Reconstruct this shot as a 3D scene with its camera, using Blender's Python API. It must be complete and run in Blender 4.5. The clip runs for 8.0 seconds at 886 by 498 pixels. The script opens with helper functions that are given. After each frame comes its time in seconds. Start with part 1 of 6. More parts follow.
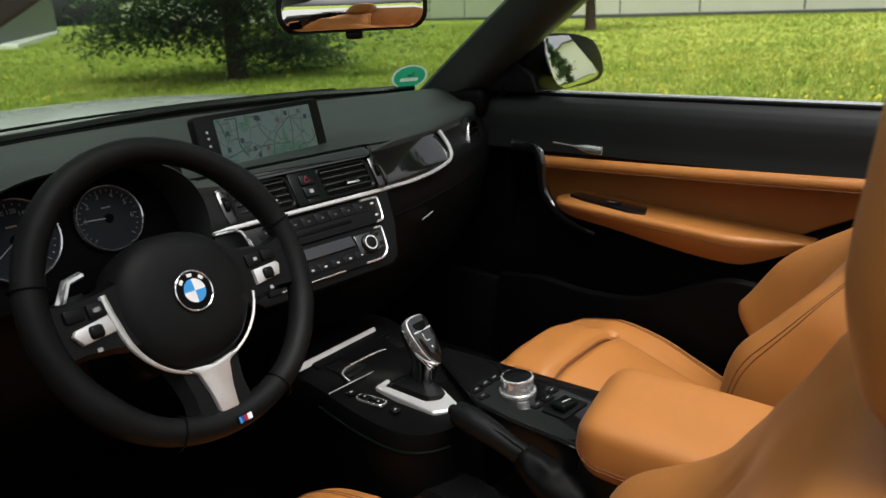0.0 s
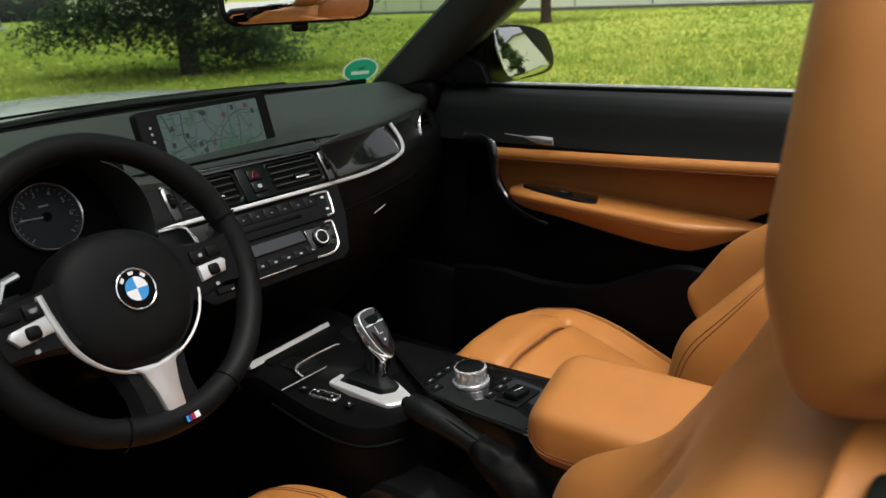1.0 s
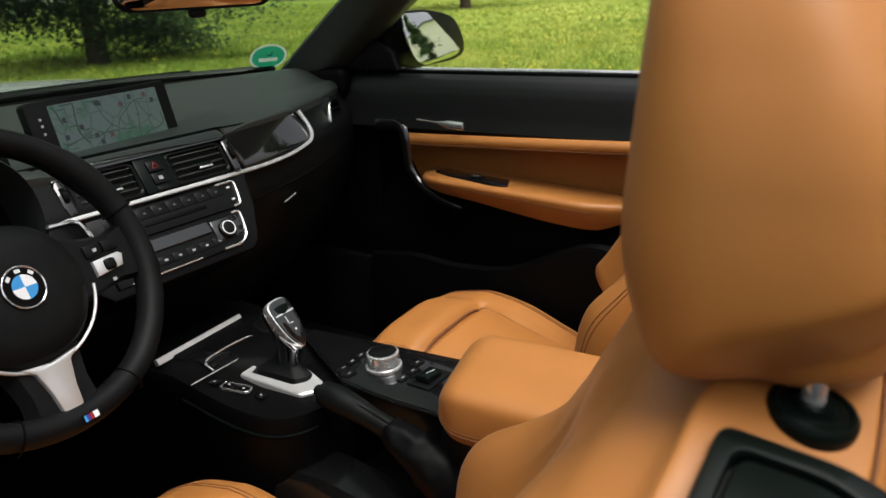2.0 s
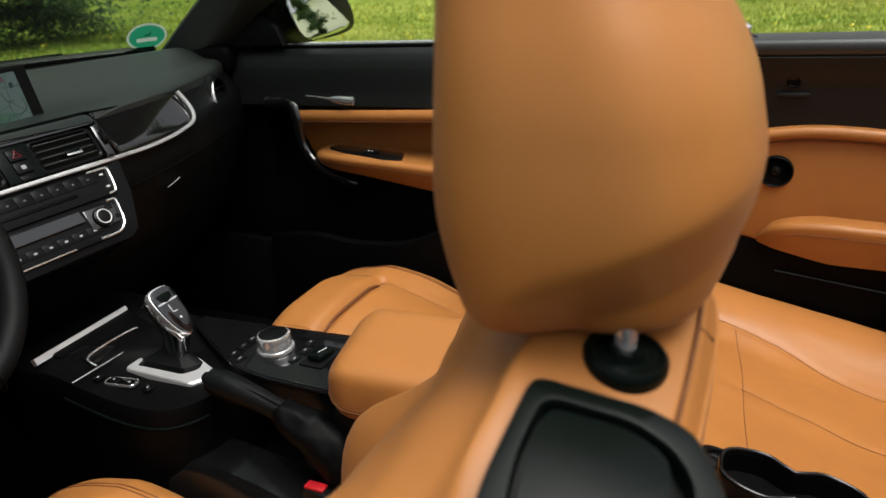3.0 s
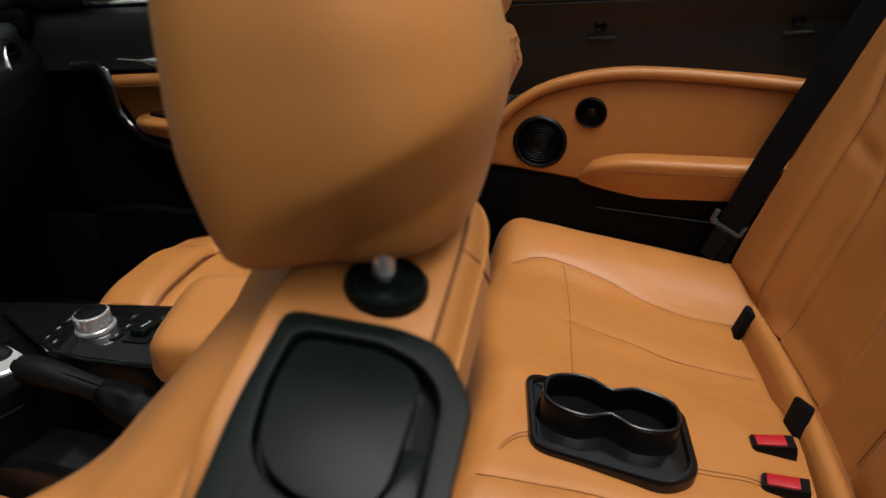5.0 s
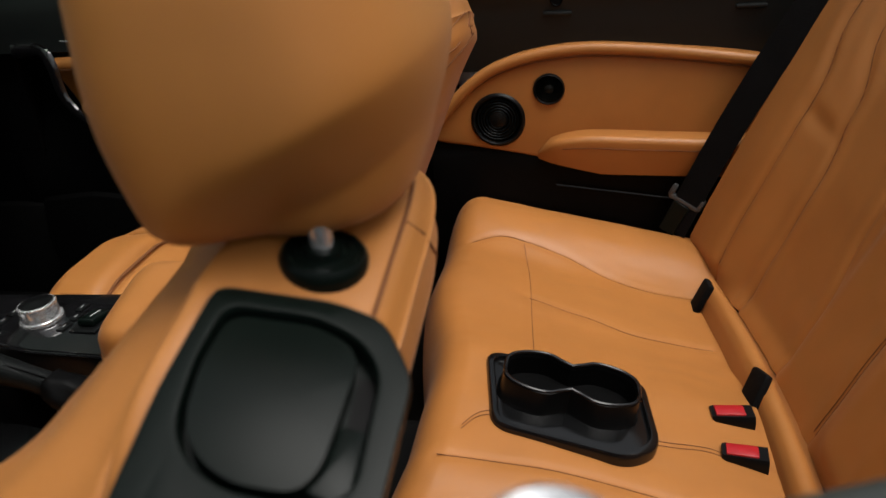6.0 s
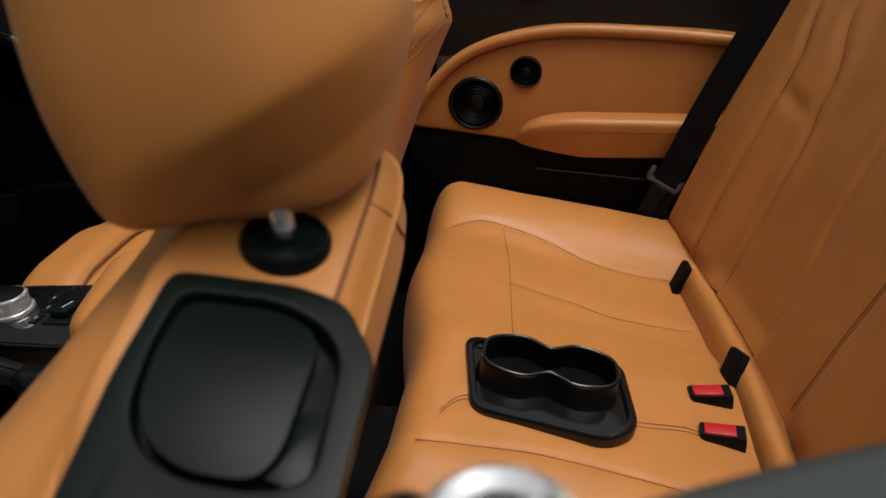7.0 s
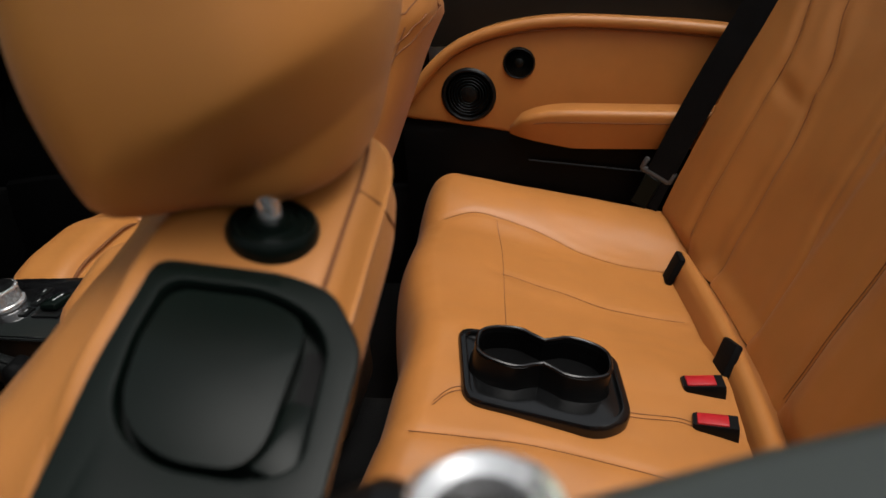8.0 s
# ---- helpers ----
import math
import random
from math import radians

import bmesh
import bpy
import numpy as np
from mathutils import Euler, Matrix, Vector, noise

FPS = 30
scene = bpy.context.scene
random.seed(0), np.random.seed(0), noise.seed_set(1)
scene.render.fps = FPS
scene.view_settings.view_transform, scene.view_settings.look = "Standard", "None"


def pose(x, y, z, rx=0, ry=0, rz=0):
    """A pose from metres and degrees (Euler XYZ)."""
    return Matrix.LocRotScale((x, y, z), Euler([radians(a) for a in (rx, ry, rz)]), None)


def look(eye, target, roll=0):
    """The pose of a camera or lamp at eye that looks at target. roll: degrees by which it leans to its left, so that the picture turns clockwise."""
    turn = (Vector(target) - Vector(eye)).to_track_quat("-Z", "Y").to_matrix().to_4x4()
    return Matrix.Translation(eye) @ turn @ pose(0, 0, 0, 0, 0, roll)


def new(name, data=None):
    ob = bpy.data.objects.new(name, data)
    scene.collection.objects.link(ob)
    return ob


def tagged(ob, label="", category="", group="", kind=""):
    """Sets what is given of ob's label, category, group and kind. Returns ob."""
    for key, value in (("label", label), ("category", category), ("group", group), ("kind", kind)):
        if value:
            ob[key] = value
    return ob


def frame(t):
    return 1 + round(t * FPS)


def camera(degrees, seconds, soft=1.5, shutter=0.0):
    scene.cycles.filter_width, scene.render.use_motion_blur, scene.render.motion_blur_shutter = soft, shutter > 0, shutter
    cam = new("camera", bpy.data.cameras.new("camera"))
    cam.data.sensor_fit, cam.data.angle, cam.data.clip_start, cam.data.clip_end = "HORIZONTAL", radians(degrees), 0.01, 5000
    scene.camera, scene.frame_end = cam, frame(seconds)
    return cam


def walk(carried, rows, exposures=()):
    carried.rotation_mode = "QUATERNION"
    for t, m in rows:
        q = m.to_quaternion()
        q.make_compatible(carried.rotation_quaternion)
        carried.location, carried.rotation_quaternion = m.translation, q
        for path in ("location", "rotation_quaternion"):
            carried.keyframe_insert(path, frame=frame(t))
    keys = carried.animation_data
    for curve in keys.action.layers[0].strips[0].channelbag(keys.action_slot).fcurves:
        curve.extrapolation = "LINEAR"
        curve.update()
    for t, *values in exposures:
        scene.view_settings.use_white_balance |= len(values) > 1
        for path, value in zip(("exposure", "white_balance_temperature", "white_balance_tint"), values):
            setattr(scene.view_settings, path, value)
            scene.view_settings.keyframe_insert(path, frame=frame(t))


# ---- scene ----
cam = camera(61.9, 8.0)
cam.data.dof.use_dof, cam.data.dof.focus_distance, cam.data.dof.aperture_fstop = True, 1.0, 8.5
PATH = [
    (0, (-0.761, -0.706, 1.146), (0.675, 0.541, 0.527), -2.7),
    (0.5, (-0.757, -0.71, 1.143), (0.697, 0.513, 0.518), -3.0),
    (1, (-0.751, -0.719, 1.142), (0.745, 0.445, 0.503), -3.0),
    (2.5, (-0.727, -0.767, 1.136), (0.907, 0.138, 0.423), -3.5),
    (3, (-0.712, -0.79, 1.129), (0.957, 0.017, 0.378), -4.2),
    (3.5, (-0.711, -0.802, 1.127), (0.996, -0.114, 0.344), -4.0),
    (4, (-0.705, -0.817, 1.121), (1.022, -0.227, 0.304), -4.1),
    (4.5, (-0.7, -0.829, 1.118), (1.037, -0.31, 0.272), -4.2),
    (5, (-0.698, -0.839, 1.11), (1.047, -0.382, 0.245), -4.3),
    (6.5, (-0.681, -0.851, 1.094), (1.057, -0.512, 0.165), -4.5),
    (7, (-0.68, -0.855, 1.091), (1.053, -0.531, 0.147), -4.7),
    (7.5, (-0.677, -0.855, 1.084), (1.056, -0.543, 0.135), -4.8),
    (8, (-0.678, -0.857, 1.087), (1.049, -0.547, 0.126), -4.7),
]
walk(cam, [(t, look(eye, target, roll)) for t, eye, target, roll in PATH], [(0, 0.17), (2.5, 0.15), (5.0, -0.18), (8.0, -0.20)])
# ---- light and sky ----
world = bpy.data.worlds.new("sky")
scene.world = world
world.use_nodes = True
wn, wl = world.node_tree.nodes, world.node_tree.links
wn.clear()
sky = wn.new("ShaderNodeTexSky")
sky.sky_type = "NISHITA"
sky.sun_disc = False
SUN_AZ, SUN_EL = radians(203), radians(69)
sky.sun_elevation, sky.sun_rotation = SUN_EL, SUN_AZ
sky.dust_density = 4.0
soft_sky = wn.new("ShaderNodeHueSaturation")
soft_sky.inputs["Saturation"].default_value = 0.10
clouds = wn.new("ShaderNodeTexNoise")
clouds.inputs["Scale"].default_value = 2.2
clouds.inputs["Detail"].default_value = 6.0
cloud_ramp = wn.new("ShaderNodeValToRGB")
cloud_ramp.color_ramp.elements[0].position, cloud_ramp.color_ramp.elements[0].color = 0.35, (0.75, 0.8, 0.86, 1)
cloud_ramp.color_ramp.elements[1].position, cloud_ramp.color_ramp.elements[1].color = 0.65, (1.35, 1.33, 1.3, 1)
cloud_mix = wn.new("ShaderNodeMix")
cloud_mix.data_type, cloud_mix.blend_type = "RGBA", "MULTIPLY"
cloud_mix.inputs[0].default_value = 1.0
back = wn.new("ShaderNodeBackground")
back.inputs["Strength"].default_value = 0.14
wout = wn.new("ShaderNodeOutputWorld")
wcoord = wn.new("ShaderNodeTexCoord")
wl.new(wcoord.outputs["Generated"], clouds.inputs["Vector"])
wl.new(clouds.outputs[0], cloud_ramp.inputs[0])
wl.new(sky.outputs[0], soft_sky.inputs["Color"])
wl.new(soft_sky.outputs[0], cloud_mix.inputs[6])
wl.new(cloud_ramp.outputs[0], cloud_mix.inputs[7])
# an overcast dome, brighter overhead than at the horizon
height = wn.new("ShaderNodeSeparateXYZ")
dome_ramp = wn.new("ShaderNodeMapRange")
dome_ramp.inputs[1].default_value, dome_ramp.inputs[2].default_value = 0.0, 1.0
dome_ramp.inputs[3].default_value, dome_ramp.inputs[4].default_value = 0.40, 1.35
dome_mix = wn.new("ShaderNodeMix")
dome_mix.data_type, dome_mix.blend_type = "RGBA", "MULTIPLY"
dome_mix.inputs[0].default_value = 1.0
wl.new(wcoord.outputs["Generated"], height.inputs[0])
wl.new(height.outputs[2], dome_ramp.inputs[0])
wl.new(cloud_mix.outputs[2], dome_mix.inputs[6])
wl.new(dome_ramp.outputs[0], dome_mix.inputs[7])
wl.new(dome_mix.outputs[2], back.inputs[0])
wl.new(back.outputs[0], wout.inputs[0])
sun = new("sun", bpy.data.lights.new("sun", "SUN"))
sun.data.energy, sun.data.angle, sun.data.color = 2.5, radians(40), (1.0, 0.95, 0.89)
sun.matrix_world = look((9 * math.sin(SUN_AZ) * math.cos(SUN_EL), 9 * math.cos(SUN_AZ) * math.cos(SUN_EL), 9 * math.sin(SUN_EL)), (0, 0, 0))


from mathutils import noise as wrinkle

# ---- materials ----
def material(name, color, rough=0.5, metal=0.0, vary=0.0, scale=30.0, bump=0.0, bump_scale=200.0, second=None, coat=0.0,
             spec=0.5, rough_vary=0.0, voronoi=False, coat_rough=0.03, sheen=0.0):
    """A procedural surface: a base colour with grain, larger blotches, roughness variation and a fine relief."""
    m = bpy.data.materials.new(name)
    m.use_nodes = True
    n, l = m.node_tree.nodes, m.node_tree.links
    b = n["Principled BSDF"]
    b.inputs["Base Color"].default_value = (*color, 1)
    b.inputs["Roughness"].default_value = rough
    b.inputs["Metallic"].default_value = metal
    b.inputs["Specular IOR Level"].default_value = spec
    b.inputs["Coat Weight"].default_value = coat
    b.inputs["Coat Roughness"].default_value = coat_rough
    b.inputs["Sheen Weight"].default_value, b.inputs["Sheen Roughness"].default_value = sheen, 0.35
    co = n.new("ShaderNodeTexCoord")
    if vary or second:
        t = n.new("ShaderNodeTexNoise")
        t.inputs["Scale"].default_value = scale
        t.inputs["Detail"].default_value = 5.0
        l.new(co.outputs["Object"], t.inputs["Vector"])
        big = n.new("ShaderNodeTexNoise")
        big.inputs["Scale"].default_value = scale / 9.0
        big.inputs["Detail"].default_value = 3.0
        l.new(co.outputs["Object"], big.inputs["Vector"])
        add = n.new("ShaderNodeMath")
        add.operation = "ADD"
        l.new(t.outputs[0], add.inputs[0])
        l.new(big.outputs[0], add.inputs[1])
        half = n.new("ShaderNodeMath")
        half.operation = "MULTIPLY"
        half.inputs[1].default_value = 0.5
        l.new(add.outputs[0], half.inputs[0])
        r = n.new("ShaderNodeValToRGB")
        c2 = second or tuple(min(1, c * (1 + vary)) for c in color)
        c1 = color if second else tuple(c * (1 - vary) for c in color)
        r.color_ramp.elements[0].position, r.color_ramp.elements[0].color = 0.36, (*c1, 1)
        r.color_ramp.elements[1].position, r.color_ramp.elements[1].color = 0.64, (*c2, 1)
        l.new(half.outputs[0], r.inputs[0])
        l.new(r.outputs[0], b.inputs["Base Color"])
        if rough_vary:
            mr = n.new("ShaderNodeMapRange")
            mr.inputs[3].default_value, mr.inputs[4].default_value = rough - rough_vary, rough + rough_vary
            l.new(big.outputs[0], mr.inputs[0])
            l.new(mr.outputs[0], b.inputs["Roughness"])
    if bump:
        if voronoi:
            t2 = n.new("ShaderNodeTexVoronoi")
            t2.feature = "DISTANCE_TO_EDGE"
        else:
            t2 = n.new("ShaderNodeTexNoise")
            t2.inputs["Detail"].default_value = 4.0
        t2.inputs["Scale"].default_value = bump_scale
        l.new(co.outputs["Object"], t2.inputs["Vector"])
        bp = n.new("ShaderNodeBump")
        bp.inputs["Strength"].default_value = bump
        bp.inputs["Distance"].default_value = 0.001
        l.new(t2.outputs[0], bp.inputs["Height"])
        l.new(bp.outputs[0], b.inputs["Normal"])
    return m


def glass_material(name, tint, rough=0.0, mix=0.93):
    m = bpy.data.materials.new(name)
    m.use_nodes = True
    n, l = m.node_tree.nodes, m.node_tree.links
    n.clear()
    tr, gl, mx, out = (n.new("ShaderNodeBsdfTransparent"), n.new("ShaderNodeBsdfGlossy"), n.new("ShaderNodeMixShader"),
                       n.new("ShaderNodeOutputMaterial"))
    tr.inputs[0].default_value = (*tint, 1)
    gl.inputs["Roughness"].default_value = rough
    mx.inputs[0].default_value = 1 - mix
    l.new(tr.outputs[0], mx.inputs[1])
    l.new(gl.outputs[0], mx.inputs[2])
    l.new(mx.outputs[0], out.inputs[0])
    return m


def glow_material(name, color, strength):
    m = bpy.data.materials.new(name)
    m.use_nodes = True
    b = m.node_tree.nodes["Principled BSDF"]
    b.inputs["Base Color"].default_value = (0.01, 0.01, 0.01, 1)
    b.inputs["Roughness"].default_value = 0.25
    b.inputs["Emission Color"].default_value = (*color, 1)
    b.inputs["Emission Strength"].default_value = strength
    return m


LEATHER = material("tan_leather", (0.384, 0.151, 0.0355), 0.42, vary=0.07, scale=16, bump=0.16, bump_scale=1100, voronoi=True,
                   spec=0.42, rough_vary=0.05, sheen=0.04)
STITCH = material("tan_stitching", (0.17, 0.06, 0.016), 0.7, vary=0.2, scale=90, bump=0.4, bump_scale=900)
GREY_PLASTIC = material("grey_plastic", (0.05, 0.052, 0.053), 0.4, vary=0.1, scale=60, bump=0.1, bump_scale=700)
# seam lines in the leather, with the crease's shade put into the colour
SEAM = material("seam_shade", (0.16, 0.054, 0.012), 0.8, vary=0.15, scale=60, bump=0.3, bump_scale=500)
BLACK = material("black_soft_plastic", (0.0042, 0.0050, 0.0049), 0.33, vary=0.2, scale=40, bump=0.5, bump_scale=700, voronoi=True, spec=0.14)
DASH = material("black_dashboard_skin", (0.015, 0.020, 0.0180), 0.47, vary=0.15, scale=30, bump=0.05, bump_scale=1500, voronoi=True,
                spec=0.8, rough_vary=0.05)
HARD = material("hard_black_plastic", (0.004, 0.0042, 0.0044), 0.30, vary=0.2, scale=50, bump=0.10, bump_scale=900, spec=0.16)
GLOSS = material("gloss_black_plastic", (0.004, 0.0042, 0.0044), 0.17, vary=0.2, scale=50, spec=0.45)
SATIN = material("satin_black_shell", (0.0030, 0.0054, 0.0044), 0.29, vary=0.15, scale=40, bump=0.03, bump_scale=900, spec=0.10)
DARK = material("deep_black_plastic", (0.0016, 0.0016, 0.0017), 0.5, vary=0.3, scale=50, bump=0.2, bump_scale=400, spec=0.08)
PIANO = material("piano_black_lacquer", (0.006, 0.006, 0.0065), 0.06, vary=0.2, scale=20, spec=0.6, coat=0.8)
CHROME = material("satin_chrome", (0.74, 0.74, 0.73), 0.34, metal=0.70, vary=0.05, scale=60, bump=0.05, bump_scale=900)
BRIGHT_PLATE = material("brushed_bright_metal", (0.72, 0.72, 0.72), 0.36, metal=0.6, vary=0.04, scale=60, bump=0.05, bump_scale=900)
BRIGHT = material("bright_chrome", (0.86, 0.86, 0.86), 0.16, metal=0.8, vary=0.03, scale=60)
STEEL = material("dark_polished_steel", (0.46, 0.46, 0.47), 0.15, metal=1.0, vary=0.04, scale=60)
LACQUER = material("console_lacquer", (0.005, 0.005, 0.0055), 0.07, vary=0.3, scale=40, spec=0.45)
PANEL = material("black_side_panel", (0.0060, 0.0074, 0.0070), 0.46, vary=0.15, scale=40, bump=0.2, bump_scale=900, voronoi=True, spec=0.36)
RIM_LEATHER = material("black_wheel_leather", (0.0062, 0.0066, 0.0068), 0.45, vary=0.2, scale=50, bump=0.3, bump_scale=900, voronoi=True, spec=0.11)
CARPET = material("black_carpet", (0.003, 0.003, 0.003), 0.95, vary=0.4, scale=300, bump=1.0, bump_scale=500, spec=0.1)
BELT = material("black_webbing", (0.004, 0.004, 0.0042), 0.75, vary=0.3, scale=200, bump=0.8, bump_scale=700, spec=0.08)
RED = material("red_plastic", (0.40, 0.010, 0.015), 0.35, vary=0.08, scale=60, spec=0.5)
WHITE_PAINT = material("white_car_paint", (0.78, 0.79, 0.80), 0.25, vary=0.02, scale=8, coat=0.8)
GLASS = glass_material("windscreen_glass", (0.52, 0.62, 0.52))
MIRROR = material("mirror_glass", (0.88, 0.90, 0.90), 0.015, metal=1.0)
WHITE_MARK = material("white_print", (0.62, 0.63, 0.63), 0.6, vary=0.05, scale=50)
GREY_MARK = material("grey_print", (0.35, 0.36, 0.37), 0.6, vary=0.05, scale=50)
BLUE = material("blue_enamel", (0.03, 0.27, 0.62), 0.2, vary=0.05, scale=80, coat=0.5)
WHITE_ENAMEL = material("white_enamel", (0.78, 0.79, 0.80), 0.2, vary=0.03, scale=80, coat=0.5)
DIAL = material("dial_face", (0.008, 0.014, 0.020), 0.3, vary=0.2, scale=60, spec=0.2)


# ---- mesh helpers ----
def wloc(ob):
    v = Vector()
    while ob is not None:
        v += ob.location
        ob = ob.parent
    return v


def to_object(name, bm, mat, sharp=38):
    bmesh.ops.recalc_face_normals(bm, faces=bm.faces)
    me = bpy.data.meshes.new(name)
    bm.to_mesh(me)
    bm.free()
    me.polygons.foreach_set("use_smooth", [True] * len(me.polygons))
    me.set_sharp_from_angle(angle=radians(sharp))
    me.materials.append(mat)
    return new(name, me)


def part(name, bm, mat, parent, label="", sharp=38):
    """Links bm, built in world places, as one mesh object under a thing or a part."""
    bmesh.ops.translate(bm, verts=bm.verts, vec=-wloc(parent))
    ob = to_object(name, bm, mat, sharp)
    ob.parent = parent
    return tagged(ob, label) if label else ob


def thing(name, place, label, category, group="", kind=""):
    ob = new(name)
    ob.empty_display_size = 0.05
    ob.location = place
    return tagged(ob, label, category, group, kind)


def setting(name, bm, mat, label, category, kind="structure", sharp=38):
    return tagged(to_object(name, bm, mat, sharp), label, category, kind=kind)


def join(*bms):
    out = bms[0]
    for b in bms[1:]:
        me = bpy.data.meshes.new("tmp")
        b.to_mesh(me)
        b.free()
        out.from_mesh(me)
        bpy.data.meshes.remove(me)
    return out


def moved(bm, m):
    bmesh.ops.transform(bm, matrix=m, verts=bm.verts)
    return bm


def flip_x(bm):
    for v in bm.verts:
        v.co.x = -v.co.x
    bmesh.ops.reverse_faces(bm, faces=bm.faces)
    return bm


def rbox(c, s, r=0.004, seg=2, m=None):
    bm = bmesh.new()
    bmesh.ops.create_cube(bm, size=1)
    bmesh.ops.scale(bm, vec=s, verts=bm.verts)
    if r:
        bmesh.ops.bevel(bm, geom=bm.edges[:], offset=min(r, min(s) * 0.49), segments=seg, profile=0.5, affect="EDGES", clamp_overlap=True)
    bmesh.ops.translate(bm, vec=c, verts=bm.verts)
    return moved(bm, m) if m else bm


def spline(pts, n=8, closed=False):
    """Points of a smooth line through pts."""
    p = [Vector(q) for q in pts]
    out, k = [], len(p)
    for i in range(k if closed else k - 1):
        a, b, c, d = ((p[(i + j - 1) % k] if closed else p[min(max(i + j - 1, 0), k - 1)]) for j in range(4))
        for j in range(n):
            t = j / n
            out.append(0.5 * ((2 * b) + (c - a) * t + (2 * a - 5 * b + 4 * c - d) * t * t + (3 * b - a - 3 * c + d) * t ** 3))
    if not closed:
        out.append(p[-1])
    return out


def loft(loops, cap=True, closed=True):
    bm = bmesh.new()
    rows = [[bm.verts.new(q) for q in lp] for lp in loops]
    k = len(rows[0])
    for a, b in zip(rows, rows[1:]):
        for i in range(k if closed else k - 1):
            bm.faces.new((a[i], a[(i + 1) % k], b[(i + 1) % k], b[i]))
    if cap and closed:
        bm.faces.new(rows[0][::-1])
        bm.faces.new(rows[-1])
    return bm


def tube(pts, r, n=8, flat=1.0, closed=False, up=(0, 0, 1)):
    """A bar of radius r (a number or one for each point) along pts; flat: its height as a share of its width."""
    p = [Vector(q) for q in pts]
    k = len(p)
    loops = []
    for i, q in enumerate(p):
        t = (p[(i + 1) % k] - p[i - 1]) if closed else (p[min(i + 1, k - 1)] - p[max(i - 1, 0)])
        t.normalize()
        s = t.cross(Vector(up))
        s = s.normalized() if s.length > 1e-4 else t.orthogonal().normalized()
        u = s.cross(t)
        rr = r[i] if isinstance(r, (list, tuple)) else r
        loops.append([q + s * rr * math.cos(2 * math.pi * j / n) + u * rr * flat * math.sin(2 * math.pi * j / n) for j in range(n)])
    if closed:
        loops.append(loops[0])
        bm = loft(loops, cap=False)
        bmesh.ops.remove_doubles(bm, verts=bm.verts, dist=1e-6)
        return bm
    return loft(loops)


def cornered(pts, r=0.008, n=5):
    """A polygon's outline with each corner rounded to about r."""
    out = []
    for i, p in enumerate(pts):
        p, a, b = Vector((*p, 0)), Vector((*pts[i - 1], 0)), Vector((*pts[(i + 1) % len(pts)], 0))
        u, w = a - p, b - p
        p0, p1 = p + u.normalized() * min(r, u.length * 0.45), p + w.normalized() * min(r, w.length * 0.45)
        for k in range(n):
            t = k / (n - 1)
            q = p0 * (1 - t) ** 2 + p * (2 * t * (1 - t)) + p1 * t * t
            out.append((q.x, q.y))
    return out


def lathe(profile, m=None, n=32):
    """Turns a profile of (radius, height) about the z axis."""
    bm = bmesh.new()
    rows = []
    for r, h in profile:
        if r < 1e-6:
            rows.append([bm.verts.new((0, 0, h))])
        else:
            rows.append([bm.verts.new((r * math.cos(2 * math.pi * j / n), r * math.sin(2 * math.pi * j / n), h)) for j in range(n)])
    for a, b in zip(rows, rows[1:]):
        for j in range(n):
            q = [a[j % len(a)], a[(j + 1) % len(a)], b[(j + 1) % len(b)], b[j % len(b)]]
            f = list(dict.fromkeys(q))
            if len(f) > 2:
                bm.faces.new(f)
    return moved(bm, m) if m else bm


def prism(poly, d, r=0.003, m=None, seg=2):
    """A flat outline in x, y raised to height d along z, with rounded edges."""
    bm = bmesh.new()
    lo = [bm.verts.new((x, y, 0)) for x, y in poly]
    hi = [bm.verts.new((x, y, d)) for x, y in poly]
    bm.faces.new(lo[::-1])
    top = bm.faces.new(hi)
    for i in range(len(poly)):
        j = (i + 1) % len(poly)
        bm.faces.new((lo[i], lo[j], hi[j], hi[i]))
    bmesh.ops.recalc_face_normals(bm, faces=bm.faces)
    if r:
        bmesh.ops.bevel(bm, geom=list(top.edges), offset=r, segments=seg, profile=0.5, affect="EDGES", clamp_overlap=True)
    return moved(bm, m) if m else bm


def grid(nu, nv, f, thick=0.0):
    """A sheet of nu by nv cells through f(u, v), u and v from 0 to 1, given a thickness."""
    bm = bmesh.new()
    rows = [[bm.verts.new(f(i / nu, j / nv)) for i in range(nu + 1)] for j in range(nv + 1)]
    for a, b in zip(rows, rows[1:]):
        for i in range(nu):
            bm.faces.new((a[i], a[i + 1], b[i + 1], b[i]))
    if thick:
        bmesh.ops.recalc_face_normals(bm, faces=bm.faces)
        bmesh.ops.solidify(bm, geom=bm.faces[:], thickness=thick)
    return bm


def shell(nu, nv, f, off):
    """A closed slab: the sheet f(u, v) and a copy of it moved by off."""
    off = Vector(off)
    loops = []
    for i in range(nu + 1):
        face = [Vector(f(i / nu, j / nv)) for j in range(nv + 1)]
        loops.append(face + [p + off for p in reversed(face)])
    return loft(loops)


def rounded(w, h, r, n=6):
    """The outline of a rectangle w by h with round corners, about the origin."""
    out = []
    for cx, cy, a in ((w / 2 - r, h / 2 - r, 0), (-w / 2 + r, h / 2 - r, 90), (-w / 2 + r, -h / 2 + r, 180), (w / 2 - r, -h / 2 + r, 270)):
        for i in range(n + 1):
            q = radians(a + 90 * i / n)
            out.append((cx + r * math.cos(q), cy + r * math.sin(q)))
    return out


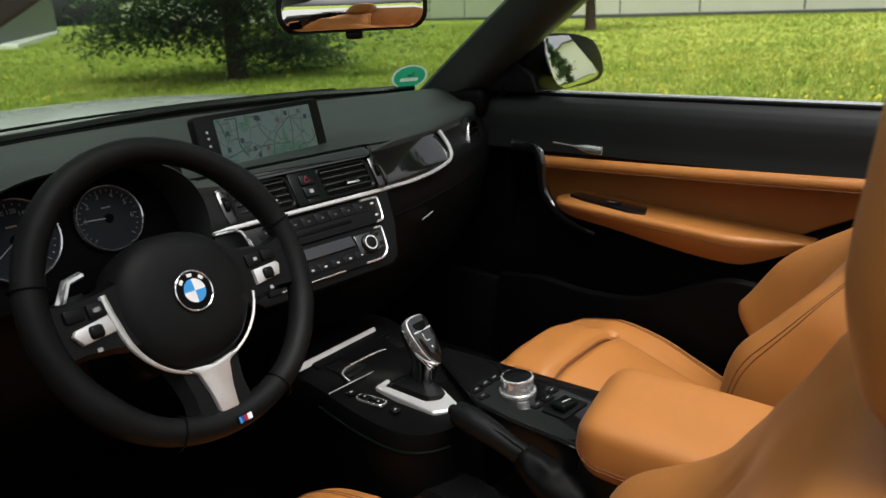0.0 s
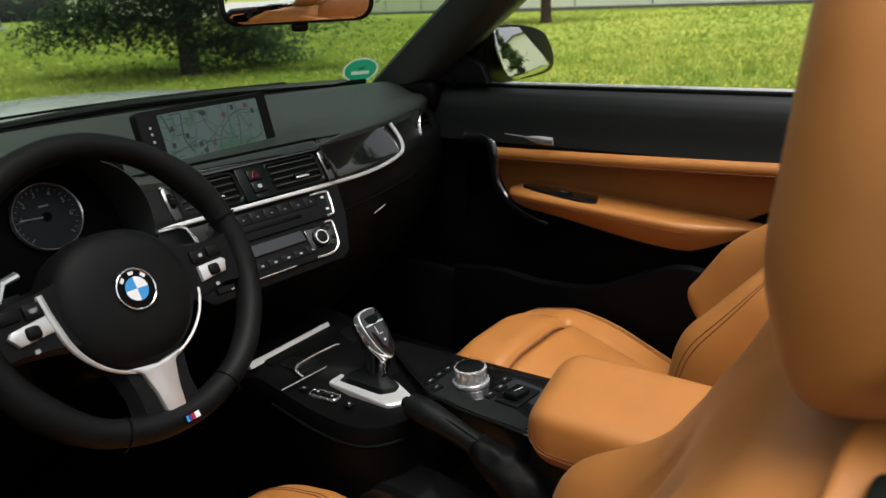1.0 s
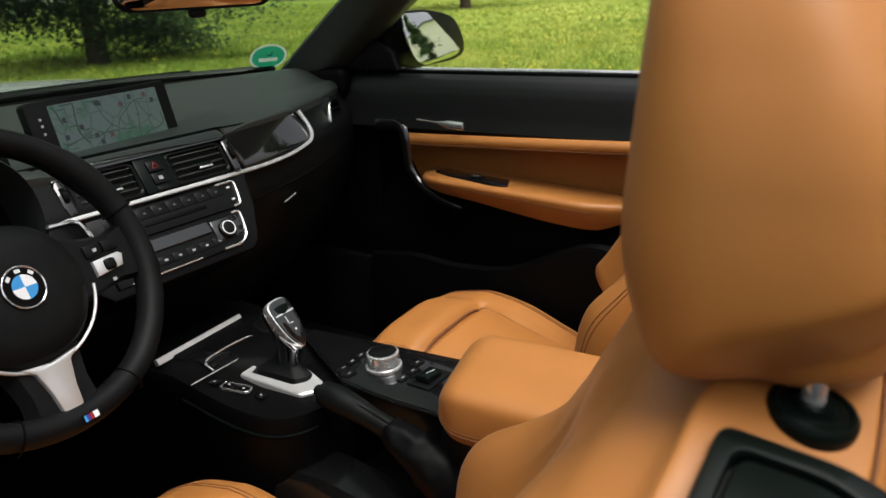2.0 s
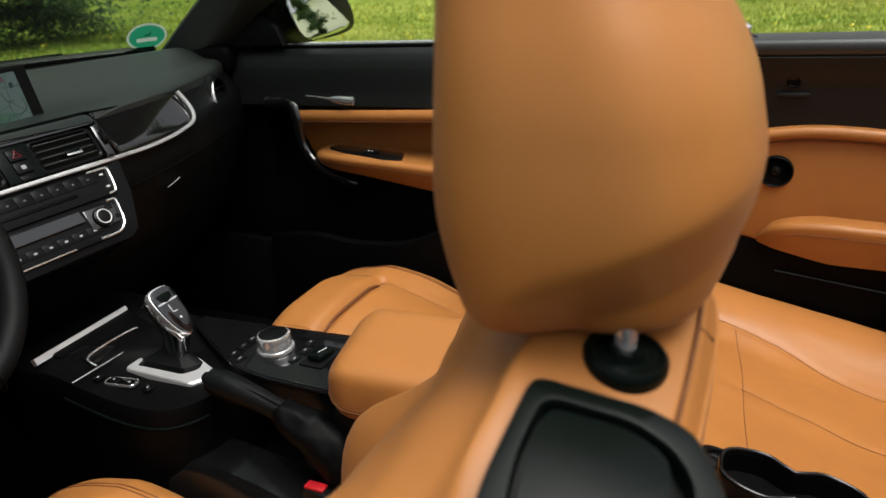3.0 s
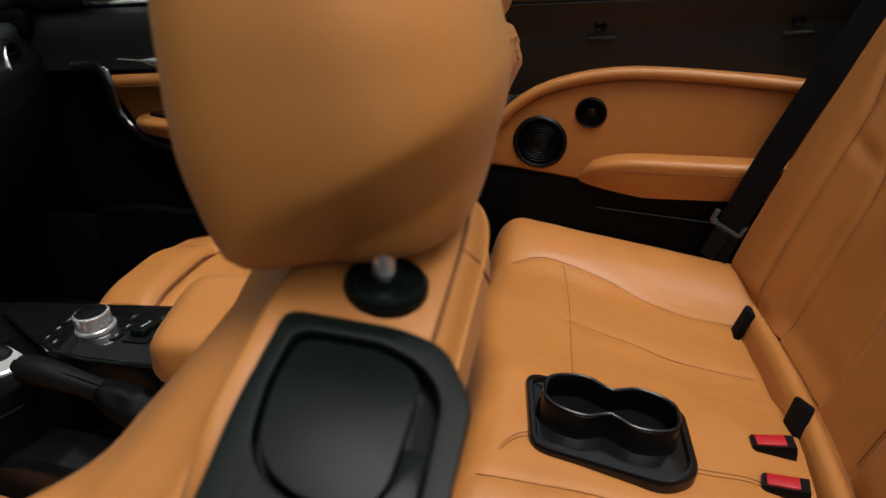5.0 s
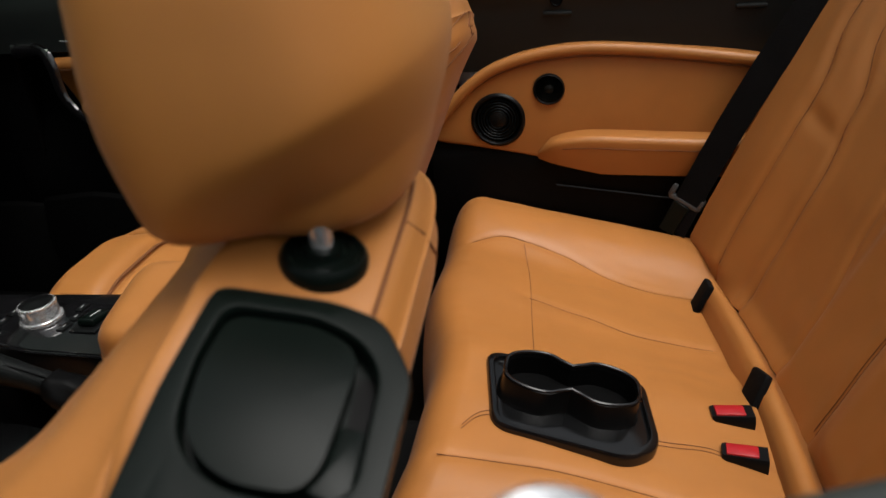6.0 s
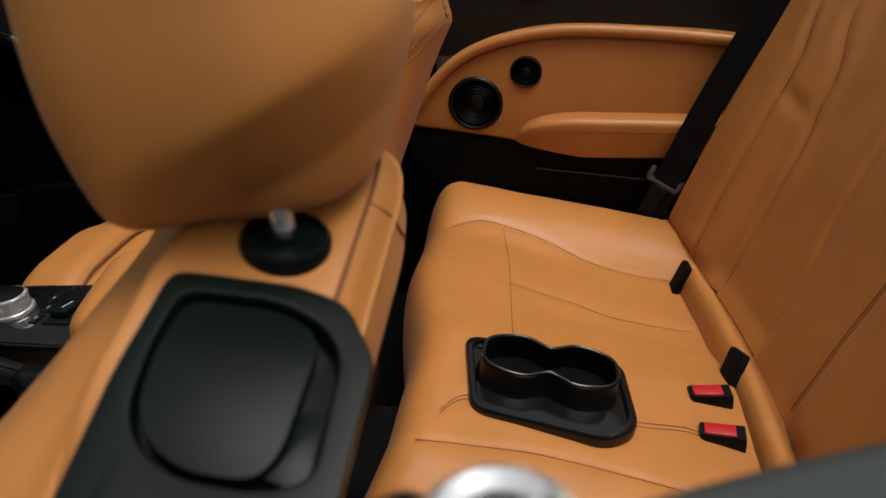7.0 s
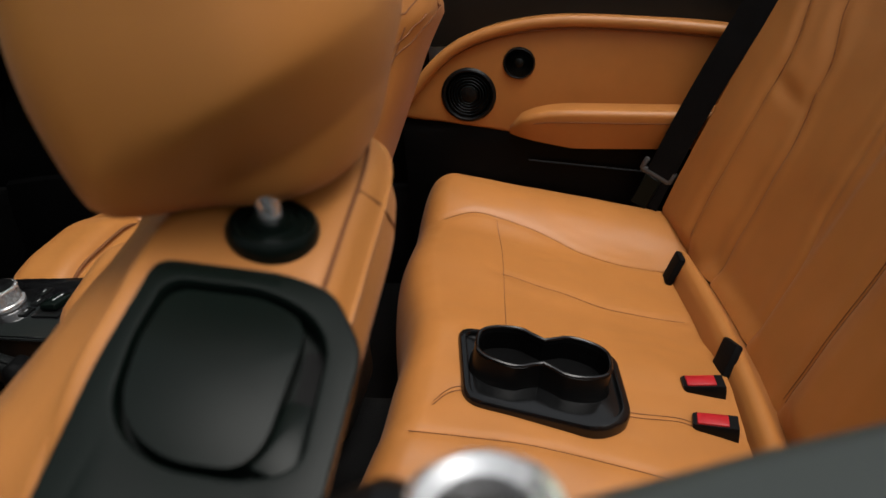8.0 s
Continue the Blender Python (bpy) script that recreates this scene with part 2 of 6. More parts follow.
def ring(outline, inset, d, r=0.0, m=None):
    """A flat frame: an outline with a smaller copy of it cut out, raised by d."""
    cx, cy = sum(p[0] for p in outline) / len(outline), sum(p[1] for p in outline) / len(outline)
    hw, hh = max(abs(p[0] - cx) for p in outline), max(abs(p[1] - cy) for p in outline)
    inner = [(cx + (p[0] - cx) * (1 - inset / hw), cy + (p[1] - cy) * (1 - inset / hh)) for p in outline]
    e = min(r or d * 0.3, inset * 0.4)
    mid = [(a[0] + (b[0] - a[0]) * e / inset, a[1] + (b[1] - a[1]) * e / inset) for a, b in zip(outline, inner)]
    mid2 = [(b[0] + (a[0] - b[0]) * e / inset, b[1] + (a[1] - b[1]) * e / inset) for a, b in zip(outline, inner)]
    lv = [(outline, 0), (outline, d - e), (mid, d), (mid2, d), (inner, d - e), (inner, 0), (outline, 0)]
    bm = loft([[Vector((x, y, z)) for x, y in o] for o, z in lv], cap=False)
    bmesh.ops.remove_doubles(bm, verts=bm.verts, dist=1e-6)
    return moved(bm, m) if m else bm


def sp(c, e):
    return math.copysign(abs(c) ** e, c)


def step(a, b, x):
    t = min(1.0, max(0.0, (x - a) / (b - a)))
    return t * t * (3 - 2 * t)


def axes(o, x, y, z):
    m = Matrix((x, y, z)).transposed().to_4x4()
    m.translation = o
    return m


def text(name, body, m, size, mat, parent):
    cu = bpy.data.curves.new(name, "FONT")
    cu.body, cu.size, cu.align_x, cu.align_y = body, size, "CENTER", "CENTER"
    cu.extrude = 0.0001
    cu.materials.append(mat)
    ob = new(name, cu)
    ob.parent = parent
    ob.matrix_basis = Matrix.Translation(-wloc(parent)) @ m
    return ob


# ---- outdoors ----
GRASS = material("meadow_turf", (0.19, 0.28, 0.036), 0.9, scale=3.0, second=(0.37, 0.41, 0.09), bump=1.0, bump_scale=30, spec=0.1)
BLADE = material("grass_blades", (0.16, 0.27, 0.034), 0.7, scale=2.2, second=(0.48, 0.50, 0.12), spec=0.2)
FLOWER = material("yellow_petals", (0.62, 0.50, 0.01), 0.6, vary=0.1, scale=20)
WALL_WHITE = material("white_cladding", (0.86, 0.85, 0.83), 0.6, vary=0.03, scale=0.8)
WALL_GREY = material("grey_cladding", (0.12, 0.135, 0.145), 0.6, vary=0.06, scale=0.8)
BARK = material("brown_bark", (0.05, 0.035, 0.022), 0.9, vary=0.4, scale=12, bump=1.0, bump_scale=20)
LEAF = material("dark_green_leaves", (0.022, 0.05, 0.014), 0.6, scale=0.9, second=(0.07, 0.13, 0.03), spec=0.3)


def ground_z(x, y):
    d = math.hypot(x, y)
    return 0.12 * (noise.noise((x * 0.06, y * 0.06, 0.3))) * step(4, 14, d) - 0.02


def sheet():
    bm = bmesh.new()
    radii = [0, 3, 5] + [7 * 1.16 ** i for i in range(26)] + [900, 2500]
    rows = []
    for r in radii:
        rows.append([bm.verts.new((r * math.cos(a), r * math.sin(a), ground_z(r * math.cos(a), r * math.sin(a)) if r < 300 else -0.02))
                     for a in (2 * math.pi * j / 96 for j in range(96))] if r else [bm.verts.new((0, 0, 0))])
    for a, b in zip(rows, rows[1:]):
        for j in range(96):
            f = list(dict.fromkeys([a[j % len(a)], a[(j + 1) % len(a)], b[(j + 1) % len(b)], b[j % len(b)]]))
            bm.faces.new(f)
    return bm


setting("ground", sheet(), GRASS, "green meadow with long uneven grass round the car", "lawn")

# unseen pale ground, added under and left of the car to bounce light up
BOUNCE_CONCRETE = material("pale_bounce_concrete", (0.42, 0.415, 0.40), 0.85, vary=0.12, scale=8, bump=0.5, bump_scale=120, spec=0.2)
setting("road", rbox((-6.6, -10.0, -0.03), (15.0, 27.0, 0.10), 0.02, 1), BOUNCE_CONCRETE, "unseen pale concrete added under the car to bounce light", "road")

rng = random.Random(7)


def tufts(count, size, near, far, a0, a1, petals=False):
    """Blades of grass or flower heads scattered over the lawn, in one mesh."""
    v, f = [], []
    for _ in range(count):
        d = near * (far / near) ** rng.random()
        a = radians(rng.uniform(a0, a1))
        x, y = d * math.sin(a), d * math.cos(a)
        z = ground_z(x, y)
        if petals:
            h, s = rng.uniform(0.06, 0.14), rng.uniform(0.010, 0.018) * (1 + d / 40)
            k = len(v)
            for j in range(6):
                q = j * math.pi / 3
                v.append((x + s * math.cos(q), y + s * math.sin(q), z + h + s * 0.5 * math.sin(q + d)))
            v.append((x, y, z + h + s * 0.6))
            f += [(k + j, k + (j + 1) % 6, k + 6) for j in range(6)]
            v += [(x - 0.003, y, z), (x + 0.003, y, z), (x, y, z + h)]
            f.append((k + 7, k + 8, k + 9))
            continue
        for _ in range(4):
            px, py = x + rng.gauss(0, size * 0.5), y + rng.gauss(0, size * 0.5)
            b, h, w = rng.uniform(0, 6.28), size * rng.uniform(0.5, 1.3), size * 0.06 * (1 + d / 15)
            lean = rng.uniform(0.1, 0.6) * h
            dx, dy = math.cos(b), math.sin(b)
            k = len(v)
            v += [(px - dy * w, py + dx * w, z - 0.01), (px + dy * w, py - dx * w, z - 0.01),
                  (px + dx * lean * 0.4 + dy * w * 0.7, py + dy * lean * 0.4 - dx * w * 0.7, z + h * 0.6),
                  (px + dx * lean * 0.4 - dy * w * 0.7, py + dy * lean * 0.4 + dx * w * 0.7, z + h * 0.6),
                  (px + dx * lean, py + dy * lean, z + h)]
            f += [(k, k + 1, k + 2, k + 3), (k + 3, k + 2, k + 4)]
    me = bpy.data.meshes.new("tufts")
    me.from_pydata(v, [], f)
    return me


for nm, me, mat, lab in (("grass", tufts(90000, 0.070, 6.0, 60, -12, 112), BLADE, "long meadow grass in uneven tufts"),
                         ("meadow_flowers", tufts(1900, 0.1, 6.5, 38, -12, 112, True), FLOWER, "small yellow meadow flowers in the grass")):
    me.materials.append(mat)
    tagged(new(nm, me), lab, "grass" if nm == "grass" else "flowers", kind="stuff")

# a long pale hall behind the lawn
hall = thing("hall", (102, 157, 0), "long white clad hall behind the meadow", "building")
HA = axes((102, 157, 0), (-0.371, -0.928, 0), (0, 0, 1), (-0.928, 0.371, 0))
part("wall", rbox((0, 4.5, -6), (400, 9.6, 12), 0.02, 1, HA), WALL_WHITE, hall)
part("plinth", rbox((0, -0.05, 0.03), (400, 0.5, 0.12), 0.01, 1, HA), WALL_GREY, hall, "grey concrete plinth")
part("roof_edge", rbox((0, 9.35, 0.05), (400.4, 0.4, 0.5), 0.02, 1, HA), WALL_GREY, hall, "grey roof edge")
for i in range(-6, 27):
    part("panel_joint", rbox((i * 7.4 + 1.5, 4.7, 0.012), (0.10, 8.9, 0.03), 0, 1, HA), WALL_GREY, hall)
shed = thing("shed", (44, 120, 0), "dark grey building end beside the pale hall", "building")
SA = axes((45.4, 111, 0), (0.416, 0.909, 0), (-0.909, 0.416, 0), (0, 0, 1))
part("wall", rbox((0, 6, 5.5), (143, 12, 11.4), 0.03, 1, SA), WALL_GREY, shed)
part("roof", rbox((0, 6, 11.3), (144, 12.8, 0.3), 0.03, 1, SA), WALL_GREY, shed)
part("plinth", rbox((0, -0.6, 0.1), (143, 1.2, 0.4), 0.03, 1, SA), WALL_WHITE, shed, "pale gravel and plinth")


def tree(place, height, trunk, crown_low, spread, leaves, seed, label, leaf=0.16):
    """A tree: a tapered trunk, limbs, and a crown of many small leaves in clumps along the limbs."""
    rn = random.Random(seed)
    o = Vector(place)
    t = thing("tree", place, label, "tree")
    tip = o + Vector((rn.uniform(-0.4, 0.4), rn.uniform(-0.4, 0.4), height))
    spine = spline([o - Vector((0, 0, 0.15)), o.lerp(tip, 0.3) + Vector((0.1, 0.05, 0)), o.lerp(tip, 0.65) - Vector((0.08, 0.1, 0)), tip], 6)
    wood = tube(spine, [trunk * (1 - 0.9 * i / (len(spine) - 1)) * (1.35 if i == 0 else 1) for i in range(len(spine))], 10)
    part("trunk", wood, BARK, t)
    v, f = [], []
    limbs = []
    for i in range(34):
        h = crown_low + (1 - crown_low) * (i + rn.random()) / 34
        base = o.lerp(tip, h)
        a = i * 2.4 + rn.uniform(-0.5, 0.5)
        ln = spread * (1 - 0.75 * ((h - crown_low) / (1 - crown_low)) ** 1.3) * rn.uniform(0.65, 1.1)
        end = base + Vector((math.cos(a) * ln, math.sin(a) * ln, ln * rn.uniform(-0.12, 0.32)))
        mid = base.lerp(end, 0.5) + Vector((0, 0, ln * 0.10))
        line = spline([base, mid, end], 4)
        limbs.append(tube(line, [trunk * 0.28 * (1 - h * 0.6) * (1 - 0.85 * j / 8) for j in range(9)], 5))
        for _ in range(leaves // 34):
            c = line[min(8, int(rn.triangular(0, 9, 4.5)))]
            q = c + Vector((rn.gauss(0, 0.30), rn.gauss(0, 0.30), rn.gauss(-0.05, 0.20))) * (0.5 + spread * 0.22)
            n1 = Vector((rn.gauss(0, 1), rn.gauss(0, 1), rn.gauss(0, 1))).normalized()
            n2 = n1.orthogonal().normalized() * leaf * rn.uniform(0.25, 0.5)
            n1 = n1 * leaf * rn.uniform(0.6, 1.2)
            k = len(v)
            v += [q - n1, q + n2, q + n1, q - n2]
            f.append((k, k + 1, k + 2, k + 3))
    part("limbs", join(*limbs), BARK, t)
    me = bpy.data.meshes.new("crown")
    me.from_pydata([Vector(q) - o for q in v], [], f)
    me.materials.append(LEAF)
    cr = new("crown", me)
    cr.parent = t
    return t


tree((7.7, 11.6, 0), 8.5, 0.20, 0.05, 3.1, 170000, 3, "dark bushy pine with low drooping boughs on the meadow", 0.062)
tree((27.5, 15.2, 0), 10, 0.24, 0.20, 4.0, 36000, 5, "young tree with a bare lower trunk on the meadow", 0.10)
tree((13.5, -4.6, 0), 9, 0.2, 0.10, 2.4, 12000, 8, "leafy green tree behind the car")

# ---- car shell ----
for sd in (1, -1):
    setting("sill_right" if sd > 0 else "sill_left", rbox((sd * 0.715, -0.45, 0.31), (0.07, 2.4, 0.34), 0.015, 2), CARPET, "black carpeted door sill", "sill")
setting("floor", rbox((0, -0.15, 0.22), (1.42, 2.6, 0.05), 0.01, 2), CARPET, "black carpeted car floor", "floor")
bm = rbox((0, -1.42, 0.62), (1.36, 0.06, 0.75), 0.01, 2)
setting("wall_rear", bm, DARK, "black bulkhead behind the rear bench", "bulkhead")
bm = rbox((0, 0.98, 0.55), (1.40, 0.06, 0.75), 0.01, 2)
for nm, s in (("wall_right", 1), ("wall_left", -1)):
    setting(nm, rbox((s * 0.725, 0.66, 0.56), (0.05, 0.66, 0.74), 0.01, 2), DARK, "black footwell side trim", "side trim")
    fd = thing("wing", (s * 0.80, 1.2, 0.5), "white painted front wing of the car", "wing")
    part("panel", rbox((s * 0.82, 1.15, 0.52), (0.09, 1.30, 0.60), 0.04, 4), WHITE_PAINT, fd)
bm = rbox((0, 0.98, 0.55), (1.40, 0.06, 0.75), 0.01, 2)
setting("wall_front", bm, DARK, "black firewall ahead of the footwells", "bulkhead")


def hood_f(u, v):
    x = -0.80 + 1.60 * u
    y = 0.86 - 0.5 * x * x + (1.75 - 0.3 * x * x - (0.86 - 0.5 * x * x)) * v
    return (x, y, 0.972 - 0.06 * v * v - 0.09 * abs(x / 0.8) ** 3 - 0.01 + 0.008 * math.sin(3.14 * v))


hood = thing("bonnet", (0, 1.2, 0.9), "white painted car bonnet beyond the windscreen", "bonnet")
part("panel", shell(30, 16, hood_f, (0, 0, -0.02)), WHITE_PAINT, hood)
cowl = thing("wiper_cowl", (0, 0.8, 0.92), "black plastic cowl below the windscreen", "cowl")
part("tray", grid(24, 4, lambda u, v: (-0.68 + 1.36 * u, 0.74 - 0.55 * (-0.68 + 1.36 * u) ** 2 + 0.13 * v, 0.936 - 0.012 * v), 0.012), HARD, cowl)
for x0, x1 in ((-0.55, 0.05), (0.0, 0.56)):
    ln = [Vector((x0 + (x1 - x0) * i / 12, 0.80 - 0.52 * (x0 + (x1 - x0) * i / 12) ** 2, 0.945)) for i in range(13)]
    part("wiper_arm", tube(ln, 0.006, 6), DARK, cowl)


# windscreen: pillars, header and the raked pane
def screen_point(u, v):
    x = (-0.68 + 1.36 * u) * (1 - 0.16 * v)
    y0 = 0.80 - 0.50 * x * x
    return Vector((x, y0 - 0.70 * v, 0.945 + 0.43 * v - 0.03 * v * v))


pane = grid(20, 12, screen_point)
window = thing("windscreen", (0, 0.8, 0.945), "raked clear windscreen in a black frame", "windscreen", kind="structure")
ob = part("pane", pane, GLASS, window, "clear glass pane")
ob.visible_shadow = False
for s in (1, -1):
    ln = [screen_point(0.5 + 0.5 * s, v / 10) + Vector((-0.012 * s, -0.01, 0.0)) for v in range(-1, 11)]
    post = loft([[q + Vector((s * a, b, c)) for a, b, c in ((-0.008, -0.02, 0.0), (-0.012, 0.012, 0.006), (0.01, 0.03, 0.012), (0.05, 0.03, 0.016),
                  (0.085, 0.0, 0.012), (0.09, -0.06, 0.0), (0.075, -0.12, -0.01), (0.03, -0.12, -0.014), (0.0, -0.07, -0.01))] for q in ln])
    part("pillar", post, DASH, window, "black padded windscreen pillar", sharp=60)
part("sun_visor", prism([(-0.64, 1.105), (-0.58, 1.145), (-0.547, 1.164), (-0.49, 1.192), (-0.42, 1.215), (-0.39, 1.25), (-0.39, 1.36), (-0.62, 1.36)], 0.014, 0.004, axes((0, -0.19, 0), (1, 0, 0), (0, 0, 1), (0, -1, 0))), DASH, window, "black folded sun visor")
cs = [(x, 0.826 - 0.5 * x * x, 0.958 + 0.009 * step(-0.2, 0.15, x) - 0.004 * step(0.35, 0.6, x)) for x in [-0.66 + 0.066 * i for i in range(21)]]
part("cowl_strip", loft([[Vector((x, y, z - 0.05)), Vector((x, y - 0.012, z - 0.006)), Vector((x, y - 0.006, z)), Vector((x, y + 0.012, z + 0.0005)), Vector((x, y + 0.016, z - 0.05))] for x, y, z in cs]), HARD, window, "black cowl strip", sharp=30)
part("cowl_lip", tube([(x, y - 0.010, z - 0.007) for x, y, z in cs], 0.0022, 6), GLOSS, window, "glossy rubber lip")
part("wiper", tube([(x, 0.846 - 0.5 * x * x, 0.966) for x in [-0.52 + 0.085 * i for i in range(13)]], 0.003, 6), DARK, window, "parked black wiper")
part("corner_trim", rbox((0.715, 0.485, 0.925), (0.11, 0.20, 0.07), 0.02, 3), DARK, window, "black corner trim")
part("header", tube([screen_point(u / 12, 1.0) for u in range(13)], 0.032, 10), DASH, window, "black header rail")
# round permit sticker on the inside of the glass
ST = axes((0.632, 0.588, 0.986), (0.84, -0.543, 0.0), (-0.395, -0.611, 0.686), (-0.373, -0.576, -0.728))
sticker = thing("permit_sticker", ST.translation, "round green permit sticker on the windscreen", "sticker")
def sheer(name, color):
    """Thin print that daylight shines through."""
    m = material(name, color, 0.5)
    n, l = m.node_tree.nodes, m.node_tree.links
    tl, mx = n.new("ShaderNodeBsdfTranslucent"), n.new("ShaderNodeMixShader")
    tl.inputs[0].default_value = (*color, 1)
    mx.inputs[0].default_value = 0.6
    l.new(n["Principled BSDF"].outputs[0], mx.inputs[1])
    l.new(tl.outputs[0], mx.inputs[2])
    l.new(mx.outputs[0], n["Material Output"].inputs[0])
    return m


GREEN, STICKER_WHITE = sheer("green_print", (0.03, 0.40, 0.24)), sheer("sticker_white", (0.80, 0.82, 0.80))
part("backing", lathe([(0.040, 0.0003), (0.046, 0.0003)], ST), STICKER_WHITE, sticker)
bm = bmesh.new()
GR = 0.0405
for lo_y, hi_y, lo_x, hi_x in ((-0.0035, GR, -GR, GR), (-GR, -0.0165, -GR, GR), (-0.0165, -0.0035, -GR, -0.023), (-0.0165, -0.0035, 0.023, GR)):
    ys = [lo_y + (hi_y - lo_y) * i / 10 for i in range(11)]
    edge = [(min(hi_x, math.sqrt(max(0.0, GR * GR - y * y))), y) for y in ys] + [(max(lo_x, -math.sqrt(max(0.0, GR * GR - y * y))), y) for y in reversed(ys)]
    edge = [q for i, q in enumerate(edge) if (Vector(q) - Vector(edge[i - 1])).length > 1e-5]
    bm.faces.new([bm.verts.new(ST @ Vector((x, y, 0.0006))) for x, y in edge])
part("green_disc", bm, GREEN, sticker)
part("writing_bar", grid(1, 1, lambda u, v: ST @ Vector((-0.023 + 0.046 * u, -0.0165 + 0.013 * v, 0.0006))), STICKER_WHITE, sticker)
part("mark", tube([ST @ Vector(q) for q in ((-0.006, 0.008, 0.002), (0.006, 0.008, 0.002), (0.008, 0.018, 0.002))], 0.0012, 5), DARK, sticker)


# ---- doors and side panels, built for the car's right side, s = -1 for its left ----
def sided(bm, s):
    return flip_x(bm) if s < 0 else bm


def swept_panel(rows, y0, y1, n=24, bend=0.0, thick=0.03):
    """A panel along the car from y0 to y1 through a section of (x, z)."""
    k = len(rows) - 1

    def f(u, v):
        q = v * k
        i = min(int(q), k - 1)
        a, b = rows[i], rows[i + 1]
        t = q - i
        y = y0 + (y1 - y0) * u
        return (a[0] + (b[0] - a[0]) * t - bend * (y - (y0 + y1) / 2) ** 2, y, a[1] + (b[1] - a[1]) * t)
    nv = k * 3
    loops = []
    for i in range(n + 1):
        face = [Vector(f(i / n, j / nv)) for j in range(nv + 1)]
        loops.append(face + [p + Vector((thick, 0, 0)) for p in reversed(face)])
    return loft(loops)


def outline_panel(pts, x, d, r=0.006, n=6, closed_spline=True):
    """A flat shape in (y, z), facing the cabin, standing d proud of the plane x."""
    o = [(p[0], p[1]) for p in (spline([(a, b, 0) for a, b in pts], n, True) if closed_spline else pts)]
    return prism(o, d, r, axes((x, 0, 0), (0, 1, 0), (0, 0, 1), (-1, 0, 0)), 3)


def rest_section(wall, out, top, low):
    """An armrest's section: a flat top, a rounded edge and a face that falls back below it."""
    h = top - low
    e, r = wall - out, min(0.30 * h, 0.011)
    edge = [(e + r * (1 - math.sin(a)), top - r * (1 - math.cos(a))) for a in [math.pi / 2 * i / 6 for i in range(7)]]
    face = [(e + 0.42 * out * (i / 6) ** 1.3, top - r - (h - r) * i / 6) for i in range(1, 7)]
    return [(wall + 0.03, top + 0.003), (wall + 0.004, top + 0.003)] + [(wall + (e + r - wall) * i / 4, top + 0.002 * (1 - i / 4)) for i in range(1, 4)] + edge + face + [(wall + 0.03, low)]


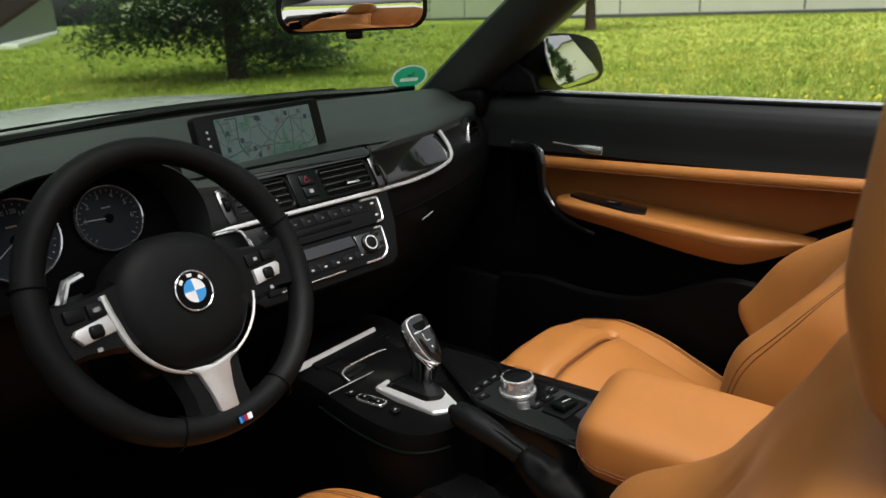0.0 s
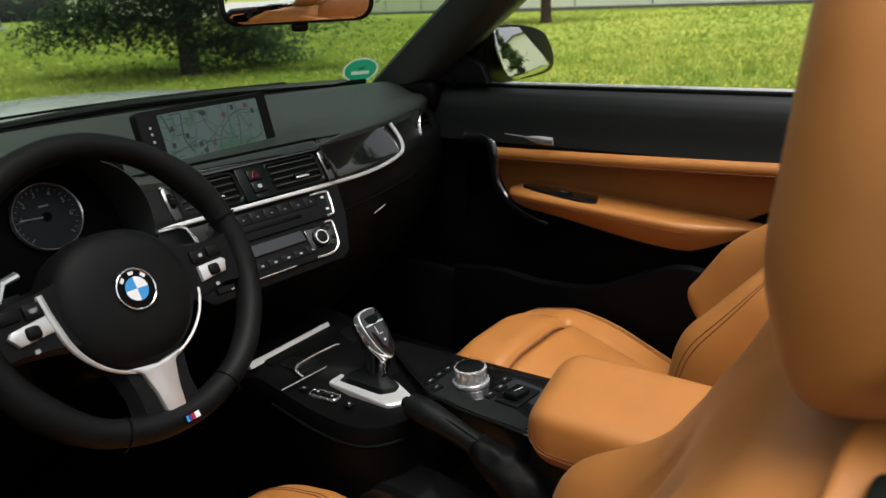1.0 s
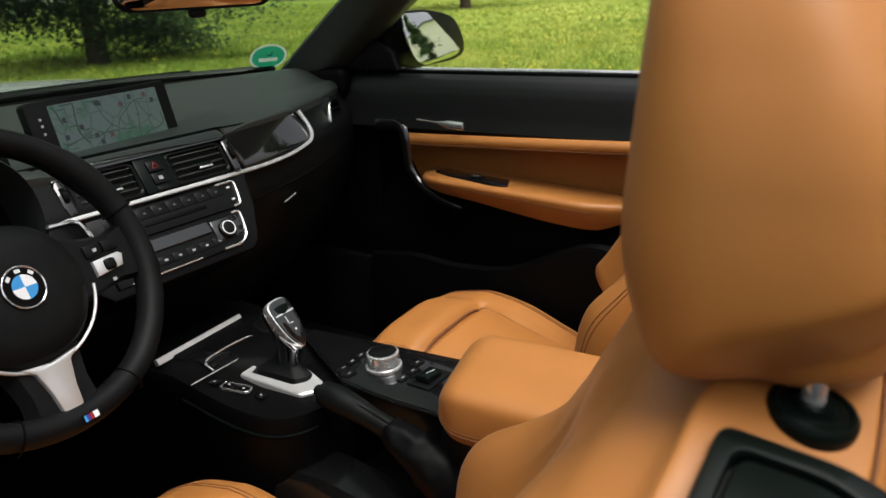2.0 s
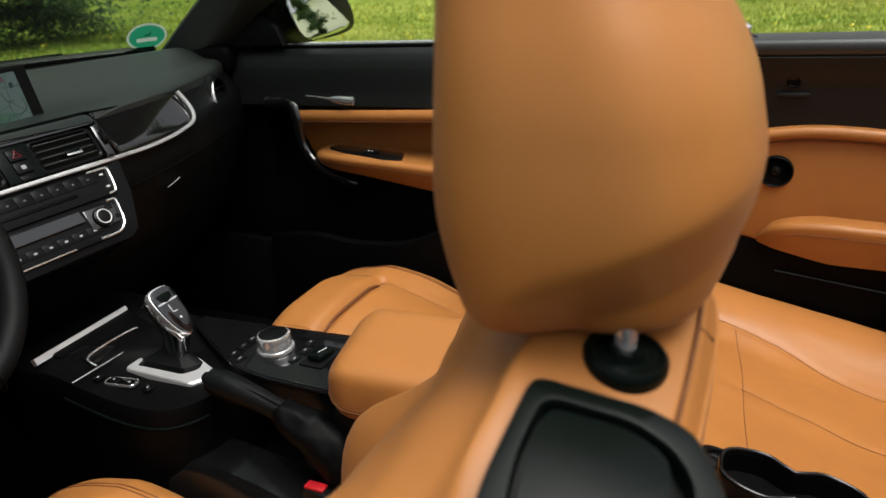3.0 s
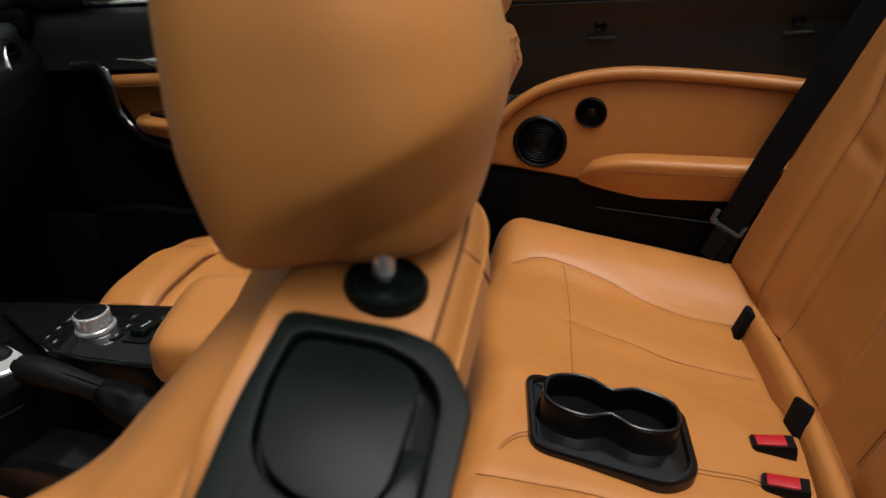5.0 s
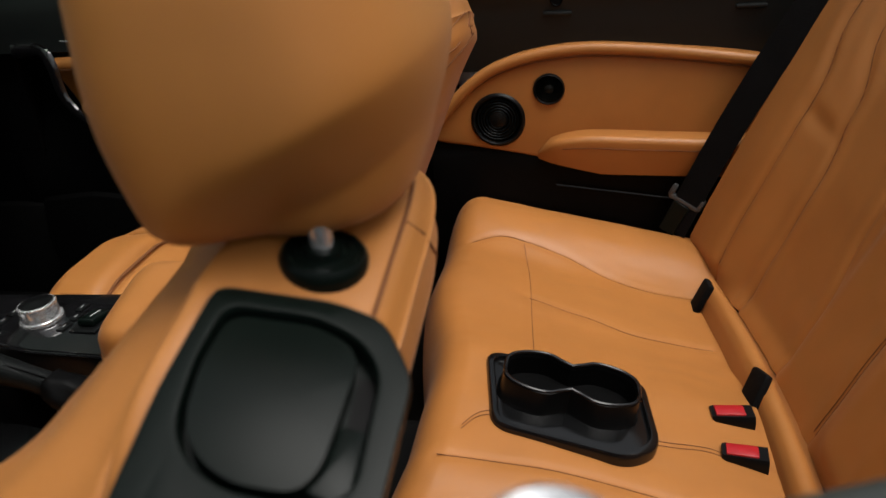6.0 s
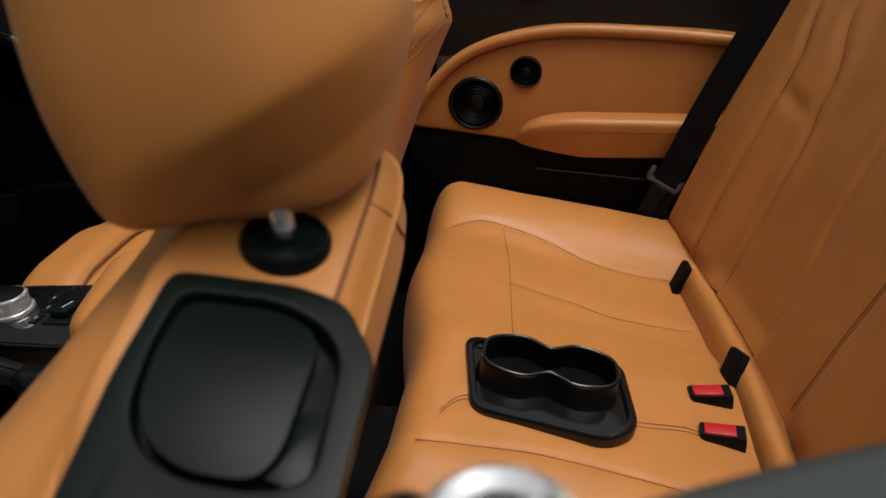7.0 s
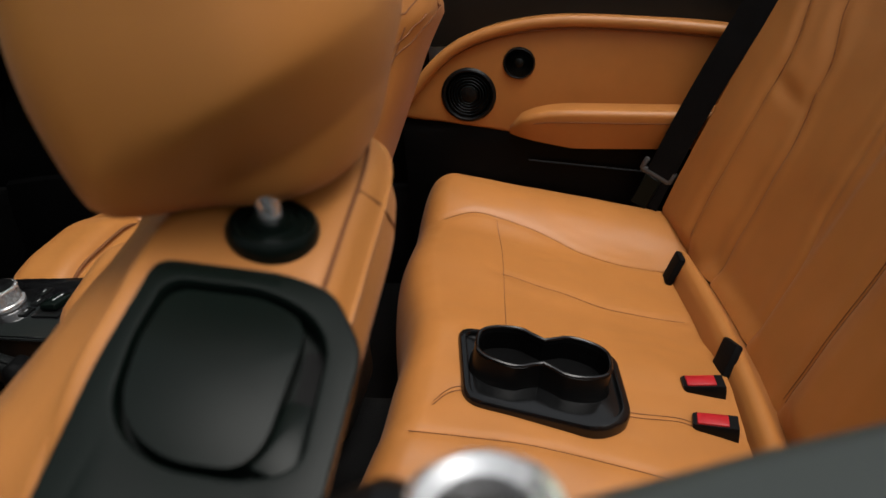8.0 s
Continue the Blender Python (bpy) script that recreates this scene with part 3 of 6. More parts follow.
def door(s):
    d = thing("door_1" if s > 0 else "door_2", (0.70 * s, -0.1, 0.3),
              "closed black car door trimmed with tan leather" , "car door", kind="structure")
    # outer belt and upper black pad
    part("upper_panel", sided(swept_panel([(0.775, 0.938), (0.745, 0.9455), (0.724, 0.9455), (0.708, 0.941), (0.696, 0.932), (0.688, 0.919), (0.683, 0.903), (0.680, 0.88), (0.677, 0.85), (0.672, 0.824), (0.700, 0.808)],
                                          0.40, -0.60), s), PANEL, d)
    part("belt_strip", sided(tube([(0.742, 0.30 - 0.9 * i / 10, 0.9490) for i in range(11)], 0.0045, 8), s), BRIGHT, d, "bright belt strip")
    part("outer_skin", sided(rbox((0.80, -0.1, 0.62), (0.05, 1.06, 0.62), 0.02, 3), s), WHITE_PAINT, d, "white painted outer skin")
    part("window_seal", sided(rbox((0.722, -0.1, 0.943), (0.016, 0.98, 0.014), 0.004, 2), s), DARK, d)
    # recessed tan insert
    ins = [(0.262, 0.80), (0.10, 0.802), (-0.15, 0.808), (-0.44, 0.818), (-0.47, 0.79), (-0.45, 0.755), (-0.34, 0.695), (-0.26, 0.652), (-0.10, 0.66), (0.18, 0.662), (0.25, 0.73)]
    part("insert", sided(outline_panel(ins, 0.752, 0.020), s), LEATHER, d, "tan leather insert")
    roll = [Vector((0.672 - 0.006 * math.sin(3.1 * i / 14), 0.222 - 0.69 * i / 14, 0.799 + 0.018 * i / 14)) for i in range(15)]
    part("top_roll", sided(tube(roll, 0.0135, 12, 1.0), s), LEATHER, d, "stitched tan leather roll")
    part("roll_seam", sided(tube([q + Vector((-0.010, 0, -0.010)) for q in roll], 0.0016, 5), s), STITCH, d)
    # armrest
    loops = []
    for i in range(25):
        t = i / 24
        y = 0.19 - 0.56 * t
        top = 0.729 - 0.036 * t
        low = 0.684 - 0.046 * step(0.0, 0.78, t) + 0.050 * max(0.0, (t - 0.78) / 0.22) ** 1.3
        out = 0.060 * (1 - (1 - min(1, t / 0.16)) ** 2) ** 0.5 * (1 - step(0.72, 1.0, t) * 0.9) + 0.004
        c, hh = (top + low) / 2, (top - low) / 2 * (0.35 + 0.65 * min(1, (t / 0.12)) ** 0.5)
        loops.append([Vector((x, y, z)) for x, z in rest_section(0.690, out, c + hh, c - hh)])
    part("armrest", sided(loft(loops), s), LEATHER, d, "padded tan leather armrest")
    part("armrest_seam", sided(tube([lp_[12] + Vector((-0.0003, 0, 0)) for lp_ in loops[2:20]], 0.0010, 5), s), SEAM, d)
    sw = cornered([(0.668, 0.148), (0.694, 0.132), (0.690, -0.036), (0.644, -0.052), (0.637, -0.012), (0.650, 0.105)], 0.010)
    bm = prism(sw, 0.006, 0.0015, Matrix.Translation((0, 0, 0.7160)) @ Matrix.Rotation(radians(3.7), 4, "X"))
    swp = part("switch_panel", sided(bm, s), PIANO, d, "gloss black window switch panel")
    part("switch", sided(rbox((0.664, 0.035, 0.7245), (0.022, 0.034, 0.006), 0.003, 2), s), HARD, swp)
    for y in (0.031, 0.039):
        part("switch_mark", sided(rbox((0.664, y, 0.7280), (0.006, 0.003, 0.0006), 0, 1), s), WHITE_MARK, swp)
    # sweeping gloss trim at the leading edge
    trim = spline([(0.668, 0.300, 0.829), (0.662, 0.235, 0.829), (0.655, 0.214, 0.80), (0.652, 0.205, 0.735), (0.648, 0.168, 0.690), (0.648, 0.120, 0.664), (0.652, 0.07, 0.650)], 6)
    k = len(trim)
    part("pull_trim", sided(tube(trim, [0.016 - 0.010 * i / k for i in range(k)], 10, 0.6, up=(1, 0, 0)), s), PIANO, d, "gloss black curved trim")
    # inner handle
    lv = spline([(0.672, 0.192, 0.845), (0.664, 0.15, 0.844), (0.656, 0.10, 0.841), (0.654, 0.058, 0.839)], 6)
    part("door_handle", sided(tube(lv, [0.0016 + 0.0072 * step(0.42, 0.72, i / (len(lv) - 1)) for i in range(len(lv))], 10, 0.40, up=(1, 0, 0)), s), BRIGHT, d, "chrome inner door handle")
    # lower door, map pocket
    part("lower_panel", sided(swept_panel([(0.752, 0.82), (0.750, 0.70), (0.716, 0.64), (0.712, 0.63), (0.692, 0.55), (0.697, 0.40), (0.705, 0.25)], 0.40, -0.60), s), DARK, d)
    pk = spline([(0.655, 0.34, 0.50), (0.640, 0.20, 0.520), (0.630, 0.08, 0.515), (0.628, -0.06, 0.530), (0.632, -0.18, 0.585), (0.640, -0.26, 0.605), (0.655, -0.42, 0.575)], 5)
    part("map_pocket", sided(loft([[q, q + Vector((0.012, 0, 0.006)), q + Vector((0.03, 0, -0.02)), q + Vector((0.02, 0, -0.26)), q + Vector((-0.006, 0, -0.24)), q + Vector((-0.012, 0, -0.06))] for q in pk]), s), DARK, d)
    return d


door(1)
door(-1)


def quarter(s):
    d = thing("side_panel", (0.68 * s, -0.9, 0.4), "tan leather rear side panel with a black upper edge", "side panel", "rear side panels", kind="structure")
    inner, low = (0.0, 0.020) if s > 0 else (-0.10, 0.0)
    y_rail = -0.605 if s > 0 else -0.865
    if s < 0:
        part("front_edge", flip_x(swept_panel([(0.80, 0.940), (0.72, 0.945), (0.69, 0.94), (0.685, 0.90), (0.675, 0.76)], -0.605, -0.86)), BLACK, d)
    part("upper_panel", sided(swept_panel([(0.80, 0.948 - low), (0.72, 0.957 - low), (0.664 + inner, 0.956 - low), (0.650 + inner, 0.945 - low), (0.657 + inner * 0.6, 0.92 - low), (0.664 + inner * 0.3, 0.90 - low), (0.667, 0.83), (0.675, 0.76)], y_rail, -1.45), s), PANEL, d)
    if s > 0:
        part("top_rail", rbox((0.70, -1.03, 0.940), (0.104, 0.84, 0.028), 0.011, 4), DASH, d, "grey-black padded top rail")
    else:
        part("top_rail", prism([(-0.572, -0.842), (-0.548, -0.90), (-0.51, -1.0), (-0.44, -1.20), (-0.43, -1.45), (-0.80, -1.45), (-0.80, -0.842)], 0.02, 0.008, Matrix.Translation((0, 0, 0.948)), 3), DASH, d, "grey-black padded top rail")
    part("outer_skin", sided(rbox((0.815, -1.05, 0.645 if s > 0 else 0.66), (0.05, 0.86, 0.55 if s > 0 else 0.58), 0.02, 3), s), WHITE_PAINT, d, "white painted outer skin")
    pts = [(-0.560, 0.640), (-0.585, 0.690), (-0.645, 0.750), (-0.719, 0.792), (-0.838, 0.811), (-1.00, 0.801), (-1.16, 0.780), (-1.24, 0.74), (-1.22, 0.60), (-1.04, 0.568), (-0.839, 0.580), (-0.76, 0.602), (-0.65, 0.622)]
    part("panel", sided(outline_panel(pts, 0.668, 0.020), s), LEATHER, d, "smooth tan leather panel")
    rl = spline([(0.646, -0.575, 0.672), (0.646, -0.645, 0.745), (0.646, -0.719, 0.784), (0.646, -0.838, 0.803), (0.646, -1.00, 0.793), (0.646, -1.20, 0.766)], 7)
    part("top_roll", sided(tube(rl, 0.011, 10), s), LEATHER, d, "stitched tan leather roll")
    part("roll_seam", sided(tube([q + Vector((-0.003, 0.0, -0.0125)) for q in rl], 0.0016, 5), s), STITCH, d)
    loops = []
    for i in range(27):
        t = i / 26
        y = -0.765 - 0.60 * t
        g = (1 - (1 - min(1, t / 0.20)) ** 2) ** 0.5
        top, low = 0.612 + 0.046 * g - 0.026 * t, 0.600 - 0.022 * min(1, t * 5) - 0.014 * t
        out = 0.036 * g + 0.003
        c, hh = (top + low) / 2, (top - low) / 2
        loops.append([Vector((x, y, z)) for x, z in rest_section(0.648, out, c + hh, c - hh)])
    part("armrest", sided(loft(loops), s), LEATHER, d, "padded tan leather armrest")
    part("armrest_seam", sided(tube([lp_[12] + Vector((-0.0003, 0, 0)) for lp_ in loops[2:26]], 0.0010, 5), s), SEAM, d)
    for nm, y, z, r in (("woofer", -0.691, 0.676, 0.051), ("tweeter", -0.785, 0.732, 0.029)):
        A = axes((0.650, y, z), (0, 1, 0), (0, 0, 1), (-1, 0, 0))
        sp_ = part(nm, sided(lathe([(0, 0), (r, 0), (r, 0.004), (r * 0.94, 0.007), (r * 0.86, 0.006), (r * 0.83, 0.002), (0, 0.002)], A, 40), s), HARD, d, "round black loudspeaker")
        part("bezel", sided(lathe([(r * 0.86, 0.0062), (r * 0.90, 0.0078), (r * 0.94, 0.0070)], A, 40), s), HARD, sp_, "dark speaker bezel")
        grille = join(*[lathe([(r * q, 0.0026), (r * q + r * 0.028, 0.0042), (r * q + r * 0.056, 0.0026)], A, 32) for q in [0.08 + 0.105 * i for i in range(7)]])
        part("grille", sided(grille, s), BLACK, sp_)
        part("dome", sided(lathe([(0, 0.0062), (r * 0.18, 0.0055), (r * 0.30, 0.003)], A, 20), s), BLACK, sp_)
    part("lower_panel", sided(swept_panel([(0.664, 0.64), (0.650, 0.60), (0.646, 0.52), (0.650, 0.42), (0.66, 0.25)], -0.56, -1.35), s), DARK, d)
    part("crease", sided(tube([(0.6405, -0.80 - 0.24 * i / 6, 0.548 - 0.030 * i / 6) for i in range(7)], 0.002, 5), s), HARD, d)
    for y in (-0.80, -1.12):
        cl = part("coat_clip", sided(rbox((0.6625, y, 0.862), (0.008, 0.050, 0.008), 0.003, 2), s), PANEL, d)
        part("slot", sided(lathe([(0, 0.001), (0.007, 0.001), (0.009, 0.003), (0.011, 0.0)], axes((0.6625, y + 0.002, 0.884), (0, 1, 0), (0, 0, 1), (-1, 0, 0)), 20), s), DARK, cl)
    # belt guide at the pillar, a black arm with a chrome eye
    gx = 0.69 if s > 0 else 0.575
    g = thing("belt_guide", (gx * s, -0.76 if s > 0 else -0.83, 0.965), "black belt guide with a bright chrome eye", "belt guide", "belt guides")
    gy = -0.705 if s > 0 else -0.842
    gz = 0.958 if s > 0 else 0.968
    if s > 0:
        part("arm", tube([(gx, gy + 0.06, gz - 0.03), (gx, gy + 0.03, gz - 0.008), (gx, gy, gz), (gx - 0.005, gy - 0.03, gz - 0.014)], [0.012, 0.015, 0.016, 0.010], 10), HARD, g)
        part("eye", lathe([(0.006, 0.0), (0.019, 0.0), (0.021, 0.006), (0.015, 0.011), (0.007, 0.009)], axes((gx - 0.004, gy, gz + 0.008), (1, 0, 0), (0, 1, 0), (0, 0, 1)), 28), BRIGHT, g)
    else:
        part("arm", tube([(-gx, gy + 0.075, gz - 0.055), (-gx, gy + 0.045, gz - 0.022), (-gx, gy + 0.02, gz - 0.008), (-gx, gy - 0.01, gz - 0.012)], [0.010, 0.013, 0.013, 0.008], 12), HARD, g)
        part("eye", lathe([(0.0098, -0.006), (0.0105, 0.001), (0.0138, 0.004), (0.0172, 0.002), (0.0180, -0.004), (0.015, -0.008)], axes((-gx, gy, gz), (1, 0, 0), (0, 1, 0), (0, 0, 1)), 36), BRIGHT, g, "bright chrome eye")
        part("eye_core", lathe([(0, -0.004), (0.0095, -0.005)], axes((-gx, gy, gz), (1, 0, 0), (0, 1, 0), (0, 0, 1)), 24), DARK, g)
    return d


quarter(1)
quarter(-1)

# exterior mirror
em = thing("door_mirror", (0.88, 0.30, 0.96), "black door mirror on the passenger side", "door mirror")
MO = [(0.722, 1.070), (0.80, 1.078), (0.90, 1.072), (0.985, 1.054), (1.025, 1.025), (1.048, 0.985), (1.040, 0.955), (0.98, 0.943), (0.86, 0.942), (0.76, 0.946), (0.716, 0.985)]
mo = [(p.x, p.y) for p in spline([(a, b, 0) for a, b in MO], 5, True)]
mcx, mcz = 0.89, 1.01
part("housing", loft([[Vector((mcx + (x - mcx) * k, 0.27 + dy, mcz + (z - mcz) * k)) for x, z in mo] for k, dy in ((0.93, 0.0), (0.985, 0.002), (1.0, 0.012), (1.0, 0.05), (0.93, 0.10), (0.72, 0.145), (0.35, 0.165))]), HARD, em)
gl = [((x - mcx) * 0.93 + mcx - 0.014, (z - mcz) * 0.90 + mcz + 0.003) for x, z in mo]
GM = Matrix.Translation((mcx, 0.262, mcz)) @ Matrix.Rotation(radians(10), 4, "Z") @ Matrix.Rotation(radians(-15), 4, "X") @ Matrix.Translation((-mcx, 0, -mcz))
part("mirror_glass", prism(gl, 0.004, 0.001, GM @ axes((0, 0, 0), (1, 0, 0), (0, 0, 1), (0, -1, 0))), MIRROR, em, "clear mirror glass")
part("foot", tube([(0.70, 0.36, 0.955), (0.76, 0.33, 0.962), (0.80, 0.33, 0.98)], [0.03, 0.026, 0.024], 12, 0.6), HARD, em)
part("sail", outline_panel([(0.42, 0.95), (0.30, 0.95), (0.25, 0.952), (0.262, 0.99), (0.34, 1.045), (0.42, 1.05)], 0.712, 0.02, closed_spline=False), BLACK, em)

# interior mirror
im = thing("rear_view_mirror", (0.1, 0.2, 1.2), "black framed interior rear-view mirror", "rear-view mirror")
IM = axes((0.105, 0.215, 1.152), (0.822, -0.569, 0.0), (-0.027, -0.039, 0.999), (-0.569, -0.821, -0.048))
oval = rounded(0.245, 0.070, 0.030, 8)
part("housing", loft([[IM @ Vector((x * k, y * k, z)) for x, y in oval] for k, z in ((0.95, 0.012), (1.0, 0.009), (1.0, -0.004), (0.88, -0.022), (0.5, -0.032))]), HARD, im)
part("mirror_glass", moved(prism([(x * 0.93, y * 0.88) for x, y in oval], 0.002, 0.0006), IM @ Matrix.Translation((0, 0, 0.0115))), MIRROR, im, "clear mirror glass")
part("dip_lever", rbox((0.0, -0.040, -0.004), (0.028, 0.016, 0.016), 0.006, 3, IM), HARD, im)
part("stem", tube([IM @ Vector((0, 0.0, -0.03)), (0.06, 0.25, 1.22), (0.02, 0.27, 1.30)], 0.012, 10), HARD, im)
# ---- dashboard ----
DIM_MARK = material("dim_print", (0.10, 0.10, 0.105), 0.6, vary=0.05, scale=50)
def yf(x):
    return 0.245 + 0.55 * max(0.0, x - 0.12) ** 2 + 0.25 * max(0.0, -x - 0.55) ** 2


def yw(x):
    return 0.80 - 0.50 * x * x - 0.012


def pad_f(u, v):
    x = -0.72 + 1.44 * u
    t = (v - 0.12) / 0.88
    if t < 0:
        return (x, yf(x) - 0.002, 0.912 + 0.009 * step(0.13, 0.22, abs(x)) + t * 0.10)
    y = yf(x) + (yw(x) - yf(x)) * t
    z = 0.912 + 0.008 * step(0, 0.10, t) + 0.037 * step(0.18, 0.75, t) - 0.010 * step(0.75, 1, t)
    z += 0.009 * step(0.13, 0.22, abs(x)) * (1 - step(0.3, 0.8, t))
    return (x, y, z)


def lower_f(u, v):
    x = -0.72 + 1.44 * u
    prof = ((0.905, 0.0), (0.857, -0.035), (0.80, -0.037), (0.764, -0.030), (0.68, 0.0), (0.60, 0.05), (0.50, 0.16), (0.42, 0.30))
    q = v * 7
    i = min(int(q), 6)
    t = q - i
    z, dy = prof[i][0] + (prof[i + 1][0] - prof[i][0]) * t, prof[i][1] + (prof[i + 1][1] - prof[i][1]) * t
    return (x, yf(x) + dy, z)


dash = thing("dashboard", (0, 0.4, 0.42), "black soft dashboard with gloss and chrome trim", "dashboard")
part("top_pad", shell(56, 24, pad_f, (0, 0.004, -0.03)), DASH, dash, "black grained dashboard top")
part("lower_panel", shell(48, 28, lower_f, (0, 0.03, 0)), BLACK, dash)

# centre fascia frame: u along the car's width, v up the slope, w out of it
FX = Vector((1, -0.08, 0)).normalized()
FN = FX.cross(Vector((0, 0.527, 0.85))).normalized()
FV = FN.cross(FX)
F = axes((0, 0.210, 0.86), FX, FV, FN)


def fbox(u, v, w, su, sv, sw, r=0.002, seg=2):
    return rbox((u, v, w), (su, sv, sw), r, seg, F)


def fline(pts, r, n=8, flat=1.0):
    return tube([F @ Vector(q) for q in pts], r, n, flat, up=FN)


stack = [(-0.19, 0.062), (0.128, 0.060), (0.136, 0.045), (0.134, -0.01), (0.122, -0.07), (0.098, -0.128), (0.08, -0.14), (-0.17, -0.14), (-0.19, -0.12)]
part("centre_fascia", prism(stack, 0.016, 0.004, F @ Matrix.Translation((0, 0, -0.016))), HARD, dash, "black centre fascia")
part("fascia_core", prism([(a * 0.98, b * 0.98) for a, b in stack], 0.10, 0.0, F @ Matrix.Translation((0, 0, -0.118))), BLACK, dash)
lo = F @ Matrix.Translation((0, 0, 0.0005))

# air vents
F_FACE, F = F, F @ Matrix.Translation((0, -0.0095, 0))
for u0, u1 in ((-0.158, -0.056), (0.004, 0.106)):
    c, w = (u0 + u1) / 2, u1 - u0
    vt = thing("air_vent", F @ Vector((c, 0.03, 0)), "black slatted centre air vent", "air vent", "centre air vents")
    part("cavity", fbox(c, 0.031, 0.0012, w - 0.006, 0.044, 0.002, 0), DARK, vt)
    part("vent_frame", ring(rounded(w + 0.008, 0.056, 0.010), 0.006, 0.009, m=F @ Matrix.Translation((c, 0.031, 0.0))), HARD, vt)
    for j in range(4):
        part("slat", rbox((0, 0, 0), (w - 0.010, 0.0024, 0.011), 0.0008, 1, F @ Matrix.Translation((c, 0.031 - 0.0165 + 0.011 * j, 0.0050)) @ Matrix.Rotation(radians(-24), 4, "X")), DASH, vt)
    tab = part("slider", fbox(c + 0.006, 0.024, 0.011, 0.026, 0.009, 0.006, 0.002), SATIN, vt)
    part("slider_edge", fbox(c + 0.006, 0.0205, 0.0135, 0.026, 0.0035, 0.004, 0.001), BRIGHT, tab)
    wu = u1 + 0.013 if u0 > 0 else u0 - 0.013
    if u0 < 0:
        part("end_cap", prism(rounded(0.040, 0.082, 0.017), 0.010, 0.004, F @ Matrix.Translation((wu - 0.004, 0.034, -0.004))), PIANO, vt, "gloss black rounded vent end")
    part("wheel_housing", fbox(wu, 0.030, 0.006, 0.017, 0.058, 0.012, 0.005), PIANO, vt)
    wb = [lathe([(0.0, -0.0035), (0.0125, -0.0035), (0.0125, 0.0035), (0.0, 0.0035)], F @ Matrix.Translation((wu, 0.032, 0.0055)) @ Matrix.Rotation(radians(90), 4, "Y"), 24)]
    for j in range(14):
        q = j * 2 * math.pi / 14
        wb.append(rbox((0, 0, 0), (0.0072, 0.0016, 0.0028), 0, 1, F @ Matrix.Translation((wu, 0.032 + 0.0125 * math.sin(q), 0.0055 + 0.0125 * math.cos(q))) @ Matrix.Rotation(-q + 0, 4, "X")))
    part("thumb_wheel", join(*wb), HARD, vt)

hz = thing("hazard_switch_panel", F @ Vector((-0.024, 0.03, 0)), "black switch panel with hazard button between vents", "switch panel")
part("plate", fbox(-0.024, 0.031, 0.004, 0.056, 0.058, 0.010, 0.003), SATIN, hz)
b1 = part("button", fbox(-0.022, 0.043, 0.010, 0.026, 0.018, 0.005, 0.002), HARD, hz)
tri = spline([(-0.006, -0.004, 0), (0.006, -0.004, 0), (0, 0.0065, 0)], 1, True)
part("triangle", tube([F @ Vector((-0.022 + p.x, 0.043 + p.y, 0.0127)) for p in tri], 0.0007, 4, closed=True), RED, b1, "red warning triangle")
b2 = part("button", fbox(-0.022, 0.0225, 0.010, 0.026, 0.018, 0.005, 0.002), HARD, hz)
part("icon_bar", fbox(-0.022, 0.0225, 0.0127, 0.007, 0.006, 0.0004, 0), GREY_MARK, b2)
part("button", fbox(-0.022, 0.0065, 0.009, 0.024, 0.008, 0.004, 0.0015), HARD, hz)

F = F_FACE
# chrome line below the vents and round the passenger's lacquered insert
ch = [F @ Vector((u, -0.013, 0.009)) for u in [-0.222 + 0.30 * i / 12 for i in range(13)]]
ch += [Vector((0.120, 0.1935, 0.8515))] + [Vector((x, yf(x) - 0.041, z)) for x, z in ((0.17, 0.8475), (0.22, 0.8465), (0.28, 0.848), (0.33, 0.8525))]
ch += [Vector((x, yf(x) + dy, z)) for x, dy, z in ((0.357, -0.041, 0.858), (0.371, -0.037, 0.868), (0.375, -0.028, 0.883), (0.371, -0.017, 0.900), (0.366, -0.010, 0.912))]
ch = spline(ch, 4)
part("chrome_line", tube(ch, [0.0036 + 0.0016 * step(0.78, 0.97, i / len(ch)) for i in range(len(ch))], 8, 0.7, up=(0, -0.8, 0.5)), CHROME, dash, "satin chrome strip")


def insert_f(u, v):
    x = 0.118 + 0.254 * u
    zb = 0.8495 + 0.012 * step(0.80, 1.0, u)
    zt = 0.9210 - 0.0125 * u
    z = zb + (zt - zb) * v
    k = (0.905 - z) / 0.048
    return Vector((x, yf(x) - 0.035 * min(1.0, max(-0.2, k)) - 0.004, z))


def strip_f(u, v):
    """The lacquered strip: a slim band over the vents that opens into the passenger's insert."""
    x = -0.205 + 0.577 * u
    band = F @ Vector((x, 0.0515 + 0.0255 * v, 0.0088 - 0.0150 * v * v))
    return band.lerp(insert_f((x - 0.118) / 0.254, v), step(0.122, 0.152, x))


part("lacquered_insert", shell(96, 10, strip_f, (0, 0.02, -0.004)), PIANO, dash, "glossy black lacquered strip and insert")
part("insert_edge", tube([strip_f(i / 60, 1.0) + Vector((0, -0.0005, 0.0015)) for i in range(61)], 0.0016, 6), SATIN, dash)
part("glovebox_release", tube([(0.244, yf(0.244) - 0.037, 0.763), (0.262, yf(0.262) - 0.037, 0.766), (0.283, yf(0.283) - 0.037, 0.770)], 0.0014, 8, 0.5), CHROME, dash, "satin glovebox release")
part("glovebox_gap", tube([Vector((x, yf(x) - 0.0365, 0.792 + 0.03 * (x - 0.16))) for x in [0.16 + 0.04 * i for i in range(11)]], 0.0015, 5), DARK, dash)
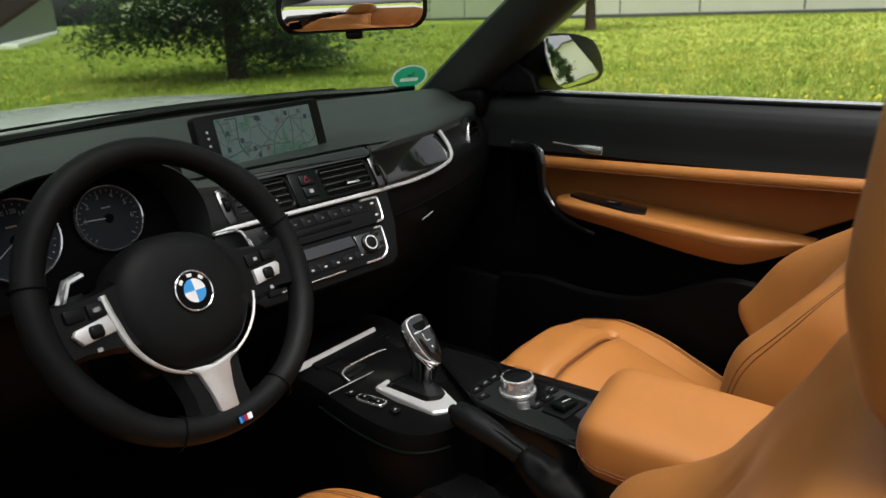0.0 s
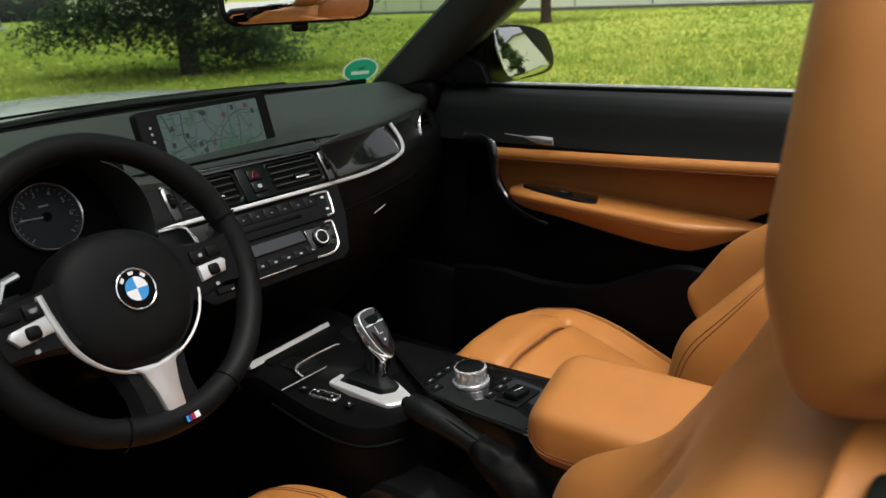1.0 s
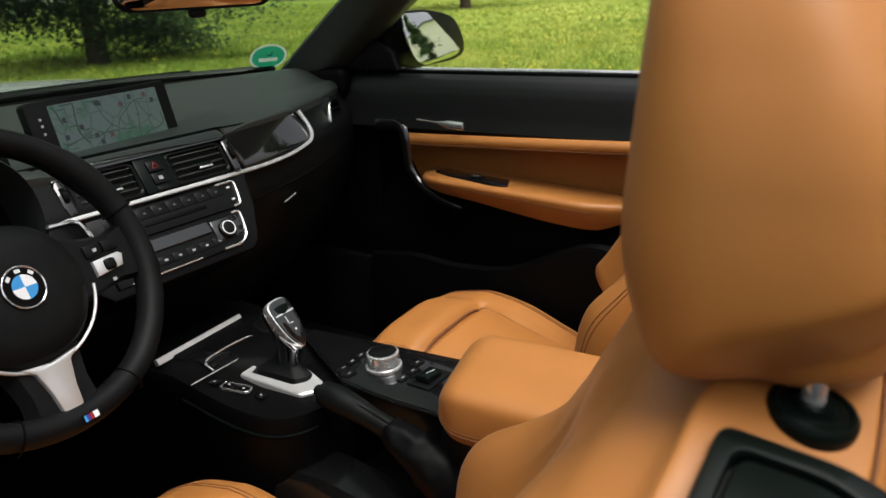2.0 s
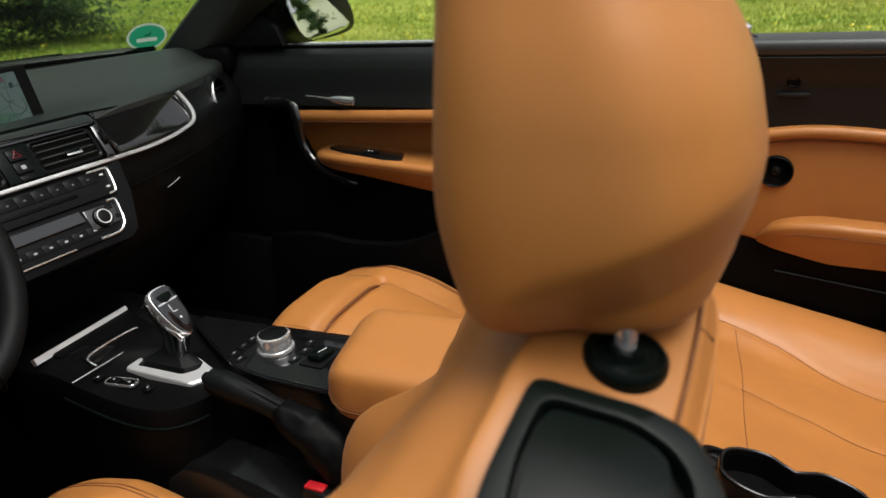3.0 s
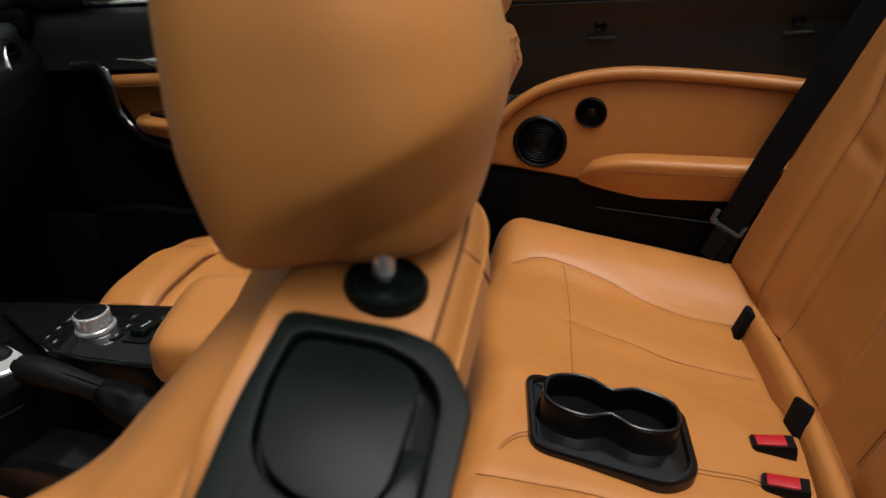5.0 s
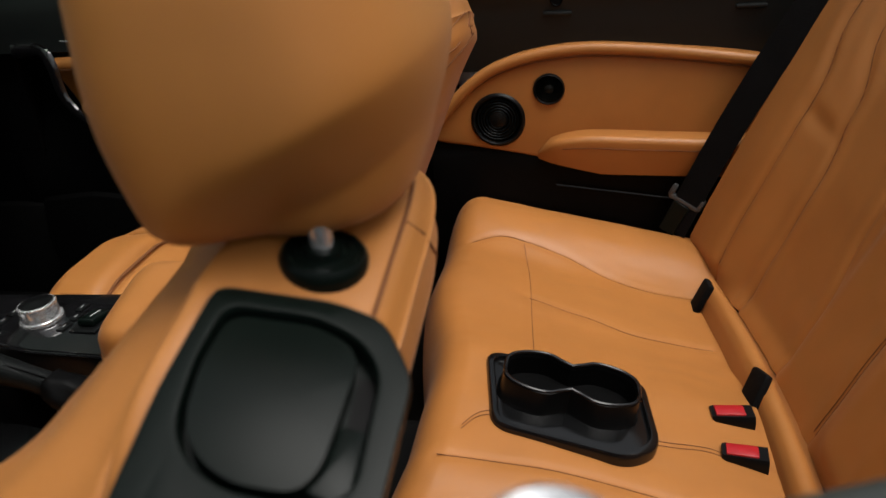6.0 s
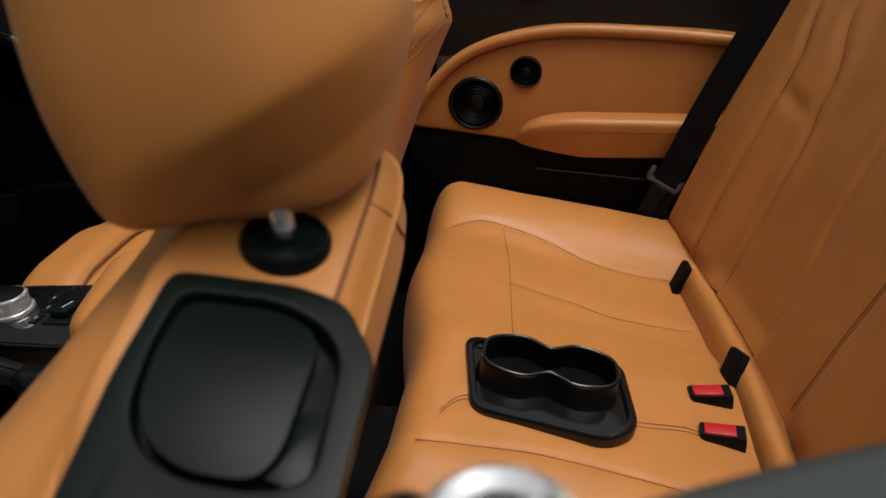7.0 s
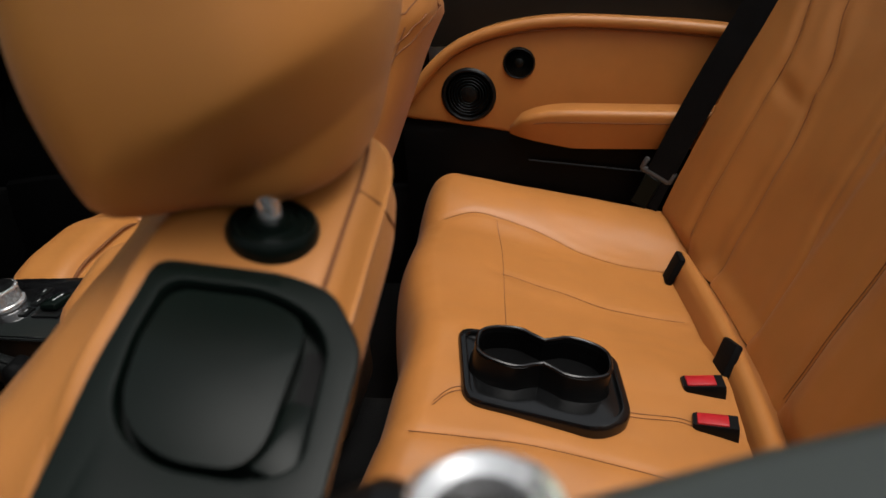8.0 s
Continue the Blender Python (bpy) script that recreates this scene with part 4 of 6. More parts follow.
# outer vent at the passenger's end
ov = thing("air_vent", (0.53, 0.33, 0.86), "black outer air vent with a chrome crescent", "air vent")
OVM = axes((0.535, 0.318, 0.866), (0.93, 0.36, 0), (0.0, 0.10, 0.995), (0.36, -0.93, 0.09))
part("surround", lathe([(0.0, -0.03), (0.052, -0.03), (0.050, 0.0), (0.042, 0.006), (0.037, 0.002), (0.036, -0.01), (0, -0.012)], OVM, 36), HARD, ov)
for j in range(4):
    part("slat", rbox((0, -0.021 + 0.014 * j, 0.0), (0.062, 0.002, 0.012), 0.0007, 1, OVM), BLACK, ov)
part("crescent", tube([OVM @ Vector((-0.046 * math.cos(a), 0.046 * math.sin(a), 0.005)) for a in [-1.15 + 2.1 * i / 14 for i in range(15)]],
                      [0.0016 + 0.0032 * math.sin(math.pi * i / 14) for i in range(15)], 8), BRIGHT, ov, "bright chrome crescent")

# radio and climate panels
rd = thing("radio_panel", F @ Vector((-0.02, -0.045, 0)), "black radio panel with a chrome bracket", "radio")
part("plate", prism([(-0.16, -0.021), (0.098, -0.021), (0.094, -0.066), (-0.16, -0.066)], 0.006, 0.002, lo), HARD, rd)
for j in range(8):
    bt = part("button", fbox(-0.125 + 0.0262 * j, -0.033, 0.0062, 0.0256, 0.017, 0.003, 0.0008), HARD, rd)
    part("icon_bar", fbox(-0.125 + 0.0262 * j, -0.033, 0.0080, 0.004, 0.0025, 0.0004, 0), DIM_MARK, bt)
part("disc_slot", fbox(-0.045, -0.051, 0.0068, 0.150, 0.006, 0.002, 0.001), DARK, rd)
for v in (-0.031, -0.052):
    part("icon_bar", fbox(0.084, v, 0.0068, 0.006, 0.003, 0.0006, 0), WHITE_MARK, rd)
part("bracket", fline(spline([(0.062, -0.0225, 0.007), (0.085, -0.0225, 0.007), (0.0965, -0.0235, 0.007), (0.098, -0.030, 0.007), (0.095, -0.050, 0.007), (0.091, -0.062, 0.007), (0.078, -0.064, 0.007)], 4), 0.0022), BRIGHT, rd, "bright chrome bracket")

cl = thing("climate_panel", F @ Vector((-0.02, -0.1, 0)), "black climate panel with a round temperature knob", "climate control")
part("plate", prism([(-0.16, -0.072), (0.081, -0.072), (0.074, -0.118), (0.060, -0.128), (-0.16, -0.128)], 0.006, 0.002, lo), HARD, cl)
part("display", rbox((0, 0, 0), (0.165, 0.020, 0.003), 0.001, 1, F @ Matrix.Translation((-0.066, -0.084, 0.0072)) @ Matrix.Rotation(radians(-10), 4, "X")), PIANO, cl, "glossy black climate display")
part("knob_block", fbox(0.046, -0.094, 0.0068, 0.052, 0.034, 0.004, 0.002), PIANO, cl)
for j in range(7):
    bt = part("button", fbox(-0.125 + 0.0245 * j, -0.110, 0.0062, 0.0238, 0.013, 0.003, 0.0008), HARD, cl)
    part("icon_bar", fbox(-0.125 + 0.0245 * j, -0.110, 0.0080, 0.005, 0.003, 0.0004, 0), GREY_MARK, bt)
part("bracket", fline(spline([(0.066, -0.0735, 0.007), (0.076, -0.0735, 0.007), (0.0810, -0.078, 0.007), (0.077, -0.104, 0.007), (0.072, -0.116, 0.007), (0.056, -0.1255, 0.007), (0.024, -0.1255, 0.007)], 4), 0.0022), BRIGHT, cl, "bright chrome bracket")
part("lower_line", fline([(-0.14, -0.1265, 0.007), (-0.02, -0.1265, 0.007)], 0.0014), BRIGHT, cl)
kn = F @ Matrix.Translation((0.044, -0.096, 0.006))
knob = part("knob", lathe([(0, 0.009), (0.0125, 0.009), (0.0150, 0.0075), (0.0165, 0.0), (0, 0.0)], kn, 40), HARD, cl, "round black knob with a bright ring")
part("knob_ring", lathe([(0.0100, 0.0092), (0.0106, 0.0100), (0.0118, 0.0097), (0.0122, 0.0085)], kn, 40), WHITE_ENAMEL, knob, "bright ring")
for q in ((0.064, -0.084), (0.068, -0.101)):
    part("button", fbox(q[0], q[1], 0.007, 0.010, 0.008, 0.004, 0.001), HARD, cl)

# central display
SX = Vector((0.995, 0.06, 0)).normalized()
SM = axes((0.0, 0.345, 0.953), SX, Vector((-0.01, 0.22, 0.975)).normalized(), SX.cross(Vector((-0.01, 0.22, 0.975)).normalized()))
dp = thing("display_screen", (0, 0.36, 0.91), "wide black framed display showing a road map", "display")
part("housing", prism(rounded(0.268, 0.098, 0.008), 0.016, 0.003, SM @ Matrix.Translation((0, 0, -0.012))), HARD, dp)
part("foot", rbox((0, -0.045, -0.03), (0.30, 0.03, 0.06), 0.008, 2, SM), DASH, dp)
MAP = glow_material("map_background", (0.16, 0.22, 0.20), 0.23)
n, l = MAP.node_tree.nodes, MAP.node_tree.links
tc, vor, nz = n.new("ShaderNodeTexCoord"), n.new("ShaderNodeTexVoronoi"), n.new("ShaderNodeTexNoise")
vor.feature = "DISTANCE_TO_EDGE"
vor.inputs["Scale"].default_value = 34
nz.inputs["Scale"].default_value = 22
cr = n.new("ShaderNodeValToRGB")
cr.color_ramp.elements[0].position, cr.color_ramp.elements[0].color = 0.0, (0.07, 0.15, 0.12, 1)
cr.color_ramp.elements[1].position, cr.color_ramp.elements[1].color = 0.045, (0.17, 0.27, 0.25, 1)
cr2 = n.new("ShaderNodeValToRGB")
cr2.color_ramp.elements[0].position, cr2.color_ramp.elements[0].color = 0.56, (1, 1, 1, 1)
cr2.color_ramp.elements[1].position, cr2.color_ramp.elements[1].color = 0.64, (0.42, 0.85, 0.58, 1)
mu = n.new("ShaderNodeMix")
mu.data_type, mu.blend_type = "RGBA", "MULTIPLY"
mu.inputs[0].default_value = 1.0
l.new(tc.outputs["Object"], vor.inputs["Vector"])
l.new(tc.outputs["Object"], nz.inputs["Vector"])
l.new(vor.outputs[0], cr.inputs[0])
l.new(nz.outputs[0], cr2.inputs[0])
l.new(cr.outputs[0], mu.inputs[6])
l.new(cr2.outputs[0], mu.inputs[7])
l.new(mu.outputs[2], n["Principled BSDF"].inputs["Emission Color"])
pm = part("map", prism(rounded(0.206, 0.082, 0.003), 0.001, 0.0, SM @ Matrix.Translation((0.006, -0.001, 0.0042))), MAP, dp, "lit road map in pale green")
ROAD = glow_material("map_roads", (0.015, 0.05, 0.03), 0.5)
ICON = glow_material("map_icons", (0.006, 0.014, 0.025), 0.5)
PINK = glow_material("map_pink_marks", (0.10, 0.04, 0.05), 0.4)
rr = random.Random(4)
for i in range(9):
    x0, y0 = rr.uniform(-0.09, 0.09), rr.uniform(-0.034, 0.034)
    p = [(x0, y0)]
    a = rr.uniform(0, 6.28)
    for _ in range(5):
        a += rr.uniform(-0.6, 0.6)
        p.append((min(0.104, max(-0.092, p[-1][0] + 0.022 * math.cos(a))), min(0.037, max(-0.038, p[-1][1] + 0.022 * math.sin(a)))))
    part("map_road", tube([SM @ Vector((q.x, q.y, 0.0053)) for q in spline([(x, y, 0) for x, y in p], 4)], 0.0008 + 0.0007 * (i % 3 == 0), 4, 0.3, up=FN), ROAD, pm)
for i in range(12):
    x, y = rr.uniform(-0.085, 0.10), rr.uniform(-0.03, 0.034)
    part("map_icon", rbox((x, y, 0.0056), (0.007, 0.008, 0.0006), 0.0002, 1, SM), PINK if i in (2, 7, 9) else ICON, pm)
for i in range(14):
    x, y = rr.uniform(-0.085, 0.085), rr.uniform(-0.034, 0.036)
    part("label_bar", rbox((x, y, 0.0054), (rr.uniform(0.008, 0.02), 0.0016, 0.0003), 0, 1, SM), ROAD, pm)
for y in (0.022, 0.012, 0.0):
    part("side_icon", rbox((-0.114, y, 0.0045), (0.004, 0.004, 0.0005), 0, 1, SM), GREY_MARK, dp)

# instrument cluster
cw = thing("instrument_cluster", (-0.41, 0.2, 0.85), "black instrument cluster with chrome ringed dials", "instrument cluster")
hl = []
for y, k in ((0.34, 0.80), (0.25, 0.95), (0.16, 1.0), (0.125, 1.0), (0.120, 0.985), (0.128, 0.95), (0.20, 0.90)):
    hl.append([Vector((-0.412 + 0.152 * k * sp(math.cos(a), 0.75), y, 0.885 + 0.115 * k * sp(math.sin(a), 0.8))) for a in [math.pi * (1.08 - 1.16 * i / 32) for i in range(33)]])
part("hood", loft(hl, cap=False, closed=False), DASH, cw, "black arched hood", sharp=60)
CM = axes((-0.41, 0.185, 0.915), (1, 0, 0), (0, 0.30, 0.954), (0, -0.954, 0.30))
part("back_plate", prism(rounded(0.33, 0.15, 0.03), 0.01, 0.0, CM @ Matrix.Translation((0, 0, -0.014))), DARK, cw)
for cx, cy, rad, num in ((0.049, 0.003, 0.039, ("1", "2", "3", "4", "5", "6")), (-0.060, 0.003, 0.046, ())):
    D = CM @ Matrix.Translation((cx, cy, 0))
    di = part("dial", lathe([(0, 0), (rad, 0), (rad, 0.001), (0, 0.001)], D, 48), DIAL, cw, "dark round dial")
    part("dial_ring", lathe([(rad, 0.0), (rad + 0.0005, 0.006), (rad + 0.002, 0.007), (rad + 0.003, 0.0)], D, 48), BRIGHT, di, "satin chrome ring")
    for j in range(25):
        q = radians(225 - 270 * j / 24)
        w = 0.005 if j % 4 == 0 else 0.0025
        part("tick", rbox((rad * 0.93 - w / 2, 0, 0.0013), (w, 0.0007, 0.0003), 0, 1, D @ Matrix.Rotation(q, 4, "Z")), GREY_MARK, di)
    for j, tx in enumerate(num):
        q = radians(176 - 36 * j)
        text("figure", tx, D @ Matrix.Translation((rad * 0.74 * math.cos(q), rad * 0.74 * math.sin(q), 0.0014)), 0.009, GREY_MARK, di)
    if not num:
        for tx, q in (("100", 105), ("120", 82), ("140", 60), ("160", 38)):
            text("figure", tx, D @ Matrix.Translation((rad * 0.72 * math.cos(radians(q)), rad * 0.72 * math.sin(radians(q)), 0.0014)), 0.0075, GREY_MARK, di)
    part("needle", rbox((-rad * 0.42, 0.0, 0.003), (rad * 0.8, 0.0011, 0.001), 0, 1, D @ Matrix.Rotation(radians(-4 if num else 35), 4, "Z")), WHITE_MARK, di)
    part("writing_bar", rbox((0, rad * 0.35, 0.0014), (0.012, 0.0022, 0.0003), 0, 1, D), GREY_MARK, di)
    part("hub", lathe([(0, 0.004), (0.005, 0.004), (0.006, 0.001)], D, 20), DARK, di)
# switch block left of the wheel
ls = thing("light_switch", (-0.60, 0.2, 0.82), "black light switch block with grey marks", "switch")
part("plate", rbox((-0.605, 0.205, 0.82), (0.10, 0.03, 0.08), 0.006, 2), HARD, ls)
for z in (0.835, 0.815):
    part("icon_bar", rbox((-0.575, 0.1895, z), (0.012, 0.002, 0.005), 0, 1), GREY_MARK, ls)

# ---- steering wheel ----
TW = radians(25)
W = axes((-0.368, 0.026, 0.852), (1, 0, 0), (0, math.sin(TW), math.cos(TW)), (0, -math.cos(TW), math.sin(TW))) @ Matrix.Rotation(radians(5), 4, "Y")
sw = thing("steering_wheel", W.translation, "black leather sports steering wheel with satin metal spokes", "steering wheel")
NR = 72
rim = []
for i in range(NR + 1):
    a = 2 * math.pi * i / NR
    thick = 0.0165 + 0.0028 * math.exp(-((abs((a % math.pi) - 0.62)) / 0.22) ** 2)
    ctr = Vector((0.006 + 0.1625 * math.cos(a), 0.010 + 0.1625 * math.sin(a) * (1 - 0.02 * step(0.8, 1, -math.sin(a))), 0))
    od = Vector((math.cos(a), math.sin(a), 0))
    rim.append([W @ (ctr + od * thick * 0.93 * math.cos(b) + Vector((0, 0, thick * 1.06 * math.sin(b)))) for b in (2 * math.pi * j / 18 for j in range(18))])
bm = loft(rim, cap=False)
bmesh.ops.remove_doubles(bm, verts=bm.verts, dist=1e-6)
rim_ob = part("rim", bm, RIM_LEATHER, sw, "thick black leather rim")
for a in (15, 165, 245, 295):
    q = radians(a)
    part("rim_joint", lathe([(0.0178, -0.0012), (0.0192, -0.0006), (0.0192, 0.0006), (0.0178, 0.0012)],
                            W @ Matrix.Translation((0.006 + 0.1625 * math.cos(q), 0.010 + 0.1625 * math.sin(q), 0)) @ Matrix.Rotation(q, 4, "Z") @ Matrix.Rotation(radians(90), 4, "X"), 24), DARK, rim_ob)
hubo = [(0.083 * sp(math.cos(a), 0.86) * (1.0 - 0.10 * max(0, -math.sin(a))), 0.078 * sp(math.sin(a), 0.9) - 0.004) for a in (2 * math.pi * i / 48 for i in range(48))]
part("airbag_cover", loft([[W @ Vector((x * k, y * k, z)) for x, y in hubo] for k, z in ((1.0, -0.035), (1.02, -0.012), (0.985, 0.004), (0.90, 0.014), (0.72, 0.0205), (0.45, 0.024), (0.2, 0.025))]), RIM_LEATHER, sw, "domed black airbag cover", sharp=60)
part("column", lathe([(0.045, -0.03), (0.05, -0.10), (0.055, -0.16)], W, 24), DARK, sw)
part("column_shroud", rbox((0, -0.02, -0.10), (0.12, 0.11, 0.14), 0.03, 4, W), BLACK, sw)
eb = part("emblem", lathe([(0, 0.0275), (0.0215, 0.0272), (0.0235, 0.0255), (0.0235, 0.02)], W, 40), DARK, sw, "round blue and white enamel emblem")
part("emblem_ring", lathe([(0.0215, 0.0274), (0.0225, 0.0282), (0.0235, 0.0274)], W, 40), BRIGHT, eb)
for j in range(4):
    q0 = math.pi / 2 * j
    fan = bmesh.new()
    vs = [fan.verts.new(W @ Vector((0, 0, 0.0285)))] + [fan.verts.new(W @ Vector((0.0135 * math.cos(q0 + math.pi / 2 * i / 8), 0.0135 * math.sin(q0 + math.pi / 2 * i / 8), 0.0282))) for i in range(9)]
    for i in range(8):
        fan.faces.new((vs[0], vs[i + 1], vs[i + 2]))
    part("emblem_field", fan, BLUE if j in (1, 3) else WHITE_ENAMEL, eb)
for q in (135, 90, 45):
    part("emblem_mark", rbox((0, 0.0178, 0.0276), (0.006, 0.0038, 0.0006), 0.0002, 1, W @ Matrix.Rotation(radians(q - 90), 4, "Z")), WHITE_ENAMEL, eb)
# lower spoke with its satin metal fork
part("lower_spoke", loft([[W @ Vector((x * s_, y, z)) for x, z in ((-1, -0.012), (-0.8, 0.004), (0.8, 0.004), (1, -0.012), (0.7, -0.022), (-0.7, -0.022))]
                          for y, s_ in ((-0.065, 0.052), (-0.085, 0.045), (-0.11, 0.040), (-0.135, 0.042), (-0.150, 0.048))]), RIM_LEATHER, sw, sharp=50)
fork_l = [(-0.011, -0.150), (0.011, -0.150), (0.0145, -0.118), (0.021, -0.092), (0.034, -0.0815), (0.0, -0.0865), (-0.034, -0.0815), (-0.021, -0.092), (-0.0145, -0.118)]
part("spoke_fork", prism(fork_l, 0.010, 0.003, W @ Matrix.Translation((0, 0.004, 0.0))), CHROME, sw, "satin metal fork of the lower spoke")
arc = [W @ Vector((0.086 * math.cos(a), 0.0825 * math.sin(a) - 0.004, 0.004 + 0.006 * abs(math.cos(a)))) for a in [radians(192 + 156 * i / 40) for i in range(41)]]
arc = [W @ Vector((-0.0915, 0.026, 0.011)), W @ Vector((-0.0895, 0.006, 0.011))] + arc
part("metal_arc", tube(arc, [0.0016 + 0.0022 * (1 - step(0, 0.35, i / 42)) + 0.0004 for i in range(43)], 8, 0.9, up=W.to_3x3() @ Vector((0, 0, 1))), CHROME, sw, "satin metal arc")
for s in (-1, 1):
    arm = part("side_spoke", loft([[W @ Vector((s * x, y0 + hh * q[0], z0 + q[1])) for q in ((1, -0.004), (0.85, 0.006), (-0.85, 0.006), (-1, -0.004), (-0.7, -0.016), (0.7, -0.016))]
                             for x, y0, hh, z0 in ((0.07, 0.0, 0.040, 0.004), (0.095, 0.0, 0.034, 0.004), (0.125, 0.0, 0.030, 0.002), (0.145, 0.002, 0.034, 0.0), (0.155, 0.002, 0.036, 0.0))]), HARD, sw, sharp=50)
    part("spoke_bar", prism([(0.092, -0.017), (0.128, -0.013), (0.133, 0.000), (0.128, 0.004), (0.092, 0.002)], 0.006, 0.002,
                            W @ Matrix.Diagonal((s, 1, 1, 1)) @ Matrix.Translation((0.111, -0.006, 0.009)) @ Matrix.Rotation(radians(-12 if s < 0 else 0), 4, "Z") @ Matrix.Translation((-0.111, 0.006, 0))), CHROME, arm, "satin metal thumb bar")
    part("rocker", rbox((s * 0.111, -0.007, 0.0155), (0.015, 0.014, 0.008), 0.004, 3, W), HARD, arm)
    part("button", rbox((s * 0.100, 0.014, 0.010), (0.022, 0.016, 0.006), 0.002, 2, W), HARD, arm)
    part("button", rbox((s * 0.124, 0.015, 0.009), (0.020, 0.014, 0.006), 0.002, 2, W), HARD, arm)
    part("icon_bar", rbox((s * 0.102, 0.014, 0.0133), (0.005, 0.004, 0.0004), 0, 1, W), GREY_MARK, arm)
    part("icon_bar", rbox((s * 0.112, -0.025, 0.0105), (0.005, 0.004, 0.0004), 0, 1, W), GREY_MARK, arm)
    pad = [(0.070, 0.030), (0.082, 0.062), (0.112, 0.060), (0.128, 0.052), (0.132, 0.030), (0.118, -0.004), (0.09, 0.0)]
    pd = part("paddle", prism(pad, 0.006, 0.002, W @ Matrix.Diagonal((s, 1, 1, 1)) @ Matrix.Translation((0.012 if s > 0 else 0.004, 0.0 if s > 0 else -0.022, -0.040))), HARD, sw, "black gearshift paddle with a bright edge")
    part("paddle_edge", tube([W @ Vector((s * (x + (0.012 if s > 0 else 0.004)), y - (0.0 if s > 0 else 0.022), -0.033)) for x, y in (((0.080, 0.0615), (0.110, 0.0605), (0.120, 0.056), (0.127, 0.040), (0.130, 0.012)) if s > 0 else ((0.078, 0.080), (0.096, 0.076), (0.110, 0.054), (0.121, 0.028)))], 0.0036 if s > 0 else 0.0060, 8, 0.7), BRIGHT, pd)
text("spoke_mark", "LIM", W @ Matrix.Translation((-0.102, 0.0145, 0.0134)), 0.006, GREY_MARK, sw)
bd = part("rim_badge", rbox((0.006, -0.152, 0.0185), (0.020, 0.009, 0.002), 0.0005, 1, W), DARK, sw, "small badge with coloured stripes")
for x, mt in ((-0.007, BLUE), (-0.0035, material("violet_stripe", (0.05, 0.03, 0.25), 0.4)), (0.0, RED), (0.0055, WHITE_ENAMEL)):
    part("stripe", rbox((x, -0.152, 0.0197), (0.0028 if x < 0.005 else 0.006, 0.007, 0.0006), 0, 1, W @ Matrix.Translation((0.006, 0, 0))), mt, bd)
# column stalk
part("stalk", tube([W @ Vector((0.05, -0.01, -0.06)), W @ Vector((0.12, 0.01, -0.065)), W @ Vector((0.155, 0.02, -0.066))], [0.008, 0.009, 0.007], 8), BLACK, sw)
# ---- centre console ----
con = thing("centre_console", (0, 0, 0.27), "black centre console between the front seats", "centre console")
co = [(-0.105, 0.26), (-0.118, 0.14), (-0.127, 0.03), (-0.128, -0.045), (-0.112, -0.085), (-0.075, -0.108), (-0.02, -0.118), (0.06, -0.118), (0.105, -0.06), (0.115, 0.10), (0.115, 0.26)]
cp = [(p.x, p.y) for p in spline([(x, y, 0) for x, y in co], 5, True)]


def con_z(y):
    return 0.583 + 0.10 * max(0.0, y - 0.02) * 0.9


bm = loft([[Vector((x * k, y if k > 0.98 else y * k, (con_z(y) if z > 0.5 else 0.0) + dz if z > 0.5 else z)) for x, y in cp]
           for k, z, dz in ((1.02, 0.30, 0), (1.03, 0.52, -0.045), (1.035, 0.6, -0.03), (1.01, 0.6, -0.006), (0.985, 0.6, 0.0), (0.5, 0.6, 0.0), (0.05, 0.6, 0.0))])
part("body", bm, DARK, con, "black console body", sharp=50)
part("edge_line", tube([Vector((x * 1.04, y, con_z(y) - 0.026)) for x, y in cp[6:26]], 0.002, 6), SATIN, con)
part("tunnel", rbox((-0.0, -0.30, 0.35), (0.17, 0.86, 0.20), 0.04, 4), CARPET, con)
part("side_ledge", loft([[Vector((-0.055, y, z + 0.004)), Vector((-0.112, y, z)), Vector((-0.128, y, z - 0.02)), Vector((-0.135, y, z - 0.10)), Vector((-0.05, y, z - 0.10))] for y, z in ((0.0, 0.475), (-0.05, 0.495), (-0.14, 0.500), (-0.20, 0.49), (-0.34, 0.45))]), GLOSS, con)
# storage bin ahead of the selector, with bright edges
bz = 0.605
part("storage_bin", rbox((0.0, 0.20, bz - 0.004), (0.175, 0.09, 0.012), 0.004, 2), DARK, con)
part("bin_edge", rbox((0, 0, 0), (0.182, 0.009, 0.011), 0.0007, 1, Matrix.Translation((-0.024, 0.181, bz + 0.002)) @ Matrix.Rotation(radians(2), 4, "Z") @ Matrix.Rotation(radians(-28), 4, "X")), CHROME, con, "satin chrome edge", sharp=20)
part("roller_cover", rbox((0.005, 0.125, bz - 0.006), (0.165, 0.055, 0.012), 0.004, 2), PIANO, con, "gloss black roller cover")
part("cover_edge", tube(spline([(-0.082, 0.088, 0.600), (-0.079, 0.108, 0.607), (-0.05, 0.116, 0.608), (0.010, 0.117, 0.606), (0.024, 0.111, 0.604), (0.026, 0.094, 0.598)], 5), 0.0017, 8), BRIGHT, con, "bright chrome edge")
part("cover_line", tube([(-0.126, 0.088, 0.5985), (-0.05, 0.080, 0.6015), (0.030, 0.076, 0.6025)], 0.0009, 6), CHROME, con)
